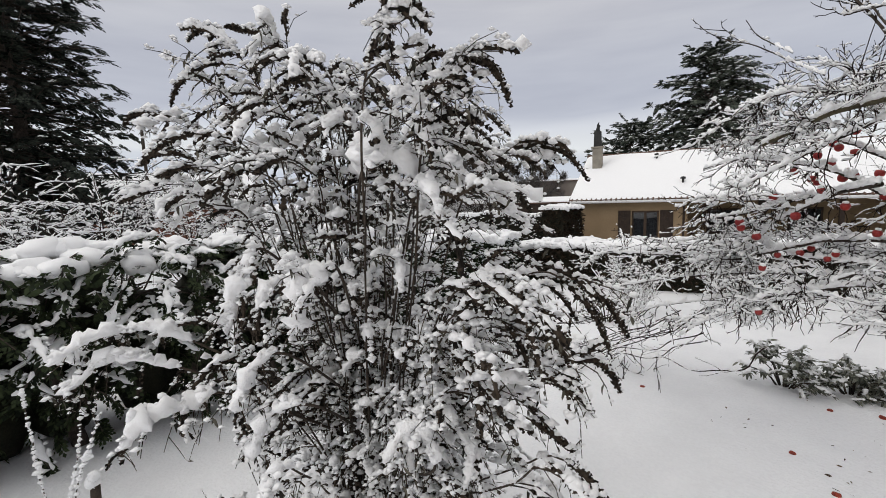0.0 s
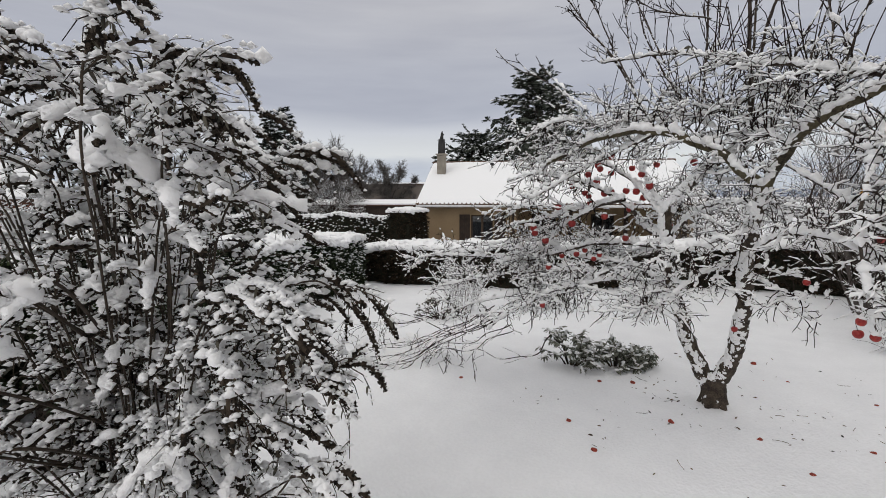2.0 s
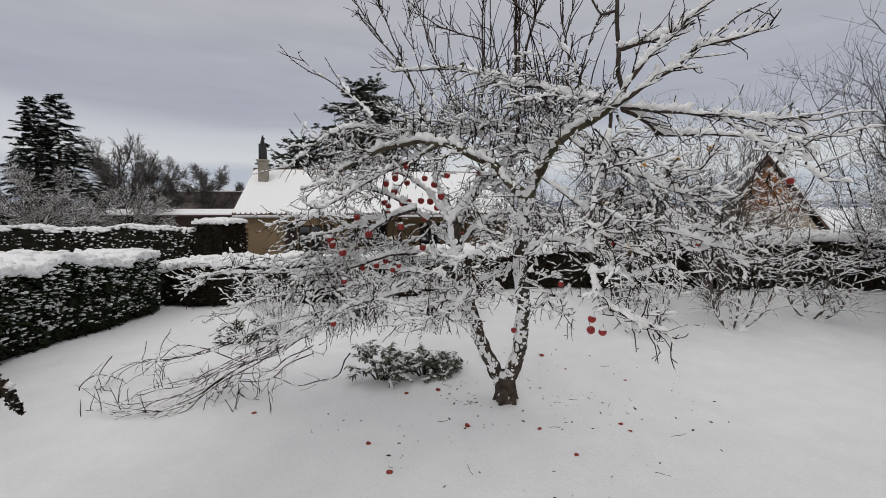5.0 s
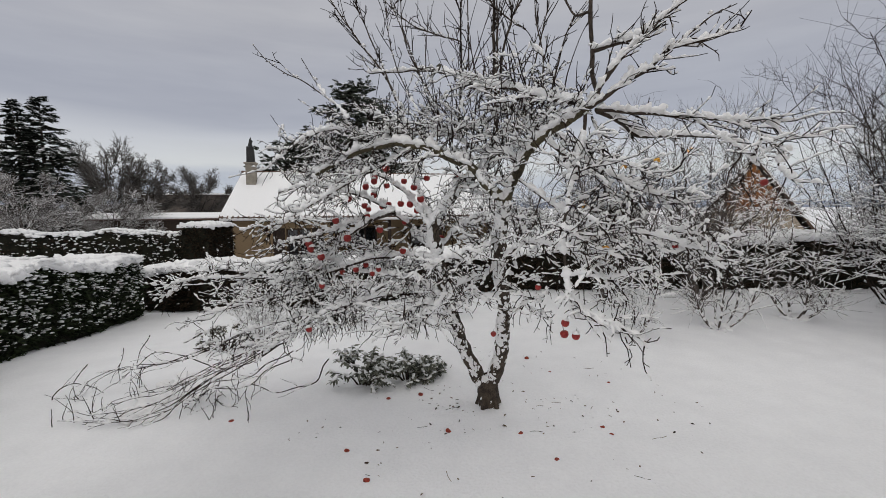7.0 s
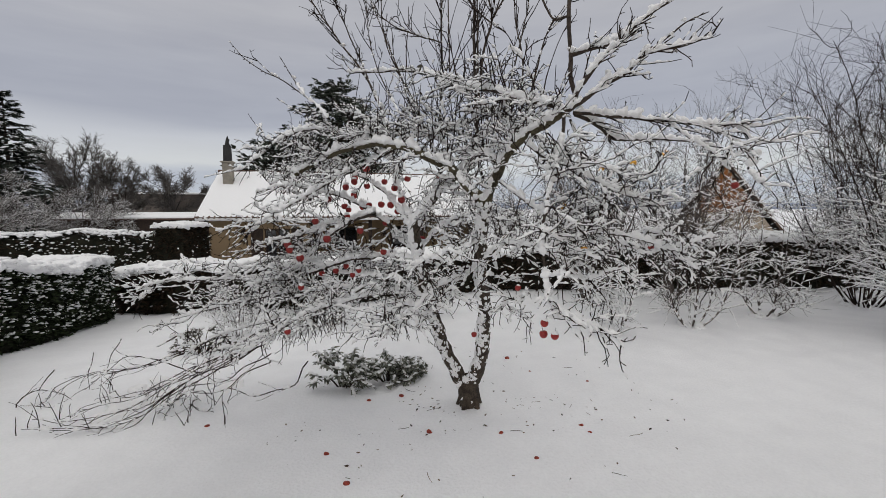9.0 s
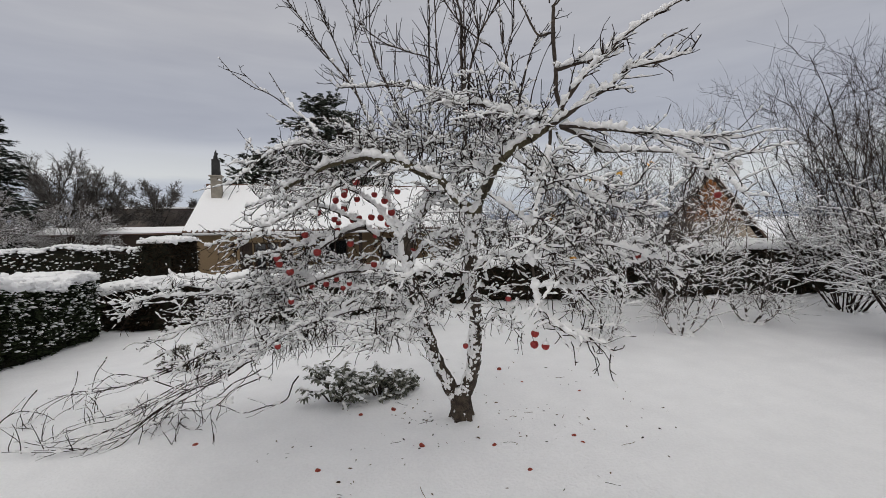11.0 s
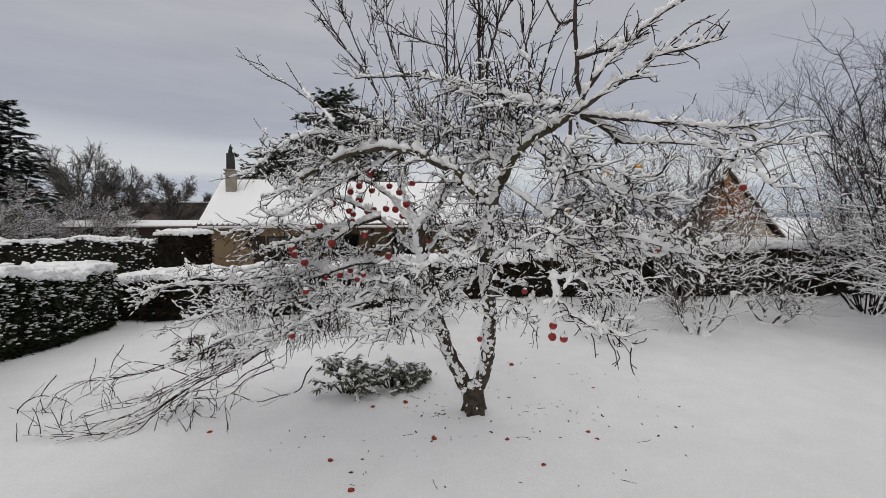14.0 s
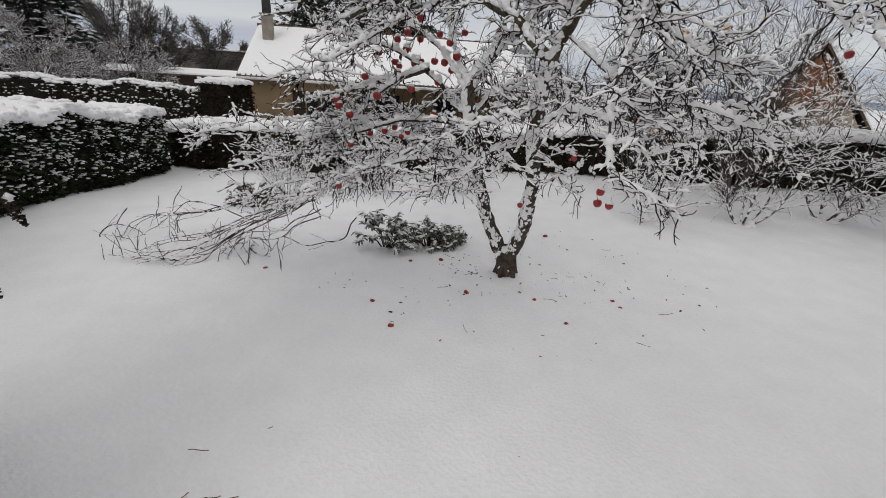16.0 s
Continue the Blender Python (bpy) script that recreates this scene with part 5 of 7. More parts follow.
for k in range(40):
    a, r = rng.uniform(0, 6.28), rng.uniform(0.4, 2.2)
    px, py = 0.1 + r * np.cos(a), 6.2 + r * np.sin(a)
    w = rng.uniform(0, 6.28)
    tube(bag, shoot((px, py, float(ground_z(px, py)) + 0.006), (np.cos(w), np.sin(w), 0.02), rng.uniform(0.04, 0.16), rng, 4, 0, 0.2), np.full(4, 0.0025), 4)
tagged(part("leaf_litter", bag, LITTER), "scattered brown leaf and twig bits on snow", "leaf litter", kind="stuff")


# ---- the butterfly bush beside the camera's start ----
SEED_BIT = (np.array([(1, 1, 1), (-1, -1, 1), (-1, 1, -1), (1, -1, -1)]) * 0.6, np.array([(0, 1, 3), (0, 2, 1), (0, 3, 2), (1, 2, 3)]))


def seed_head(bag, arcs, p, rng, thick=0.017, gap=0.003, bit=0.006):
    """A drooping, dark flower spike along p, a crowd of small dry capsules; its line is kept so that snow can be laid on it."""
    n = len(p)
    prof = np.interp(np.linspace(0, 1, n), [0, 0.12, 0.5, 0.85, 1], [0.5, 0.95, 1.0, 0.72, 0.2]) * thick
    tube(bag, p[::2], prof[::2] * 0.62, 5)
    ln = np.linalg.norm(np.diff(p, axis=0), axis=1).sum()
    m = int(ln / gap)
    u = rng.uniform(0, 1, m)
    u = u + 0.010 * np.sin(u * ln * 260) / ln * 0.05
    k = np.clip(u, 0, 0.999) * (n - 1)
    i = np.minimum(k.astype(int), n - 2)
    c = p[i] + (p[i + 1] - p[i]) * (k - i)[:, None]
    t = p[i + 1] - p[i]
    t /= np.linalg.norm(t, axis=1)[:, None] + 1e-9
    d = rng.normal(0, 1, (m, 3))
    d -= t * (d * t).sum(1)[:, None]
    d /= np.linalg.norm(d, axis=1)[:, None] + 1e-9
    pr = np.interp(u, np.linspace(0, 1, n), prof)
    sz = bit * rng.uniform(0.6, 1.3, (m, 3))
    scatter(bag, SEED_BIT, c + d * (pr * rng.uniform(0.45, 1.05, m))[:, None], sz, turns_along(rng.normal(0, 1, (m, 3)), rng, 0.8))
    arcs.append((p, thick * 0.55))


def butterfly_bush():
    rng = np.random.default_rng(21)
    cx, cy = -3.12, 1.92
    root = thing("butterfly_bush", (cx, cy, -0.03), "tall arching butterfly bush, dark seed spikes heaped with snow", "bush")
    o = np.array(root.location)
    leaves, side_twigs, spikes, pads = Bag(), Bag(), Bag(), Bag()
    leaf = leaf_shape(0.30, 0.45)
    lp, ld, ls = [], [], []
    fine_arcs, spike_arcs, thick_arcs, heaps = [], [], [], []
    mid = np.array((cx, cy))

    def clear(p, slack=0.0):
        """Whether a point keeps off the lawn side, where the path runs."""
        k = np.interp(p[2], [0.6, 1.0, 1.27, 1.5, 1.8, 2.4], [1.72, 1.60, 1.46, 1.37, 1.30, 1.38]) - slack
        return -0.32 - p[0] > k * (p[1] - 1.08) and np.hypot(p[0] + 0.95, p[1] - 0.5) > 1.05

    def leafy(p, n, size, lo=0.15):
        for _ in range(n):
            c, d = along(p, rng.uniform(lo, 1.0))
            a = rng.uniform(0, 6.28)
            lp.append(c - o)
            ld.append((np.cos(a), np.sin(a), rng.uniform(-2.6, -0.4)))
            ls.append(size * rng.uniform(0.6, 1.25))

    def side_shoot(c, w, ln, drop):
        q = shoot(c, w, ln, rng, 9, drop, 0.10)
        if not clear(q[-1]):
            return
        tube(side_twigs, q[::2] - o, np.linspace(0.0036, 0.0016, 5), 3)
        kind = rng.uniform()
        if kind < 0.36:
            seed_head(spikes, spike_arcs, q[rng.integers(1, 4):] - o, rng, rng.uniform(0.010, 0.015), 0.0066, 0.0098)
        else:
            fine_arcs.append((q - o, 0.003))
            leafy(q, rng.integers(1, 3), 0.042)
        if rng.uniform() < 0.10 and -0.32 - c[0] > 1.75 * (c[1] - 1.08):
            heaps.append(q - o)
        for _ in range(rng.integers(1, 3)):
            c2, d2 = along(q, rng.uniform(0.15, 0.8))
            t = shoot(c2, outward(d2, rng, 0.7) + np.array((0, 0, 0.1)), rng.uniform(0.06, 0.16), rng, 5, -1.2, 0.12)
            tube(side_twigs, t[::2] - o, np.linspace(0.0022, 0.0012, 3), 3)
            if rng.uniform() < 0.24:
                seed_head(spikes, spike_arcs, t - o, rng, rng.uniform(0.007, 0.011), 0.006, 0.008)
            else:
                fine_arcs.append((t - o, 0.002))
                leafy(t, rng.integers(0, 2), 0.036)

    def stem(tip, rise, r0=0.008, head=0.3, side=12, far=1.0, fixed=False):
        tip = np.array(tip, float)
        for _ in range(14):
            if fixed or clear(tip):
                break
            tip[:2] = mid + (tip[:2] - mid) * 0.88
        flat = tip[:2] - mid
        b = mid + unit(flat) * rng.uniform(0.02, 0.18) + rng.normal(0, 0.07, 2)
        # the end is a crook: it leaves the stem rising and droops outward
        out = np.array((*unit(flat), 0.0))
        arc = min(0.62, 0.30 * tip[2] + 0.12)
        hi, lo = radians(rng.uniform(48, 68)), radians(rng.uniform(-62, -25) - 60 * max(0, rise - 0.15))
        ang = np.linspace(hi, lo, 9)
        steps = np.outer(np.cos(ang), out) + np.outer(np.sin(ang), (0, 0, 1.0))
        crook = np.concatenate([[np.zeros(3)], np.cumsum(steps * arc / 9, 0)])
        crook += tip - crook[-1]
        s0 = crook[0]
        b3 = np.array((*b, -0.06))
        p = curve([b3, b3 + (s0 - b3) * np.array((0.22, 0.22, 0.36)), b3 + (s0 - b3) * np.array((0.58, 0.58, 0.72)), *crook[::3], tip], 60)
        w = np.concatenate([[0], np.cumsum(np.linalg.norm(np.diff(p, axis=0), axis=1))])
        p = np.stack([np.interp(np.linspace(0, w[-1], 34), w, p[:, k]) for k in range(3)], 1)
        p += np.array([noise.noise_vector(Vector(q) * 2.3) for q in p]) * 0.022
        bag = Bag()
        tube(bag, p - o, np.linspace(r0, 0.003, 34), 5)
        st = part("stem", bag, STEM, root)
        s = np.concatenate([np.cumsum(np.linalg.norm(np.diff(p, axis=0), axis=1)[::-1])[::-1], [0]])
        if head:
            h = p[s < head]
            h = curve(h[::2] if len(h) > 6 else h, 14)
            hb = Bag()
            seed_head(hb, thick_arcs, h - o, rng, rng.uniform(0.016, 0.021), 0.0024, 0.0078)
            part("seed_spike", hb, SEED, st, "dark drooping seed spike", smooth=False)
        fine_arcs.append((p[12:] - o, 0.004))
        for _ in range(side):
            c, d = along(p, rng.uniform(0.25, far) ** 0.85)
            w = outward(d, rng, 0.7)
            w[:2] += unit(flat + rng.normal(0, 0.45, 2)) * 0.8
            side_shoot(c, w + np.array((0, 0, 0.45)), rng.uniform(0.14, 0.34), -1.8 if rng.uniform() < 0.8 else -0.8)

    def spike(pts, head):
        """A stem that follows the given line out of the bush and ends in a drooping seed head."""
        pts = np.array(pts)
        foot = np.array((cx + (pts[0, 0] - cx) * 0.15 + rng.normal(0, 0.06), cy + (pts[0, 1] - cy) * 0.15 + rng.normal(0, 0.06), -0.06))
        p = curve([foot, foot + (pts[0] - foot) * np.array((0.35, 0.35, 0.5)), *pts], 60)
        p[3:36] += np.array([noise.noise_vector(Vector(q) * 2.6) for q in p[3:36]]) * 0.035 * np.sin(np.linspace(0, np.pi, 33))[:, None]
        bag = Bag()
        tube(bag, p - o, np.linspace(0.0048, 0.0030, 60), 5)
        st = part("stem", bag, STEM, root)
        left = np.concatenate([np.cumsum(np.linalg.norm(np.diff(p, axis=0), axis=1)[::-1])[::-1], [0]])
        h = curve(p[left < head][::2], 16)
        hb = Bag()
        seed_head(hb, thick_arcs, h - o, rng, rng.uniform(0.017, 0.022), 0.0015, 0.0068)
        part("seed_spike", hb, SEED, st, "dark drooping seed spike", smooth=False)
        fine_arcs.append((p[18:] - o, 0.004))
        for _ in range(13):
            c, d = along(p, rng.uniform(0.22, 0.60))
            w = outward(d, rng, 0.7)
            w[:2] += unit(pts[-1, :2] - mid + rng.normal(0, 0.45, 2)) * 0.6
            side_shoot(c, w + np.array((0, 0, 0.45)), rng.uniform(0.14, 0.30), -1.6)

    def arm(pts, thick):
        """A shoot bowed under a long soft roll of snow."""
        pts = np.array(pts)
        foot = np.array((cx, cy, max(0.1, pts[0, 2] - 0.6)))
        p = curve([foot, *pts], 40)
        bag = Bag()
        tube(bag, p - o, np.linspace(0.007, 0.003, 40), 5)
        part("stem", bag, STEM, root)
        q = p[12:] - o
        snow_pads(pads, q, np.full(len(q), 0.006), rng, thick, 1.3, 10, 0.019, 0.9, 1.2)
        grains(pads, [(q + rng.normal(0, 0.2 * thick, 3), 0.25 * thick) for _ in range(2)], rng, 0.016, 0.5, True, 0.3, 1.6, 0.15)
        for _ in range(8):
            c, d = along(p, rng.uniform(0.3, 1.0))
            side_shoot(c, outward(d, rng, 0.8) + np.array((0, 0, -0.2)), rng.uniform(0.08, 0.18), -1.5)

    spike([(-3.04, 1.65, 2.40), (-3.14, 1.46, 2.75), (-3.17, 1.38, 2.91), (-3.25, 1.34, 3.01), (-3.32, 1.29, 3.07), (-3.34, 1.24, 3.04), (-3.37, 1.21, 3.00)], 0.36)
    spike([(-2.96, 1.68, 2.54), (-2.99, 1.56, 2.84), (-3.01, 1.49, 2.96), (-3.05, 1.41, 3.00), (-3.08, 1.35, 3.01), (-3.10, 1.31, 3.02), (-3.11, 1.28, 3.01)], 0.34)
    spike([(-2.67, 1.66, 2.38), (-2.68, 1.56, 2.66), (-2.72, 1.49, 2.82), (-2.76, 1.44, 2.84), (-2.84, 1.39, 2.85), (-2.87, 1.33, 2.82), (-2.91, 1.29, 2.78)], 0.36)
    spike([(-3.12, 1.51, 2.40), (-3.24, 1.36, 2.70), (-3.32, 1.28, 2.82), (-3.35, 1.21, 2.85), (-3.36, 1.17, 2.82), (-3.37, 1.14, 2.77), (-3.39, 1.12, 2.70)], 0.30)
    spike([(-3.24, 1.47, 2.33), (-3.40, 1.36, 2.56), (-3.50, 1.21, 2.66), (-3.58, 1.13, 2.69), (-3.60, 1.05, 2.69), (-3.61, 1.00, 2.67), (-3.63, 0.98, 2.63)], 0.34)
    spike([(-3.27, 1.41, 2.19), (-3.43, 1.27, 2.42), (-3.46, 1.16, 2.49), (-3.53, 1.10, 2.50), (-3.60, 1.05, 2.47)], 0.26)
    spike([(-3.17, 1.39, 2.08), (-3.24, 1.22, 2.25), (-3.26, 1.14, 2.29), (-3.28, 1.07, 2.27), (-3.29, 1.03, 2.22)], 0.22)
    spike([(-2.35, 1.42, 2.25), (-2.30, 1.41, 2.54), (-2.25, 1.39, 2.67), (-2.21, 1.40, 2.77), (-2.17, 1.41, 2.84), (-2.13, 1.43, 2.86), (-2.11, 1.46, 2.85), (-2.09, 1.49, 2.83), (-2.07, 1.50, 2.79)], 0.34)
    spike([(-2.22, 1.57, 2.28), (-2.15, 1.57, 2.53), (-2.08, 1.57, 2.66), (-2.04, 1.61, 2.69), (-1.99, 1.65, 2.69), (-1.96, 1.68, 2.67), (-1.93, 1.70, 2.61), (-1.90, 1.71, 2.53)], 0.34)
    spike([(-2.22, 1.58, 2.45), (-2.14, 1.59, 2.59), (-2.06, 1.59, 2.61), (-2.03, 1.62, 2.60), (-2.01, 1.63, 2.56)], 0.20)
    spike([(-2.27, 1.81, 2.12), (-2.24, 1.96, 2.36), (-2.19, 2.07, 2.44), (-2.14, 2.16, 2.46), (-2.06, 2.21, 2.45), (-1.99, 2.24, 2.42), (-1.94, 2.27, 2.36), (-1.90, 2.29, 2.29)], 0.40)
    spike([(-2.36, 1.57, 2.46), (-2.28, 1.59, 2.66), (-2.24, 1.63, 2.74), (-2.19, 1.67, 2.76), (-2.15, 1.71, 2.74)], 0.22)
    spike([(-2.24, 1.69, 1.76), (-2.07, 1.84, 1.90), (-1.93, 1.96, 1.94), (-1.83, 2.04, 1.85), (-1.76, 2.08, 1.74), (-1.71, 2.10, 1.59)], 0.34)
    spike([(-2.21, 1.79, 1.80), (-2.03, 1.99, 1.88), (-1.86, 2.14, 1.89), (-1.75, 2.19, 1.77), (-1.69, 2.21, 1.65)], 0.28)
    spike([(-2.08, 1.77, 1.50), (-1.92, 1.94, 1.56), (-1.76, 2.02, 1.60), (-1.70, 2.05, 1.56), (-1.66, 2.06, 1.48)], 0.26)
    spike([(-2.21, 1.65, 1.64), (-2.08, 1.77, 1.77), (-1.95, 1.86, 1.71), (-1.85, 1.92, 1.67), (-1.80, 1.95, 1.57)], 0.22)
    spike([(-2.21, 1.58, 1.43), (-2.07, 1.72, 1.47), (-1.93, 1.82, 1.39), (-1.83, 1.88, 1.32), (-1.77, 1.91, 1.27)], 0.20)
    spike([(-2.35, 1.58, 2.35), (-2.23, 1.71, 2.44), (-2.15, 1.85, 2.39), (-2.08, 1.96, 2.28), (-2.01, 2.00, 2.17)], 0.22)
    spike([(-2.33, 1.61, 2.18), (-2.15, 1.78, 2.26), (-2.06, 1.91, 2.19), (-1.99, 2.01, 2.11), (-1.92, 2.05, 2.07)], 0.20)
    arm([(-3.23, 1.25, 1.47), (-3.35, 1.01, 1.65), (-3.43, 0.87, 1.68), (-3.45, 0.71, 1.66), (-3.46, 0.59, 1.59)], 0.055)
    arm([(-3.24, 1.20, 1.37), (-3.36, 0.95, 1.52), (-3.44, 0.78, 1.56), (-3.45, 0.68, 1.49), (-3.46, 0.62, 1.44)], 0.055)
    arm([(-2.79, 1.27, 2.03), (-2.78, 1.16, 1.98), (-2.80, 1.11, 1.88), (-2.81, 1.08, 1.73)], 0.060)
    arm([(-2.49, 1.39, 1.97), (-2.49, 1.29, 1.94), (-2.52, 1.24, 1.92), (-2.53, 1.22, 1.75)], 0.070)
    arm([(-2.64, 1.33, 1.96), (-2.69, 1.23, 1.92), (-2.72, 1.16, 1.83)], 0.050)
    arm([(-2.67, 1.27, 1.62), (-2.69, 1.12, 1.62), (-2.70, 1.08, 1.54), (-2.71, 1.05, 1.45)], 0.055)
    arm([(-2.55, 1.29, 1.44), (-2.63, 1.14, 1.43), (-2.65, 1.09, 1.35), (-2.65, 1.07, 1.28)], 0.050)
    arm([(-3.04, 1.17, 1.38), (-3.09, 1.02, 1.37), (-3.12, 0.88, 1.36), (-3.14, 0.75, 1.27)], 0.070)
    arm([(-2.43, 1.48, 2.36), (-2.27, 1.52, 2.37), (-2.22, 1.57, 2.30)], 0.080)
    arm([(-2.15, 1.51, 1.22), (-2.17, 1.49, 1.40), (-2.19, 1.46, 1.38), (-2.21, 1.44, 1.23)], 0.060)
    # lower ends that hang towards the lawn
    for tip in ((-1.50, 1.62, 1.25), (-1.60, 1.88, 1.12), (-1.72, 2.08, 0.95), (-1.78, 1.42, 1.00), (-1.95, 1.10, 1.05), (-2.15, 0.85, 1.25), (-1.74, 2.2, 1.2), (-1.9, 2.3, 0.6), (-2.0, 2.4, 0.9), (-1.7, 1.9, 1.45)):
        stem(tip, rng.uniform(0.15, 0.35), 0.007, 0.24, 10, 0.95)
    for k in range(12):
        az, rr = rng.uniform(-0.9, 0.45), rng.uniform(0.75, 1.35)
        stem((cx + np.cos(az) * rr, cy + np.sin(az) * rr, rng.uniform(0.1, 1.5)), rng.uniform(0.15, 0.4), 0.006, 0.2 if k % 2 else 0, 9, 0.95)
    for k in range(12):
        az, rr = rng.uniform(-2.3, 0.3), rng.uniform(0.35, 0.95)
        stem((cx + np.cos(az) * rr, cy + np.sin(az) * rr, rng.uniform(0.35, 1.4)), rng.uniform(0.1, 0.3), 0.006, 0.16 if k % 2 else 0, 9, 0.95)
    # the flank that hangs over the lawn
    for k in range(17):
        az, rr = rng.uniform(-0.35, 0.85), rng.uniform(1.15, 1.62)
        stem((cx + np.cos(az) * rr, cy + np.sin(az) * rr, rng.uniform(1.2, 2.15)), 0.15, 0.006, rng.uniform(0.18, 0.3), 10, 0.97)
    # the arching dome
    for k in range(54):
        az = k * 2.39996 + 0.7 + rng.uniform(-0.3, 0.3)
        rr = 1.22 * math.sqrt((k + 0.5) / 54) * rng.uniform(0.9, 1.05)
        stem((cx + np.cos(az) * rr, cy + np.sin(az) * rr, 2.90 - 0.62 * (rr / 1.22) ** 2 - rng.uniform(0.0, 0.22)), 0.1, rng.uniform(0.005, 0.008), rng.uniform(0.2, 0.34), 11, 0.95)
    # the rest of the bush, filling all heights
    for k in range(34):
        az = k * 2.39996 + rng.uniform(-0.25, 0.25)
        h = rng.uniform(0.0, 0.8)
        rr = rng.uniform(0.08 if h > 0.6 else 0.5, 1.0) * (1.36 - 0.42 * h)
        tip = (cx + np.cos(az) * rr, cy + np.sin(az) * rr, 0.45 + 2.46 * h * rng.uniform(0.88, 1.04) - 0.25 * (rr / 0.95) ** 2 * h)
        stem(tip, rng.uniform(0.08, 0.28), rng.uniform(0.005, 0.008), rng.uniform(0.18, 0.36) if rng.uniform() < 0.85 else 0, 11, 0.95)
    # low outer skirt
    for k in range(12):
        az = rng.uniform(0, 6.28)
        rr = rng.uniform(0.8, 1.4)
        stem((cx + np.cos(az) * rr, cy + np.sin(az) * rr, rng.uniform(0.06, 0.8)), rng.uniform(0.25, 0.5), 0.006, 0, 9)
    # knobbly snow on the shoots, granular snow on the spikes
    grains(pads, [fine_arcs[k] for k in range(len(fine_arcs)) if k % 3 != 2], rng, 0.0115, 0.52, True, 0.45, 1.2, 0.14)
    grains(pads, spike_arcs[::2], rng, 0.0125, 0.80, False, 0.6, 1.4, 0.14)
    for p, r in thick_arcs:
        snow_pads(pads, p + np.array((0, 0, 0.004)), np.full(len(p), r), rng, 0.022, 0.42, 6, 0.015, 0.2)
    grains(pads, [(p + rng.normal(0, 0.006, 3), r) for p, r in thick_arcs for _ in range(2)], rng, 0.0085, 0.34, True, 0.8, 1.2, 0.15)
    grains(pads, spike_arcs[1::2], rng, 0.017, 0.66, True, 0.6, 1.2, 0.15)
    grains(pads, fine_arcs[2::3], rng, 0.015, 0.55, True, 0.5, 1.05, 0.14)
    # heavier heaps: knobbly rolls of snow along whole shoots
    for k, p in enumerate(heaps):
        q = curve(p[::2], 14)
        thick = rng.uniform(0.050, 0.068) if k % 5 == 0 else rng.uniform(0.028, 0.046)
        snow_pads(pads, q, np.full(14, 0.004), rng, thick, 1.1, 9, 0.018, 0.7, 1.2)
        grains(pads, [(q, 0.4 * thick)], rng, 0.25 * thick, 0.6, True, 0.3, 1.6, 0.15)
    scatter(leaves, leaf, lp, np.repeat(np.array(ls)[:, None], 3, 1), turns_along(ld, rng, 0.5))
    part("foliage", leaves, DRY_LEAF, root, kind="stuff")
    part("shoot_tangle", side_twigs, STEM, root, kind="stuff")
    part("seed_spike_mass", spikes, SEED, root, kind="stuff", smooth=False)
    part("snow_cover", pads, SNOW, root, "fresh snow heaped on spikes and shoots", kind="stuff")


butterfly_bush()


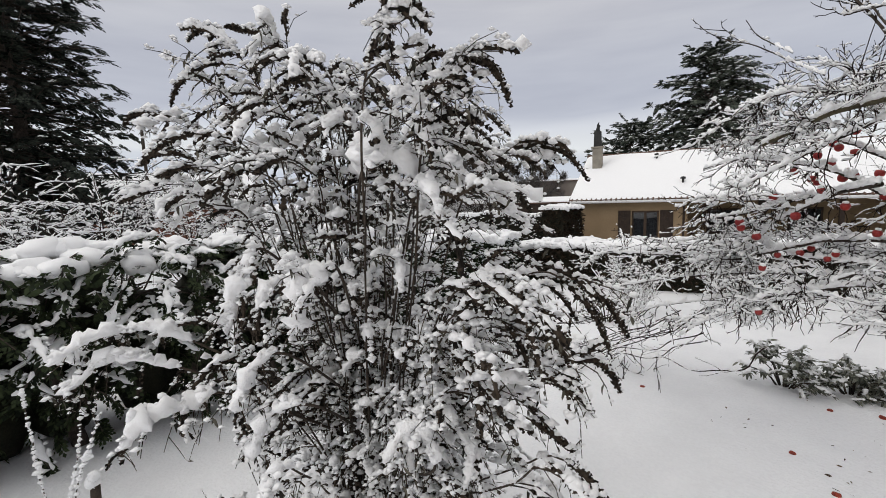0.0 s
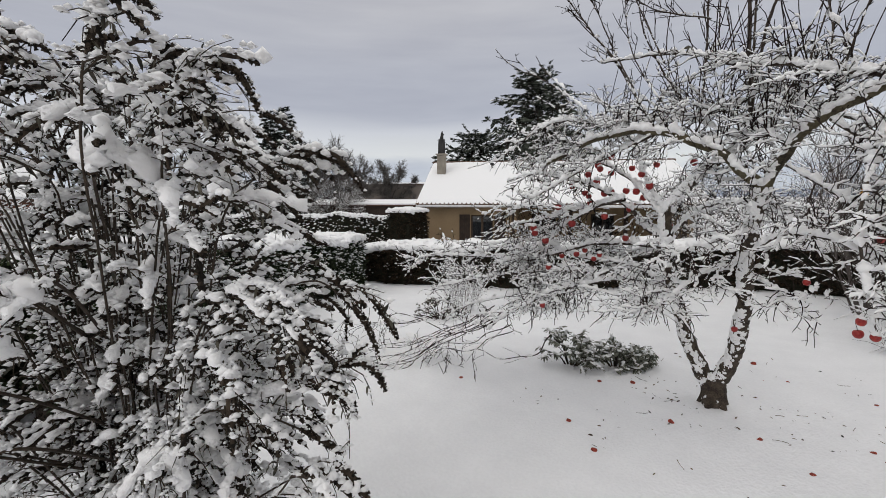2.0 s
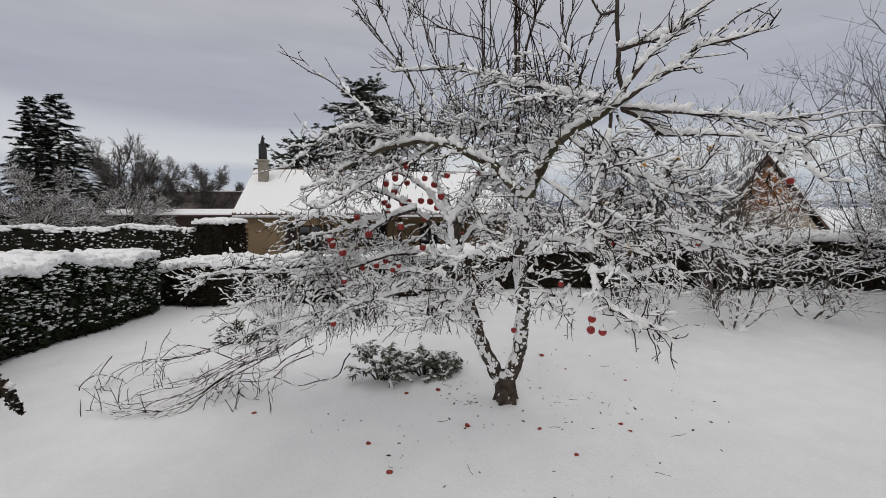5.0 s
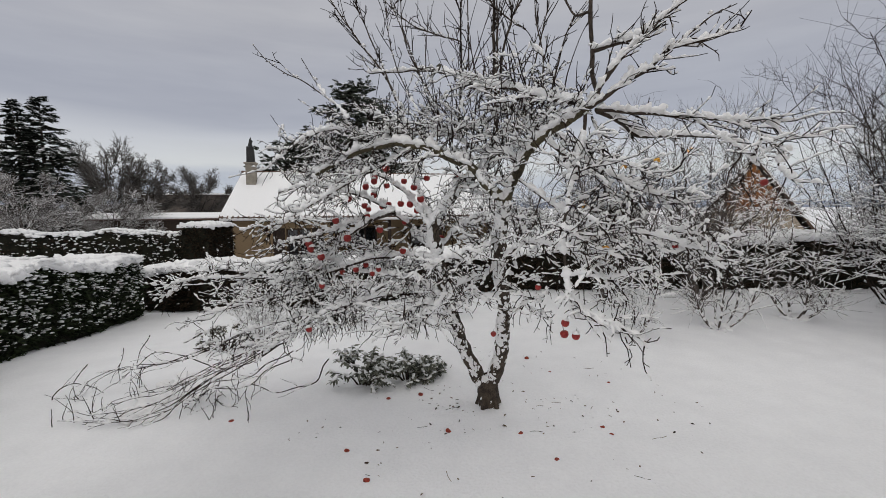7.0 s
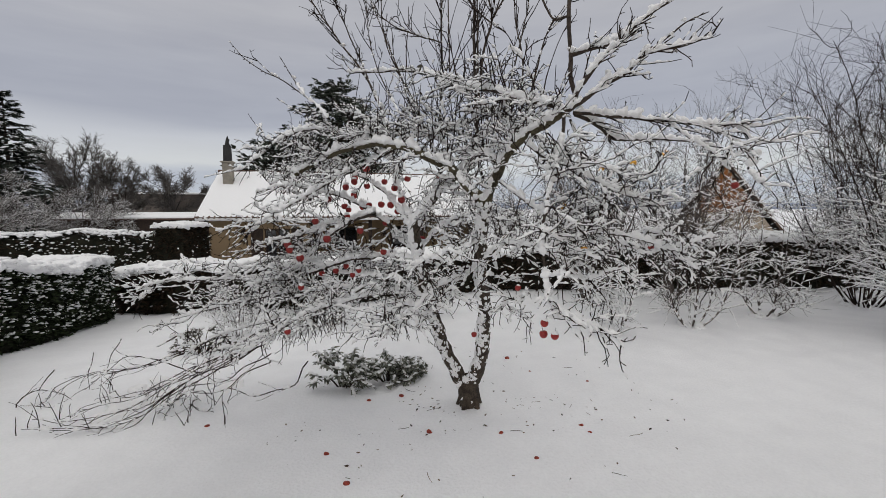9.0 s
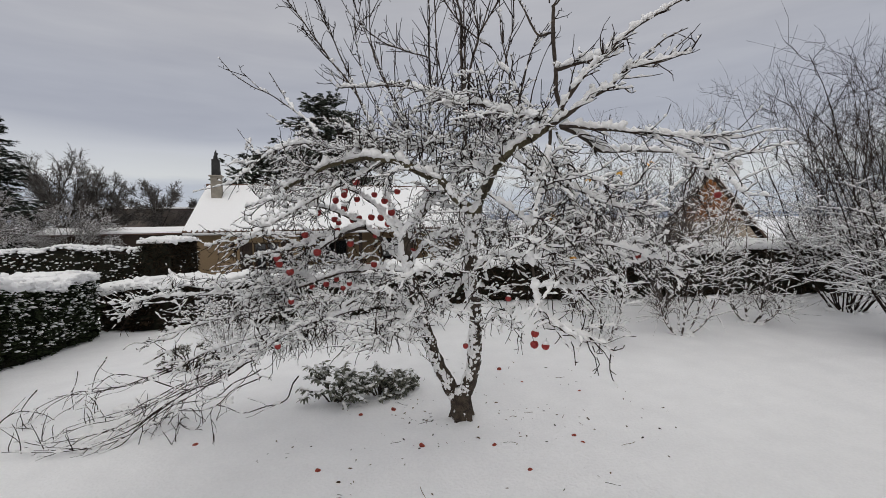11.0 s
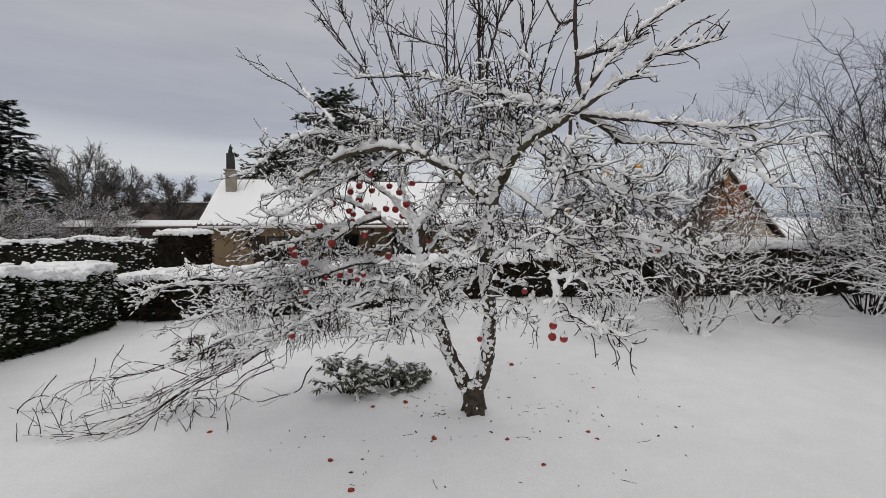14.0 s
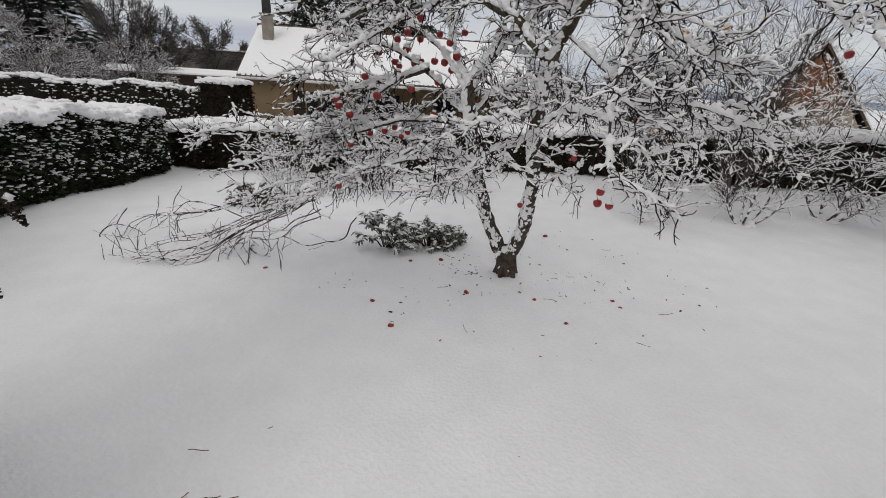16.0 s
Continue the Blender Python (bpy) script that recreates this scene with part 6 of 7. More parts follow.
# ---- the overgrown yew beyond it ----
def yew_shrub():
    rng = np.random.default_rng(31)
    root = thing("yew_shrub", (-6.9, 1.4, -0.05), "overgrown dark yew with drooping boughs under heavy snow", "shrub")
    o = np.array(root.location)
    for k in range(6):
        x, y = -6.2 + rng.normal(0, 0.12), -0.9 + k * 0.9
        p = shoot((x, y, -0.1), (rng.normal(0, 0.12), rng.normal(0, 0.15), 1), 1.7, rng, 9, 0.1, 0.10)
        bag = Bag()
        tube(bag, p - o, np.linspace(0.07, 0.03, 9), 8)
        part("stem", bag, BARK, root)
    shapes = [spray_shape(rng, 5, 0.17, 0.5) for _ in range(3)]
    # dark lumps behind the boughs, coloured as the shade within
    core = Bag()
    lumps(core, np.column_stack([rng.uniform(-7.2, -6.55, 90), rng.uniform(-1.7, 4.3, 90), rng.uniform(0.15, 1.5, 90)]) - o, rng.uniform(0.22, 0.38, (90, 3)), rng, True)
    part("shaded_inside", core, SHADE_CORE, root)
    green, sn, tw = Bag(), Bag(), Bag()
    gp, gd, gs = [], [], []
    for k in range(330):
        y = rng.uniform(-1.9, 4.4)
        z = rng.uniform(0.06, 1.0) ** 0.8 * 1.85
        start = np.array((-6.35 + rng.normal(0, 0.12), y, z))
        w = np.array((rng.uniform(0.3, 1.0), rng.normal(0, 0.5), rng.uniform(0.0, 0.55)))
        q = shoot(start, w, rng.uniform(0.45, 1.0) * (1.0 if z > 0.8 else 0.6), rng, 9, -1.1, 0.08)
        tube(tw, q - o, np.linspace(0.012, 0.004, 9), 3)
        for u in np.linspace(0.25, 1.0, 7):
            c, d = along(q, u)
            for s in (-1, 1):
                gp.append(c - o)
                gd.append(unit(d + s * np.array((-d[1], d[0], 0)) * rng.uniform(0.3, 1.0) + np.array((0, 0, rng.uniform(-0.7, 0.1)))))
                gs.append(rng.uniform(0.10, 0.20))
        if rng.uniform() < 0.25 + 0.45 * (z > 1.0):
            snow_on(sn, q[3:] - o, np.full(6, 0.01), rng, 0.05, 0.7, 7, 0.04, 1.1)
            grains(sn, [(q[3:] - o + np.array((0, s * 0.05, -0.02)), 0.01) for s in (-1, 1)], rng, 0.026, 0.5, True, 0.4, 1.2)
    # deep snow over the crown
    m = 380
    x = rng.uniform(-7.4, -5.75, m)
    y = rng.uniform(-1.8, 4.4, m)
    w = np.array([noise.noise(Vector((a * 1.6, b * 1.6, 4))) for a, b in zip(x, y)])
    s = w > -0.12
    z = 1.80 - 0.30 * (x + 6.6) ** 2 + 0.14 * w + rng.uniform(-0.04, 0.03, m)
    f = rng.uniform(0.5, 1.3, (m, 1))
    lumps(sn, (np.column_stack([x, y, z]) - o)[s], (f * np.column_stack([rng.uniform(0.11, 0.17, m), rng.uniform(0.11, 0.17, m), rng.uniform(0.07, 0.10, m)]))[s], rng, True)
    for _ in range(420):
        a = rng.uniform(0, 6.28)
        c = np.array((rng.uniform(-7.3, -5.7), rng.uniform(-1.8, 4.4), 0))
        c[2] = 1.80 - 0.30 * (c[0] + 6.6) ** 2
        gp.append(c - o)
        gd.append((np.cos(a), np.sin(a), rng.uniform(0.2, 0.9)))
        gs.append(rng.uniform(0.14, 0.26))
    for k in range(3):
        i = np.arange(k, len(gp), 3)
        scatter(green, shapes[k], np.array(gp)[i], np.repeat(np.array(gs)[i][:, None], 3, 1), turns_along(np.array(gd)[i], rng, 0.35))
    part("bough_frame", tw, BARK, root, kind="stuff")
    part("needle_foliage", green, YEW, root, kind="stuff")
    part("snow_cover", sn, SNOW, root, kind="stuff")


yew_shrub()


def garden_stake():
    """A short weathered stump of a stake with a cap of snow, and dry stalks beside it."""
    rng = np.random.default_rng(33)
    x, y = -4.86, 0.80
    root = thing("garden_stake", (x, y, 0.0), "short brown wooden stake with a snow cap", "stake")
    bag = Bag()
    tube(bag, [(0, 0, -0.1), (0.01, 0, 0.1), (0.0, 0.01, 0.30), (0.0, 0.01, 0.305)], [0.035, 0.034, 0.030, 0.005], 9)
    part("post", bag, STEM, root)
    bag = Bag()
    lumps(bag, np.array([(0, 0, 0.33), (0.02, 0.01, 0.37), (-0.015, 0, 0.30)]), np.array([(0.055, 0.05, 0.045), (0.04, 0.04, 0.035), (0.045, 0.045, 0.04)]), rng, True)
    part("snow_cap", bag, SNOW, root)
    for k in range(3):
        w = thing("dry_stalk", (x - 0.1 - 0.07 * k, y - 0.12 - 0.05 * k, 0.0), "thin dry stalk beaded with snow", "stalk", "stalks by the yew")
        p = shoot((0, 0, -0.03), (rng.normal(0, 0.1), rng.normal(0, 0.1), 1), rng.uniform(0.7, 1.1), rng, 9, 0.0, 0.08)
        bag = Bag()
        tube(bag, p, np.linspace(0.006, 0.003, 9), 5)
        part("stalk", bag, STEM, w)
        bag = Bag()
        grains(bag, [(p, 0.003)], rng, 0.013, 0.8, False, 0.1, 3.0)
        part("snow", bag, SNOW, w, kind="stuff")


garden_stake()


def lone_stalk():
    """A thin bent stalk that stands out of the snow at the lawn's edge."""
    rng = np.random.default_rng(35)
    x, y = 4.15, 4.55
    w = thing("dry_stalk", (x, y, 0.0), "thin dark stalk leaning out of the snow", "stalk", "stalks by the yew")
    p = curve([(0, 0, -0.03), (-0.06, 0.05, 0.12), (-0.16, 0.12, 0.24), (-0.22, 0.2, 0.38)], 12)
    bag = Bag()
    tube(bag, p, np.linspace(0.004, 0.002, 12), 5)
    part("stalk", bag, TWIG, w)
    bag = Bag()
    snow_pads(bag, p, np.full(12, 0.003), rng, 0.021, 0.45, 6, 0.01, 0.5)
    part("snow", bag, SNOW, w, kind="stuff")


lone_stalk()


# ---- bare shrubs ----
def bare_shrub(name, at, stems, height, spread, label, seed, bark=TWIG, sub=8, subsub=5, snow_thick=0.018, cover=0.6, droop=0.0, r0=0.02, foot=0.12, snow_foot=True, group="", arch=0.0, sub_len=0.45, fine=0.0026, snow_fine=True, cling=0.95, wander=0.14, bowl=0.0, bare=99.0):
    """A multi-stemmed leafless shrub: stems fan out from one foot, each with twigs, all lined with snow."""
    rng = np.random.default_rng(seed)
    z0 = float(ground_z(*at))
    root = thing(name, (*at, z0 - 0.02), label, "shrub", group)
    tw, sn = Bag(), Bag()
    for k in range(stems):
        az = k * 2.39996 + rng.uniform(-0.4, 0.4)
        out = np.array((np.cos(az), np.sin(az), 0))
        rr = spread * rng.uniform(0.35, 1.0)
        h = height * rng.uniform(0.7, 1.05)
        f = out * foot * rng.uniform(0.2, 1)
        p = curve([f + (0, 0, -0.06), f + out * rr * (0.32 + 0.22 * bowl) + (0, 0, h * (0.22 - 0.08 * bowl)), f + out * rr * (0.62 + 0.26 * bowl) + (0, 0, h * (0.58 - 0.10 * bowl)), f + out * rr * (1.0 + arch) + (0, 0, h * (1 - arch))], 14)
        p += np.array([noise.noise_vector(Vector(q) * 1.5 + Vector((seed, k, 0))) for q in p]) * 0.05 * height / 3
        p[0, 2] = -0.06
        r = np.linspace(r0 * rng.uniform(0.7, 1.1), r0 * 0.22, 14)
        b = Bag()
        tube(b, p, r, 6)
        part("stem", b, bark, root)
        low = p[:, 2] < bare
        snow_pads(sn, p[low], r[low], rng, snow_thick * 1.6, cover, 7, 0.05, 0.5 if cling > 1.2 else 0.25)
        for _ in range(sub):
            c, d = along(p, rng.uniform(0.22, 1.0))
            w = outward(d, rng, 0.8) + np.array((0, 0, 0.35 - droop))
            q = shoot(c, w, height * sub_len * rng.uniform(0.35, 0.9), rng, 8, 0.35 - droop * 1.5, wander)
            q[:, 2] = np.maximum(q[:, 2], 0.03)
            tube(tw, q, np.linspace(r0 * 0.32, fine, 8), 3)
            if q[:, 2].mean() < bare * rng.uniform(0.8, 1.2):
                snow_pads(sn, q, np.full(8, r0 * 0.2), rng, snow_thick * 1.1, cover - 0.06, 5, 0.045, 0.25)
            for _ in range(subsub):
                c2, d2 = along(q, rng.uniform(0.15, 1.0))
                t = shoot(c2, outward(d2, rng, 0.75) + np.array((0, 0, 0.15 - droop)), height * rng.uniform(0.05, 0.17), rng, 5, 0.2 - droop, 0.16)
                t[:, 2] = np.maximum(t[:, 2], 0.02)
                tube(tw, t[::2], np.linspace(fine * 1.15, fine * 0.6, 3), 3)
                if snow_fine:
                    if t[2, 2] < bare and rng.uniform() < 0.7:
                        snow_pads(sn, t, np.full(5, 0.002), rng, snow_thick * 0.85, cover - 0.04, 4, 0.05, 0.25)
    if snow_foot:
        m = 14
        a = rng.uniform(0, 6.28, m)
        lumps(sn, np.column_stack([np.cos(a) * foot * 1.4, np.sin(a) * foot * 1.4, rng.uniform(0.0, 0.05, m)]), rng.uniform(0.05, 0.12, (m, 3)) * np.array((1, 1, 0.6)), rng, True)
    part("twig_tangle", tw, bark, root, kind="stuff")
    part("snow", sn, SNOW, root, kind="stuff")
    return root


bare_shrub("bare_shrub", (2.9, 8.95), 7, 2.1, 0.62, "small vase-shaped shrub with snow along its branches", 41, SHRUB, 9, 7, 0.030, 0.68, 0.15, 0.020, cling=1.5, wander=0.22, sub_len=0.34, bowl=1.0)
bare_shrub("bare_shrub", (4.64, 9.35), 7, 2.9, 0.80, "vase-shaped shrub with many upright snowy twigs", 42, SHRUB, 14, 8, 0.021, 0.58, 0.0, 0.026, cling=1.5, wander=0.24, sub_len=0.34, bowl=1.0)
bare_shrub("bare_shrub", (6.6, 10.1), 6, 2.7, 1.0, "spreading snowy shrub with thick forked stems", 43, SHRUB, 13, 8, 0.022, 0.58, 0.1, 0.028, cling=1.6, wander=0.24, sub_len=0.34, bowl=1.0)
bare_shrub("bare_shrub", (3.3, 11.3), 14, 3.6, 1.2, "tall thicket of fine upright frosted twigs", 44, PALE_TWIG, 14, 8, 0.016, 0.50, -0.05, 0.024, snow_fine=False)
bare_shrub("bare_shrub", (5.6, 11.7), 14, 4.1, 1.3, "tall thicket of fine upright frosted twigs", 45, PALE_TWIG, 14, 8, 0.016, 0.50, -0.05, 0.024, snow_fine=False)
bare_shrub("tall_shrub", (8.4, 8.2), 30, 5.15, 2.3, "large bare shrub with long dark branches, snowy low down", 46, TWIG, 26, 6, 0.026, 0.54, 0.0, 0.019, 0.3, sub_len=0.24, wander=0.22, bare=2.7)
bare_shrub("tall_shrub", (9.6, 11.0), 20, 5.4, 2.3, "large bare shrub with long dark branches, snowy low down", 47, TWIG, 19, 7, 0.028, 0.54, 0.0, 0.020, 0.25, sub_len=0.24, wander=0.2, bare=3.0)
for k, (x, y, h) in enumerate(((0.9, 14.9, 3.0), (8.2, 14.8, 3.1), (11.6, 13.0, 4.4), (4.4, 15.0, 3.4), (6.2, 14.3, 2.9), (2.6, 14.2, 3.2))):
    bare_shrub("thicket_shrub", (x, y), 14, h, 1.5, "frosted twiggy shrub behind the back hedge", 100 + k, SHRUB, 16, 6, 0.020, 0.42, 0.0, 0.024, 0.4, wander=0.2)
bare_shrub("spirea_shrub", (-4.3, 9.6), 26, 1.15, 0.8, "rounded fine-twigged shrub whitened by snow", 48, PALE_TWIG, 7, 4, 0.020, 0.74, 0.1, 0.008)
bare_shrub("spirea_shrub", (-2.6, 10.2), 26, 1.25, 0.9, "rounded fine-twigged shrub whitened by snow", 49, PALE_TWIG, 7, 4, 0.020, 0.74, 0.1, 0.008)
bare_shrub("spirea_shrub", (-0.6, 10.4), 22, 1.1, 0.8, "rounded fine-twigged shrub whitened by snow", 50, PALE_TWIG, 7, 4, 0.020, 0.74, 0.1, 0.008)


def arching_shrub():
    """Long thin shoots that lean over from a clump and come to lie on the snow."""
    rng = np.random.default_rng(51)
    bx, by = -3.19, 6.09
    root = thing("arching_shrub", (bx, by, float(ground_z(bx, by)) - 0.02), "low shrub with long bare shoots bent down to the snow", "shrub")
    o = np.array(root.location)
    tw, sn = Bag(), Bag()
    long_shoots = [
        [(-2.25, 5.93, 0.74), (-2.69, 5.89, 0.49), (-3.11, 5.81, 0.29), (-3.41, 5.53, 0.10), (-3.71, 5.41, 0.03), (-4.50, 5.44, 0.01)],
        [(-2.22, 6.05, 0.84), (-2.58, 5.94, 0.54), (-3.04, 5.93, 0.41), (-3.38, 5.83, 0.25), (-3.69, 5.63, 0.11), (-4.21, 5.52, 0.04), (-4.68, 5.61, 0.01)],
        [(-2.55, 6.18, 0.73), (-2.93, 6.09, 0.48), (-3.25, 5.95, 0.35), (-3.56, 5.82, 0.19), (-4.11, 5.76, 0.07), (-4.31, 5.63, 0.03)],
        [(-2.79, 6.10, 0.58), (-3.17, 6.04, 0.43), (-3.40, 5.97, 0.32), (-3.78, 5.94, 0.13), (-4.12, 6.03, 0.08), (-4.24, 6.10, 0.08)],
    ]
    bent_shoots = [
        [(-3.38, 6.96, 0.49), (-3.71, 6.47, 0.38), (-4.13, 6.25, 0.32), (-4.53, 6.31, 0.26), (-4.93, 6.36, 0.10), (-5.01, 6.32, -0.03)],
        [(-3.12, 6.76, 0.55), (-3.58, 6.62, 0.41), (-4.10, 6.51, 0.26), (-4.57, 6.54, 0.21), (-4.91, 6.42, 0.15)],
        [(-2.13, 5.78, 0.59), (-2.47, 5.83, 0.41), (-2.62, 5.72, 0.29), (-3.04, 5.69, 0.24), (-3.22, 5.71, 0.09), (-3.18, 5.50, 0.01)],
        [(-3.06, 5.89, 0.29), (-3.00, 5.69, 0.24), (-2.98, 5.65, -0.01)],
        [(-1.58, 5.35, 0.75), (-1.74, 5.38, 0.50), (-1.99, 5.41, 0.40), (-2.19, 5.48, 0.34), (-2.53, 5.61, 0.35), (-2.57, 5.56, 0.15), (-2.52, 5.45, -0.00)],
        [(-3.22, 5.78, 0.27), (-3.39, 5.65, 0.13), (-3.45, 5.47, 0.04), (-3.59, 5.33, 0.01)],
    ]
    short_shoots = [
        [(-5.20, 5.96, -0.02), (-5.17, 6.05, 0.07), (-5.02, 6.11, 0.12), (-4.83, 6.16, 0.06), (-4.72, 6.16, -0.01)],
        [(-5.21, 6.49, 0.23), (-5.15, 6.22, 0.10), (-4.89, 5.94, -0.03)],
        [(-4.93, 7.29, 0.39), (-4.84, 6.94, 0.22), (-4.83, 6.81, 0.03)],
        [(-5.03, 6.90, 0.32), (-4.87, 6.63, 0.14), (-4.83, 6.55, -0.06)],
        [(-3.14, 5.98, 0.18), (-2.98, 5.94, 0.19), (-2.91, 5.92, 0.11), (-2.83, 5.92, 0.04)],
        [(-3.13, 6.05, 0.08), (-3.08, 5.86, 0.09), (-2.94, 5.78, 0.02), (-2.78, 5.75, 0.02)],
        [(-3.04, 5.93, 0.41), (-3.61, 6.11, 0.48), (-4.11, 6.34, 0.47), (-4.41, 6.30, 0.27), (-4.65, 6.27, 0.06)],
        [(-2.64, 6.21, 0.58), (-3.09, 6.00, 0.34), (-3.44, 5.73, 0.13), (-3.90, 5.58, 0.04), (-3.99, 5.46, 0.03)],
    ]
    made = []
    for k, pts in enumerate(long_shoots + bent_shoots + short_shoots):
        for rep in range(2 if k < 7 and k % 2 == 0 else 1):
            p = curve(np.array(pts) + (np.array((rng.normal(0, 0.10), rng.normal(0, 0.12), 0.02)) if rep else 0), 24)
            p[1:-1] += np.array([noise.noise_vector(Vector(q) * 3.5 + Vector((k * 3.7, rep, 0))) for q in p[1:-1]]) * 0.035
            made.append(p)
    # crooked bits about the foot
    for k in range(12):
        b = np.array((bx + rng.normal(0, 0.22), by + rng.normal(0, 0.16), 0.0))
        b[2] = float(ground_z(b[0], b[1])) - 0.03
        made.append(shoot(b, (rng.normal(0, 0.6), rng.normal(0, 0.5), 1.0), rng.uniform(0.2, 0.55), rng, 14, -0.8, 0.22))
    # seedlings and stalks that stand up through the snow
    for k in range(26):
        b = np.array((rng.uniform(-4.7, -2.9), rng.uniform(5.2, 6.6), 0.0))
        b[2] = float(ground_z(b[0], b[1])) - 0.02
        made.append(shoot(b, (rng.normal(0, 0.35), rng.normal(0, 0.35), 1.0), rng.uniform(0.10, 0.34), rng, 8, -0.3, 0.12))
    for p in made:
        p[:, 2] = np.maximum(p[:, 2], ground_z(p[:, 0], p[:, 1]) - 0.03)
        bag = Bag()
        ln = np.linalg.norm(np.diff(p, axis=0), axis=1).sum()
        tube(bag, p - o, np.linspace(0.0072 if ln > 0.6 else 0.005, 0.0028, len(p)), 5)
        part("shoot", bag, TWIG, root)
        snow_pads(sn, p - o, np.full(len(p), 0.005), rng, 0.026, 0.16, 6, 0.019, 0.1)
        for _ in range(int(ln * 4.5)):
            c, d = along(p, rng.uniform(0.12, 1.0))
            t = shoot(c, outward(d, rng, 0.7) + d * 0.5, rng.uniform(0.06, 0.34), rng, 6, -0.2, 0.14)
            t[:, 2] = np.maximum(t[:, 2], ground_z(t[:, 0], t[:, 1]) + 0.005)
            tube(tw, t - o, np.linspace(0.0036, 0.0018, 6), 3)
            snow_pads(sn, t - o, np.full(6, 0.002), rng, 0.016, 0.18, 5, 0.019, 0.1)
    # heaped snow caught among the shoots
    m = 110
    x, y = rng.uniform(-4.2, bx + 0.3, m), by + 0.05 + rng.normal(0, 0.30, m)
    lumps(sn, np.column_stack([x, y, ground_z(x, y) - 0.01]) - o, np.column_stack([rng.uniform(0.05, 0.16, m), rng.uniform(0.05, 0.13, m), rng.uniform(0.02, 0.06, m)]), rng, True)
    part("twig_tangle", tw, TWIG, root, kind="stuff")
    part("snow", sn, SNOW, root, kind="stuff")


arching_shrub()

rounded_shrub("rhododendron", (-1.50, 6.55), (0.46, 0.36, 0.46), "low evergreen shrub with drooping grey-green leaves", RHODO, 61, 14, 0.085, 900)
rounded_shrub("rhododendron", (-0.95, 6.72), (0.40, 0.30, 0.36), "low evergreen shrub with drooping grey-green leaves", RHODO, 62, 13, 0.085, 760)
rounded_shrub("rhododendron", (-0.66, 6.80), (0.28, 0.24, 0.24), "small low evergreen shrub dusted with snow", RHODO, 65, 12, 0.08, 480)
rounded_shrub("dome_shrub", (-4.3, 8.3), (0.55, 0.5, 0.42), "low dome-shaped shrub dusted with snow", DRY_LEAF, 63, 12, 0.06, 700)


# ---- conifers ----
def conifer(name, at, base, height, spread, label, seed, needles, tiers, snow=0.5, droop=0.25, shape=0.75, spray=0.9, blunt=0.0, sprigs=9, loose=0.0):
    """A trunk with whorls of drooping boughs, each a fan of needle sprays with snow lying on it."""
    rng = np.random.default_rng(seed)
    root = thing(name, (*at, base), label, "tree")
    bag = Bag()
    p = shoot((0, 0, -0.3), (0, 0, 1), height * 0.98, rng, 12, 0.2, 0.015)
    tube(bag, p, np.linspace(height * 0.022, 0.03, 12), 8)
    part("trunk", bag, BARK, root)
    shapes = [spray_shape(rng, 5, 0.2, 0.35) for _ in range(3)]
    pts, dirs, sizes = [], [], []
    sp, ss = [], []
    limbs = Bag()
    for k in range(tiers):
        f = (k + rng.uniform(0, 1)) / tiers
        z = height * (0.06 + 0.93 * f)
        reach = spread * ((1 - f) ** shape * (1 - blunt) + blunt * math.sqrt(max(0, 1 - f * f))) * rng.uniform(0.7, 1.12) + 0.12
        a = rng.uniform(0, 6.28)
        d = np.array((math.cos(a), math.sin(a), 0.25 * f + 0.05 + rng.normal(0, 1) * loose))
        q = shoot((0, 0, z), d, reach, rng, 7, -droop * (1.4 - f), 0.06)
        tube(limbs, q, np.linspace(0.035 * height / 12, 0.01, 7), 4)
        for u in np.linspace(0.22, 1.0, sprigs):
            c, dd = along(q, u)
            for s in (-1, 1, 0):
                w = unit(dd + s * np.array((-dd[1], dd[0], 0)) * rng.uniform(0.5, 1.2) + np.array((0, 0, rng.uniform(-0.5, 0.25))))
                pts.append(c + rng.normal(0, 0.04, 3))
                dirs.append(w)
                sizes.append(spray * rng.uniform(0.55, 1.15) * (0.45 + 0.55 * (1 - f)))
                if rng.uniform() < snow:
                    sp.append(c + w * sizes[-1] * 0.45 + np.array((0, 0, 0.05)))
                    ss.append(np.array((0.30, 0.18, 0.06)) * sizes[-1] * rng.uniform(0.5, 1.3))
    green, sn = Bag(), Bag()
    for k in range(3):
        i = np.arange(k, len(pts), 3)
        scatter(green, shapes[k], np.array(pts)[i], np.repeat(np.array(sizes)[i][:, None], 3, 1), turns_along(np.array(dirs)[i], rng, 0.3))
    lumps(sn, np.array(sp), np.array(ss), rng, speck=True)
    part("bough_frame", limbs, BARK, root, kind="stuff")
    part("crown", green, needles, root, kind="stuff")
    part("snow", sn, SNOW, root, kind="stuff")
    return root


conifer("cedar", (-8.9, 38.2), -1.0, 13.6, 5.6, "broad grey-green cedar dusted with snow behind the house", 71, CEDAR, 430, 0.22, 0.7, 0.5, 1.15, 0.9, 6, 0.4)
conifer("cedar", (-14.4, 37.6), -1.0, 9.0, 4.2, "smaller grey-green cedar beside the tall one", 72, CEDAR, 230, 0.2, 0.6, 0.5, 1.1, 0.85, 6, 0.4)
conifer("spruce", (-41.7, 43.0), -1.0, 14.6, 4.4, "slender dark spruce with little snow", 73, SPRUCE, 190, 0.18, 0.5, 0.7, 1.15, 0.0, 5)
conifer("spruce", (-46.8, 37.7), -1.0, 13.6, 3.7, "slender dark spruce with little snow", 74, SPRUCE, 190, 0.18, 0.5, 0.7, 1.15, 0.0, 5)
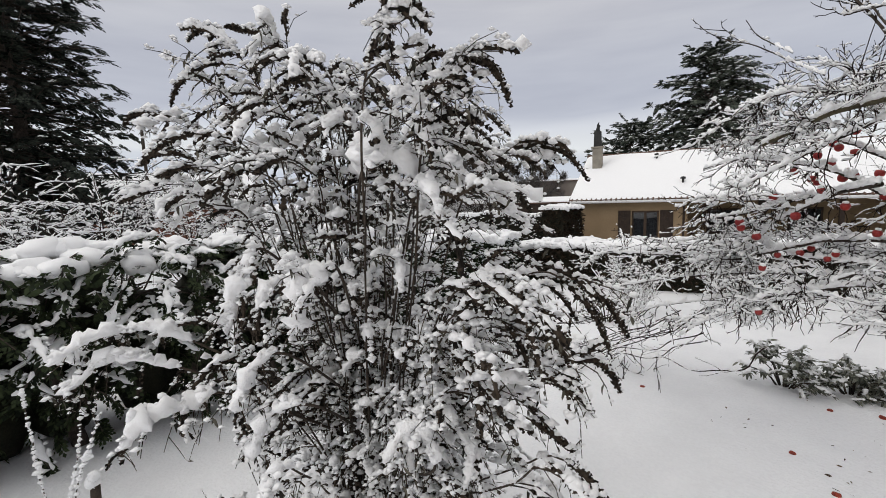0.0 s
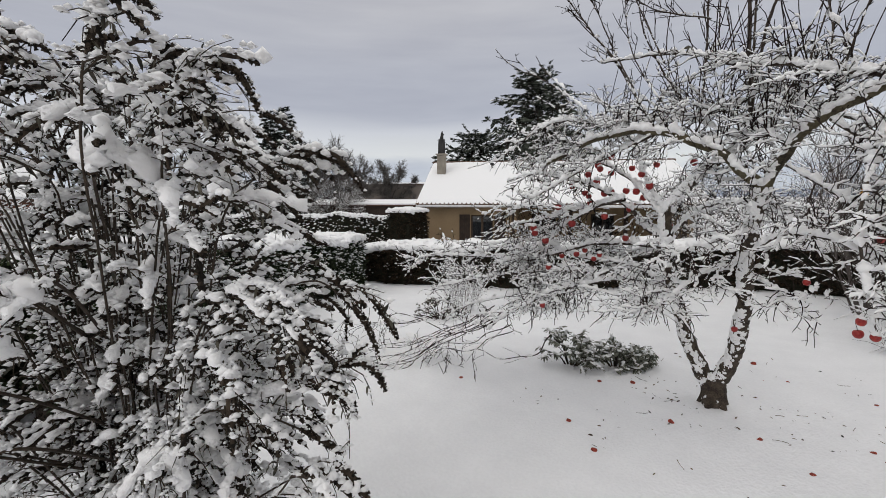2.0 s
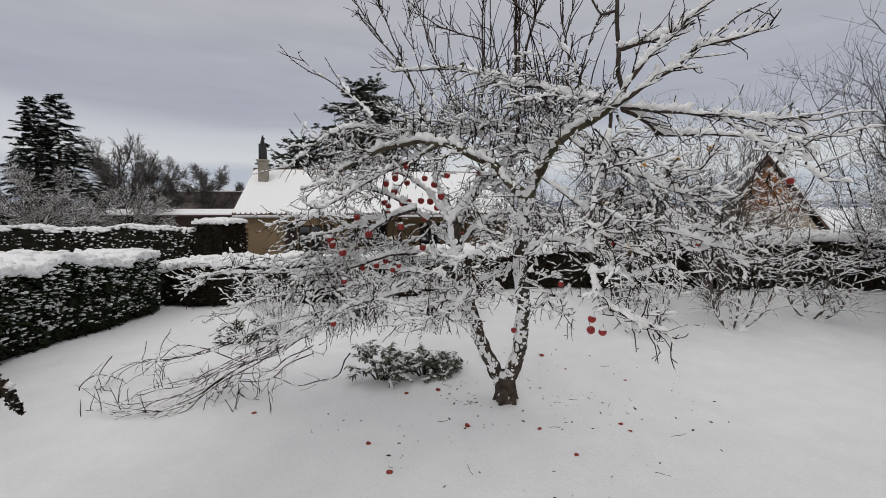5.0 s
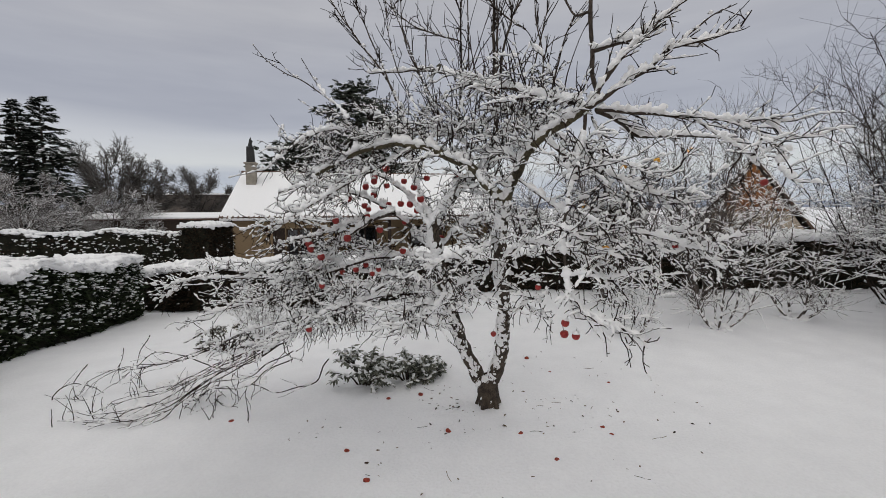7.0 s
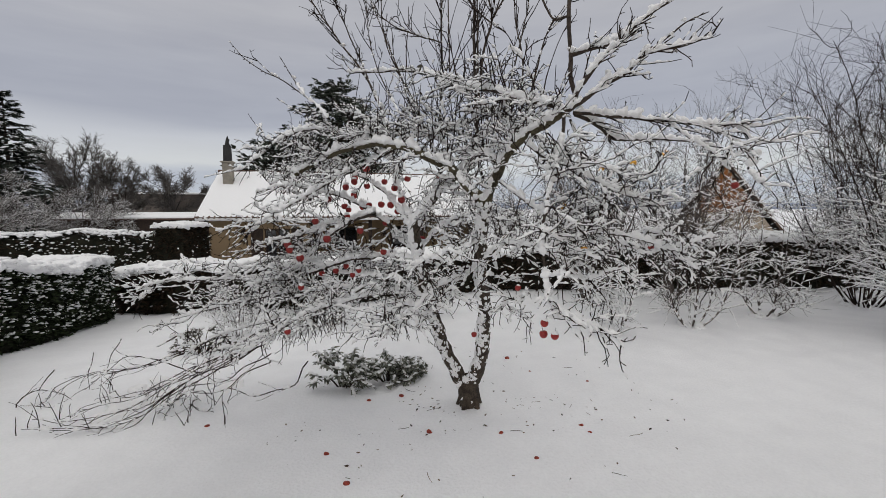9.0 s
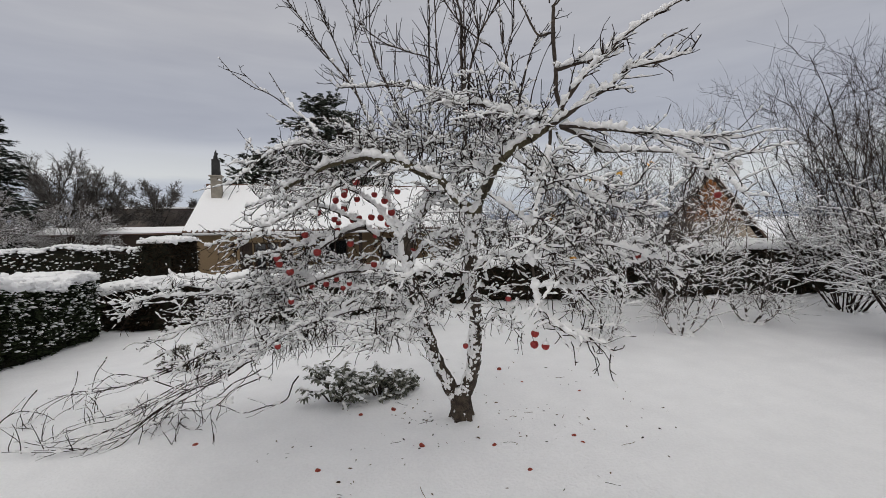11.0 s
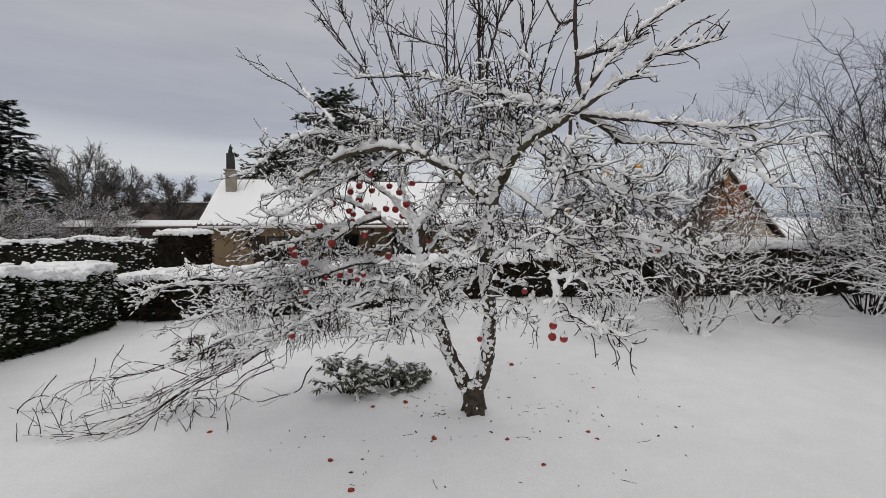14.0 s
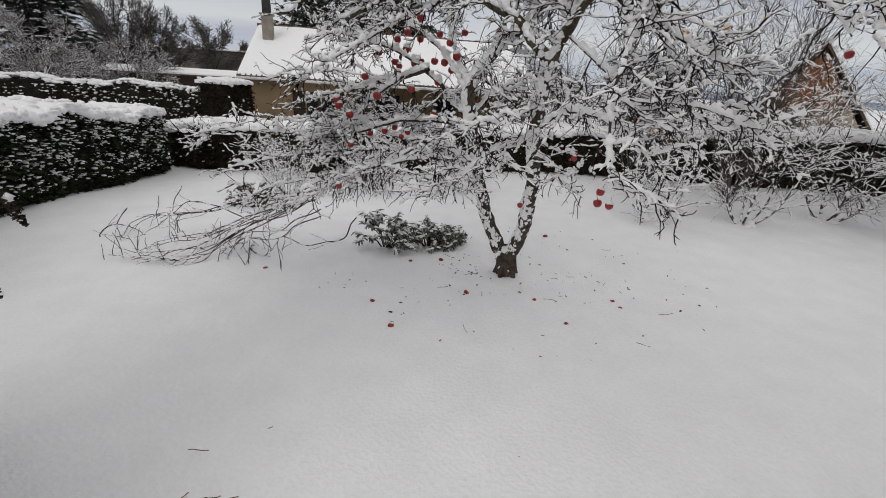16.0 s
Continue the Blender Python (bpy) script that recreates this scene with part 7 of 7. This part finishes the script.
conifer("spruce", (-43.2, 41.8), -1.0, 13.9, 3.2, "slender dark spruce with little snow", 76, SPRUCE, 190, 0.18, 0.5, 0.7, 1.15, 0.0, 5)
conifer("spruce", (-22.5, 1.6), -0.6, 14.5, 4.5, "tall dark spruce close behind the hedge", 75, SPRUCE, 500, 0.04, 0.30, 0.62, 0.72, 0.0, 7, 0.25)


# ---- bare trees far off ----
def far_tree(name, at, base, height, wide, label, seed, bark, thin=0.02, limbs=13, frosted=0.0):
    """A round-headed bare tree: limbs fan out of a short trunk, and each divides three times towards the rim of the crown."""
    rng = np.random.default_rng(seed)
    root = thing(name, (*at, base), label, "tree")
    bag = Bag()
    fork = height * 0.24
    tp = shoot((0, 0, -0.2), (0, 0, 1), fork + 0.2, rng, 8, 0, 0.04)
    tube(bag, tp, np.linspace(height * 0.030, height * 0.022, 8), 8)
    part("trunk", bag, bark, root)
    crown, frost = Bag(), Bag()
    mid, half = np.array((0, 0, fork * 0.85)), np.array((wide, wide, height - fork * 0.85))

    def branch(c, e, r0, r1, n, wob):
        p = curve([c, c + (e - c) * np.array((0.45, 0.45, 0.55)) + rng.normal(0, wob, 3), e], n)
        tube(crown, p, np.linspace(r0, r1, n), 4 if r0 > 0.05 else 3)
        if frosted and rng.uniform() < frosted:
            tube(frost, p + np.array((0, 0, r0 * 0.9)), np.linspace(r0, r1, n) * 0.9, 3)
        return p

    for k in range(limbs):
        a = k * 2.39996
        up = 0.15 + 0.85 * (k + 0.5) / limbs
        d = np.array((math.cos(a) * math.sqrt(1 - up * up * 0.9), math.sin(a) * math.sqrt(1 - up * up * 0.9), up))
        e = mid + half * d * rng.uniform(0.78, 0.98)
        p = branch(tp[-1 - rng.integers(0, 3)], e, height * 0.0085, thin * 1.2, 9, 0.06 * height)
        for _ in range(13):
            c, dd = along(p, rng.uniform(0.25, 0.95))
            out = unit(c - mid + rng.normal(0, 0.28, 3) * wide)
            e2 = c + out * wide * rng.uniform(0.18, 0.46)
            f = np.linalg.norm((e2 - mid) / half)
            e2 = mid + (e2 - mid) / max(f, 1.0)
            q = branch(c, e2, max(height * 0.0032, thin * 1.1), thin, 5, 0.020 * height)
            for _ in range(9):
                c2, d2 = along(q, rng.uniform(0.2, 1.0))
                out = unit(unit(c2 - mid) * 0.8 + rng.normal(0, 0.55, 3))
                t = branch(c2, c2 + out * wide * rng.uniform(0.06, 0.15), thin, thin * 0.6, 3, 0.005 * height)
                for _ in range(3):
                    c3, d3 = along(t, rng.uniform(0.3, 1.0))
                    branch(c3, c3 + unit(d3 + rng.normal(0, 0.5, 3)) * wide * rng.uniform(0.05, 0.13), thin * 0.8, thin * 0.6, 2, 0.0)
    part("crown", crown, bark, root, kind="stuff")
    if frosted:
        part("snow", frost, SNOW, root, kind="stuff")
    return root


far_tree("bare_tree", (-45.2, 54.6), -1.0, 12.4, 6.2, "round-headed bare tree, grey against the sky", 81, GREY_BARK, 0.021, 22)
far_tree("bare_tree", (-42.0, 57.5), -1.0, 11.0, 4.0, "round-headed bare tree, grey against the sky", 82, GREY_BARK, 0.021, 15)
far_tree("bare_tree", (-42.3, 69.0), -1.0, 10.4, 5.4, "small round bare tree beside the long brown building", 83, GREY_BARK, 0.024, 18)
far_tree("bare_tree", (-34.5, 33.5), -1.0, 6.6, 3.6, "snow-whitened bare tree behind the hedges", 84, SHRUB, 0.014, 13, 0.75)
far_tree("bare_tree", (-34.0, 42.0), -1.0, 5.0, 4.6, "low snow-whitened bare tree behind the hedges", 85, SHRUB, 0.014, 12, 0.7)
for k, (x, y, h) in enumerate(((-11.4, 0.2, 3.9), (-12.6, 2.2, 4.0), (-13.6, 4.4, 3.6), (-15.0, 6.8, 3.0))):
    bare_shrub("wild_shrub", (x, y), 18, h, 1.9, "tangled bare shrub with snow along every twig", 90 + k, TWIG, 10, 4, 0.028, 0.46, 0.35, 0.024, 0.3, arch=0.28, wander=0.34, sub_len=0.40)


# ---- hedges and buildings beyond the garden ----
hedge("thuja_block", (-9.6, 16.75), (-9.7, 18.75), 1.15, (1.66, 1.68), "clipped dark thuja block with snow on top", BROWN_HEDGE, 13, 1300, 0.16, 0.14, 60, both=True, wobble=0.02)
hedge("field_hedge", (-24.4, 9.7), (-11.2, 17.95), 1.2, (1.56, 1.30), "snow-speckled clipped hedge of the next garden", BROWN_HEDGE, 14, 1700, 0.20, 0.17, 2800, wobble=0.06, cap_lumps=60, fluffy=True)
hedge("far_hedge", (-58.0, 40.0), (-30.0, 57.0), 1.6, (0.75, 0.85), "long dark distant hedge topped with snow", BROWN_HEDGE, 16, 700, 0.5, 0.3, 200, wobble=0.02, cap_step=0.5, cap_lumps=1)


def simple_house(name, at, turn, size, eave, rise, label, wall_mat, overhang=0.5, base=-1.0, gable_mat=None, windows=(), clad=None):
    """A gabled house: walls, roof slabs with snow, windows; the ridge runs along its x."""
    root = thing(name, (*at, base), label, "house")
    root.rotation_euler = (0, 0, radians(turn))
    lx, ly = size
    for y0, y1 in ((0, 0.3), (ly - 0.3, ly)):
        part("wall", block(0, lx, y0, y1, 0, eave), wall_mat, root, smooth=False)
    for x0 in (0.002, lx - 0.302):
        bm = bmesh.new()
        v = [bm.verts.new(c) for c in ((x0, 0.3, 0), (x0, ly - 0.3, 0), (x0, ly - 0.3, eave), (x0, ly / 2, eave + rise - 0.15), (x0, 0.3, eave))]
        g = bmesh.ops.extrude_face_region(bm, geom=[bm.faces.new(v)])
        bmesh.ops.translate(bm, verts=[e for e in g["geom"] if isinstance(e, bmesh.types.BMVert)], vec=(0.3, 0, 0))
        part("gable_wall", bm, wall_mat, root, smooth=False)
        if clad:
            # boards over the top of the gable
            half = (ly / 2 - 0.3) * (eave + rise - 0.2 - clad) / (rise - 0.2)
            n = int(2 * half / 0.16)
            for k in range(n):
                y = ly / 2 - half + (k + 0.5) * 2 * half / n
                top = eave + rise - 0.22 - abs(y - ly / 2) * (rise - 0.15) / (ly / 2 - 0.3)
                if top > clad + 0.05:
                    part("cladding_board", block(x0 - 0.03 if x0 < 1 else x0 + 0.30, x0 - 0.002 if x0 < 1 else x0 + 0.33, y - half / n + 0.006, y + half / n - 0.006, clad, top), gable_mat, root, smooth=False)
    s = rise / (ly / 2)
    for sg in (0, 1):
        ya = -overhang if sg == 0 else ly + overhang
        za = eave - overhang * s
        for nm, lo, hi, mt in (("roof", 0.0, 0.14, TILE), ("roof_snow", 0.144, 0.30, SNOW)):
            bm = bmesh.new()
            ins = 0.0 if nm == "roof" else 0.05
            v = [bm.verts.new(c) for c in ((-overhang + ins, ya + (ins if sg == 0 else -ins), za + lo), (lx + overhang - ins, ya + (ins if sg == 0 else -ins), za + lo), (lx + overhang - ins, ly / 2, eave + rise + lo), (-overhang + ins, ly / 2, eave + rise + lo))]
            g = bmesh.ops.extrude_face_region(bm, geom=[bm.faces.new(v)])
            bmesh.ops.translate(bm, verts=[e for e in g["geom"] if isinstance(e, bmesh.types.BMVert)], vec=(0, 0, hi - lo))
            part(nm, bm, mt, root, smooth=False)
    for face, u0, u1, z0, z1 in windows:
        if face == "front":
            w = part("window", block(u0, u1, -0.03, 0.02, z0, z1, 0.01), FRAME_WOOD, root, smooth=False)
            part("pane", block(u0 + 0.07, u1 - 0.07, -0.04, -0.032, z0 + 0.07, z1 - 0.07), GLASS, w, smooth=False)
        else:
            w = part("window", block(-0.03, 0.02, u0, u1, z0, z1, 0.01), FRAME_WOOD, root, smooth=False)
            part("pane", block(-0.04, -0.032, u0 + 0.07, u1 - 0.07, z0 + 0.07, z1 - 0.07), GLASS, w, smooth=False)
    return root


simple_house("gabled_house", (15.56, 20.6), 58, (9.0, 5.2), 1.55, 3.7, "house with an orange-clad gable and snowy roof", PALE_WALL, 0.22, -0.8, ORANGE, (), 2.9)
simple_house("far_house", (-33.0, 4.5), 72, (9.0, 7.0), 3.1, 1.9, "low red-brown house with a snow-covered roof", BRICK, 0.5, -0.8, None, (("front", 2.0, 3.2, 1.0, 2.2), ("front", 5.5, 6.7, 1.0, 2.2)))
simple_house("long_building", (-51.0, 67.2), 14, (30.0, 12.0), 5.5, 0.35, "long flat grey-brown building with snow on its roof", GREY_WALL, 0.3, -1.0, None, (("front", 4.0, 6.0, 1.5, 2.6), ("front", 12.0, 14.0, 1.5, 2.6), ("front", 20.0, 22.0, 1.5, 2.6)))


simple_house("long_shed", (-36.5, 42.0), 22, (21.0, 5.0), 2.3, 0.4, "low dark timber shed with a snowy roof", DARK_WOOD, 0.4, -1.0)


def sign_tower():
    root = thing("sign_tower", (-24.2, 62.0, -1.0), "pale sign tower beyond the bungalow with dark lettering", "sign")
    part("panel", block(-1.1, 1.1, -0.4, 0.4, 0, 6.8, 0.05), SIGN, root, smooth=False)
    for k in range(4):
        part("bar", block(-0.1, 0.55, -0.46, -0.402, 4.0 + k * 0.62, 4.42 + k * 0.62), METAL, root, smooth=False)


sign_tower()


def utility_pole():
    root = thing("utility_pole", (-34.5, 8.0, -0.8), "plain brown wooden utility pole", "pole")
    bag = Bag()
    tube(bag, [(0, 0, -0.2), (0, 0, 4), (0, 0, 7.9)], [0.11, 0.10, 0.09], 10)
    part("post", bag, STEM, root)


utility_pole()


def far_hills():
    """A low ridge on the horizon, distance haze put into its blue colour."""
    a = np.linspace(-1.9, 1.2, 160)
    b = Bag()
    top = 34 + 22 * np.array([noise.fractal(Vector((x * 2.2, 3, 0)), 1.0, 2.0, 4) for x in a])
    r = 2400
    lo = np.column_stack([r * np.sin(a), r * np.cos(a), np.full(160, -12.0)])
    mid = np.column_stack([(r + 150) * np.sin(a), (r + 150) * np.cos(a), np.maximum(top, 5)])
    hi = np.column_stack([(r + 500) * np.sin(a), (r + 500) * np.cos(a), np.full(160, -12.0)])
    v = np.concatenate([lo, mid, hi])
    i = np.concatenate([np.arange(159), np.arange(160, 319)])
    b.put(v, np.column_stack([i, i + 1, i + 161, i + 160]))
    tagged(part("backdrop", b, HAZED_HILL), "low hills along the horizon, coloured blue-grey as by haze", "hills", kind="structure")


far_hills()
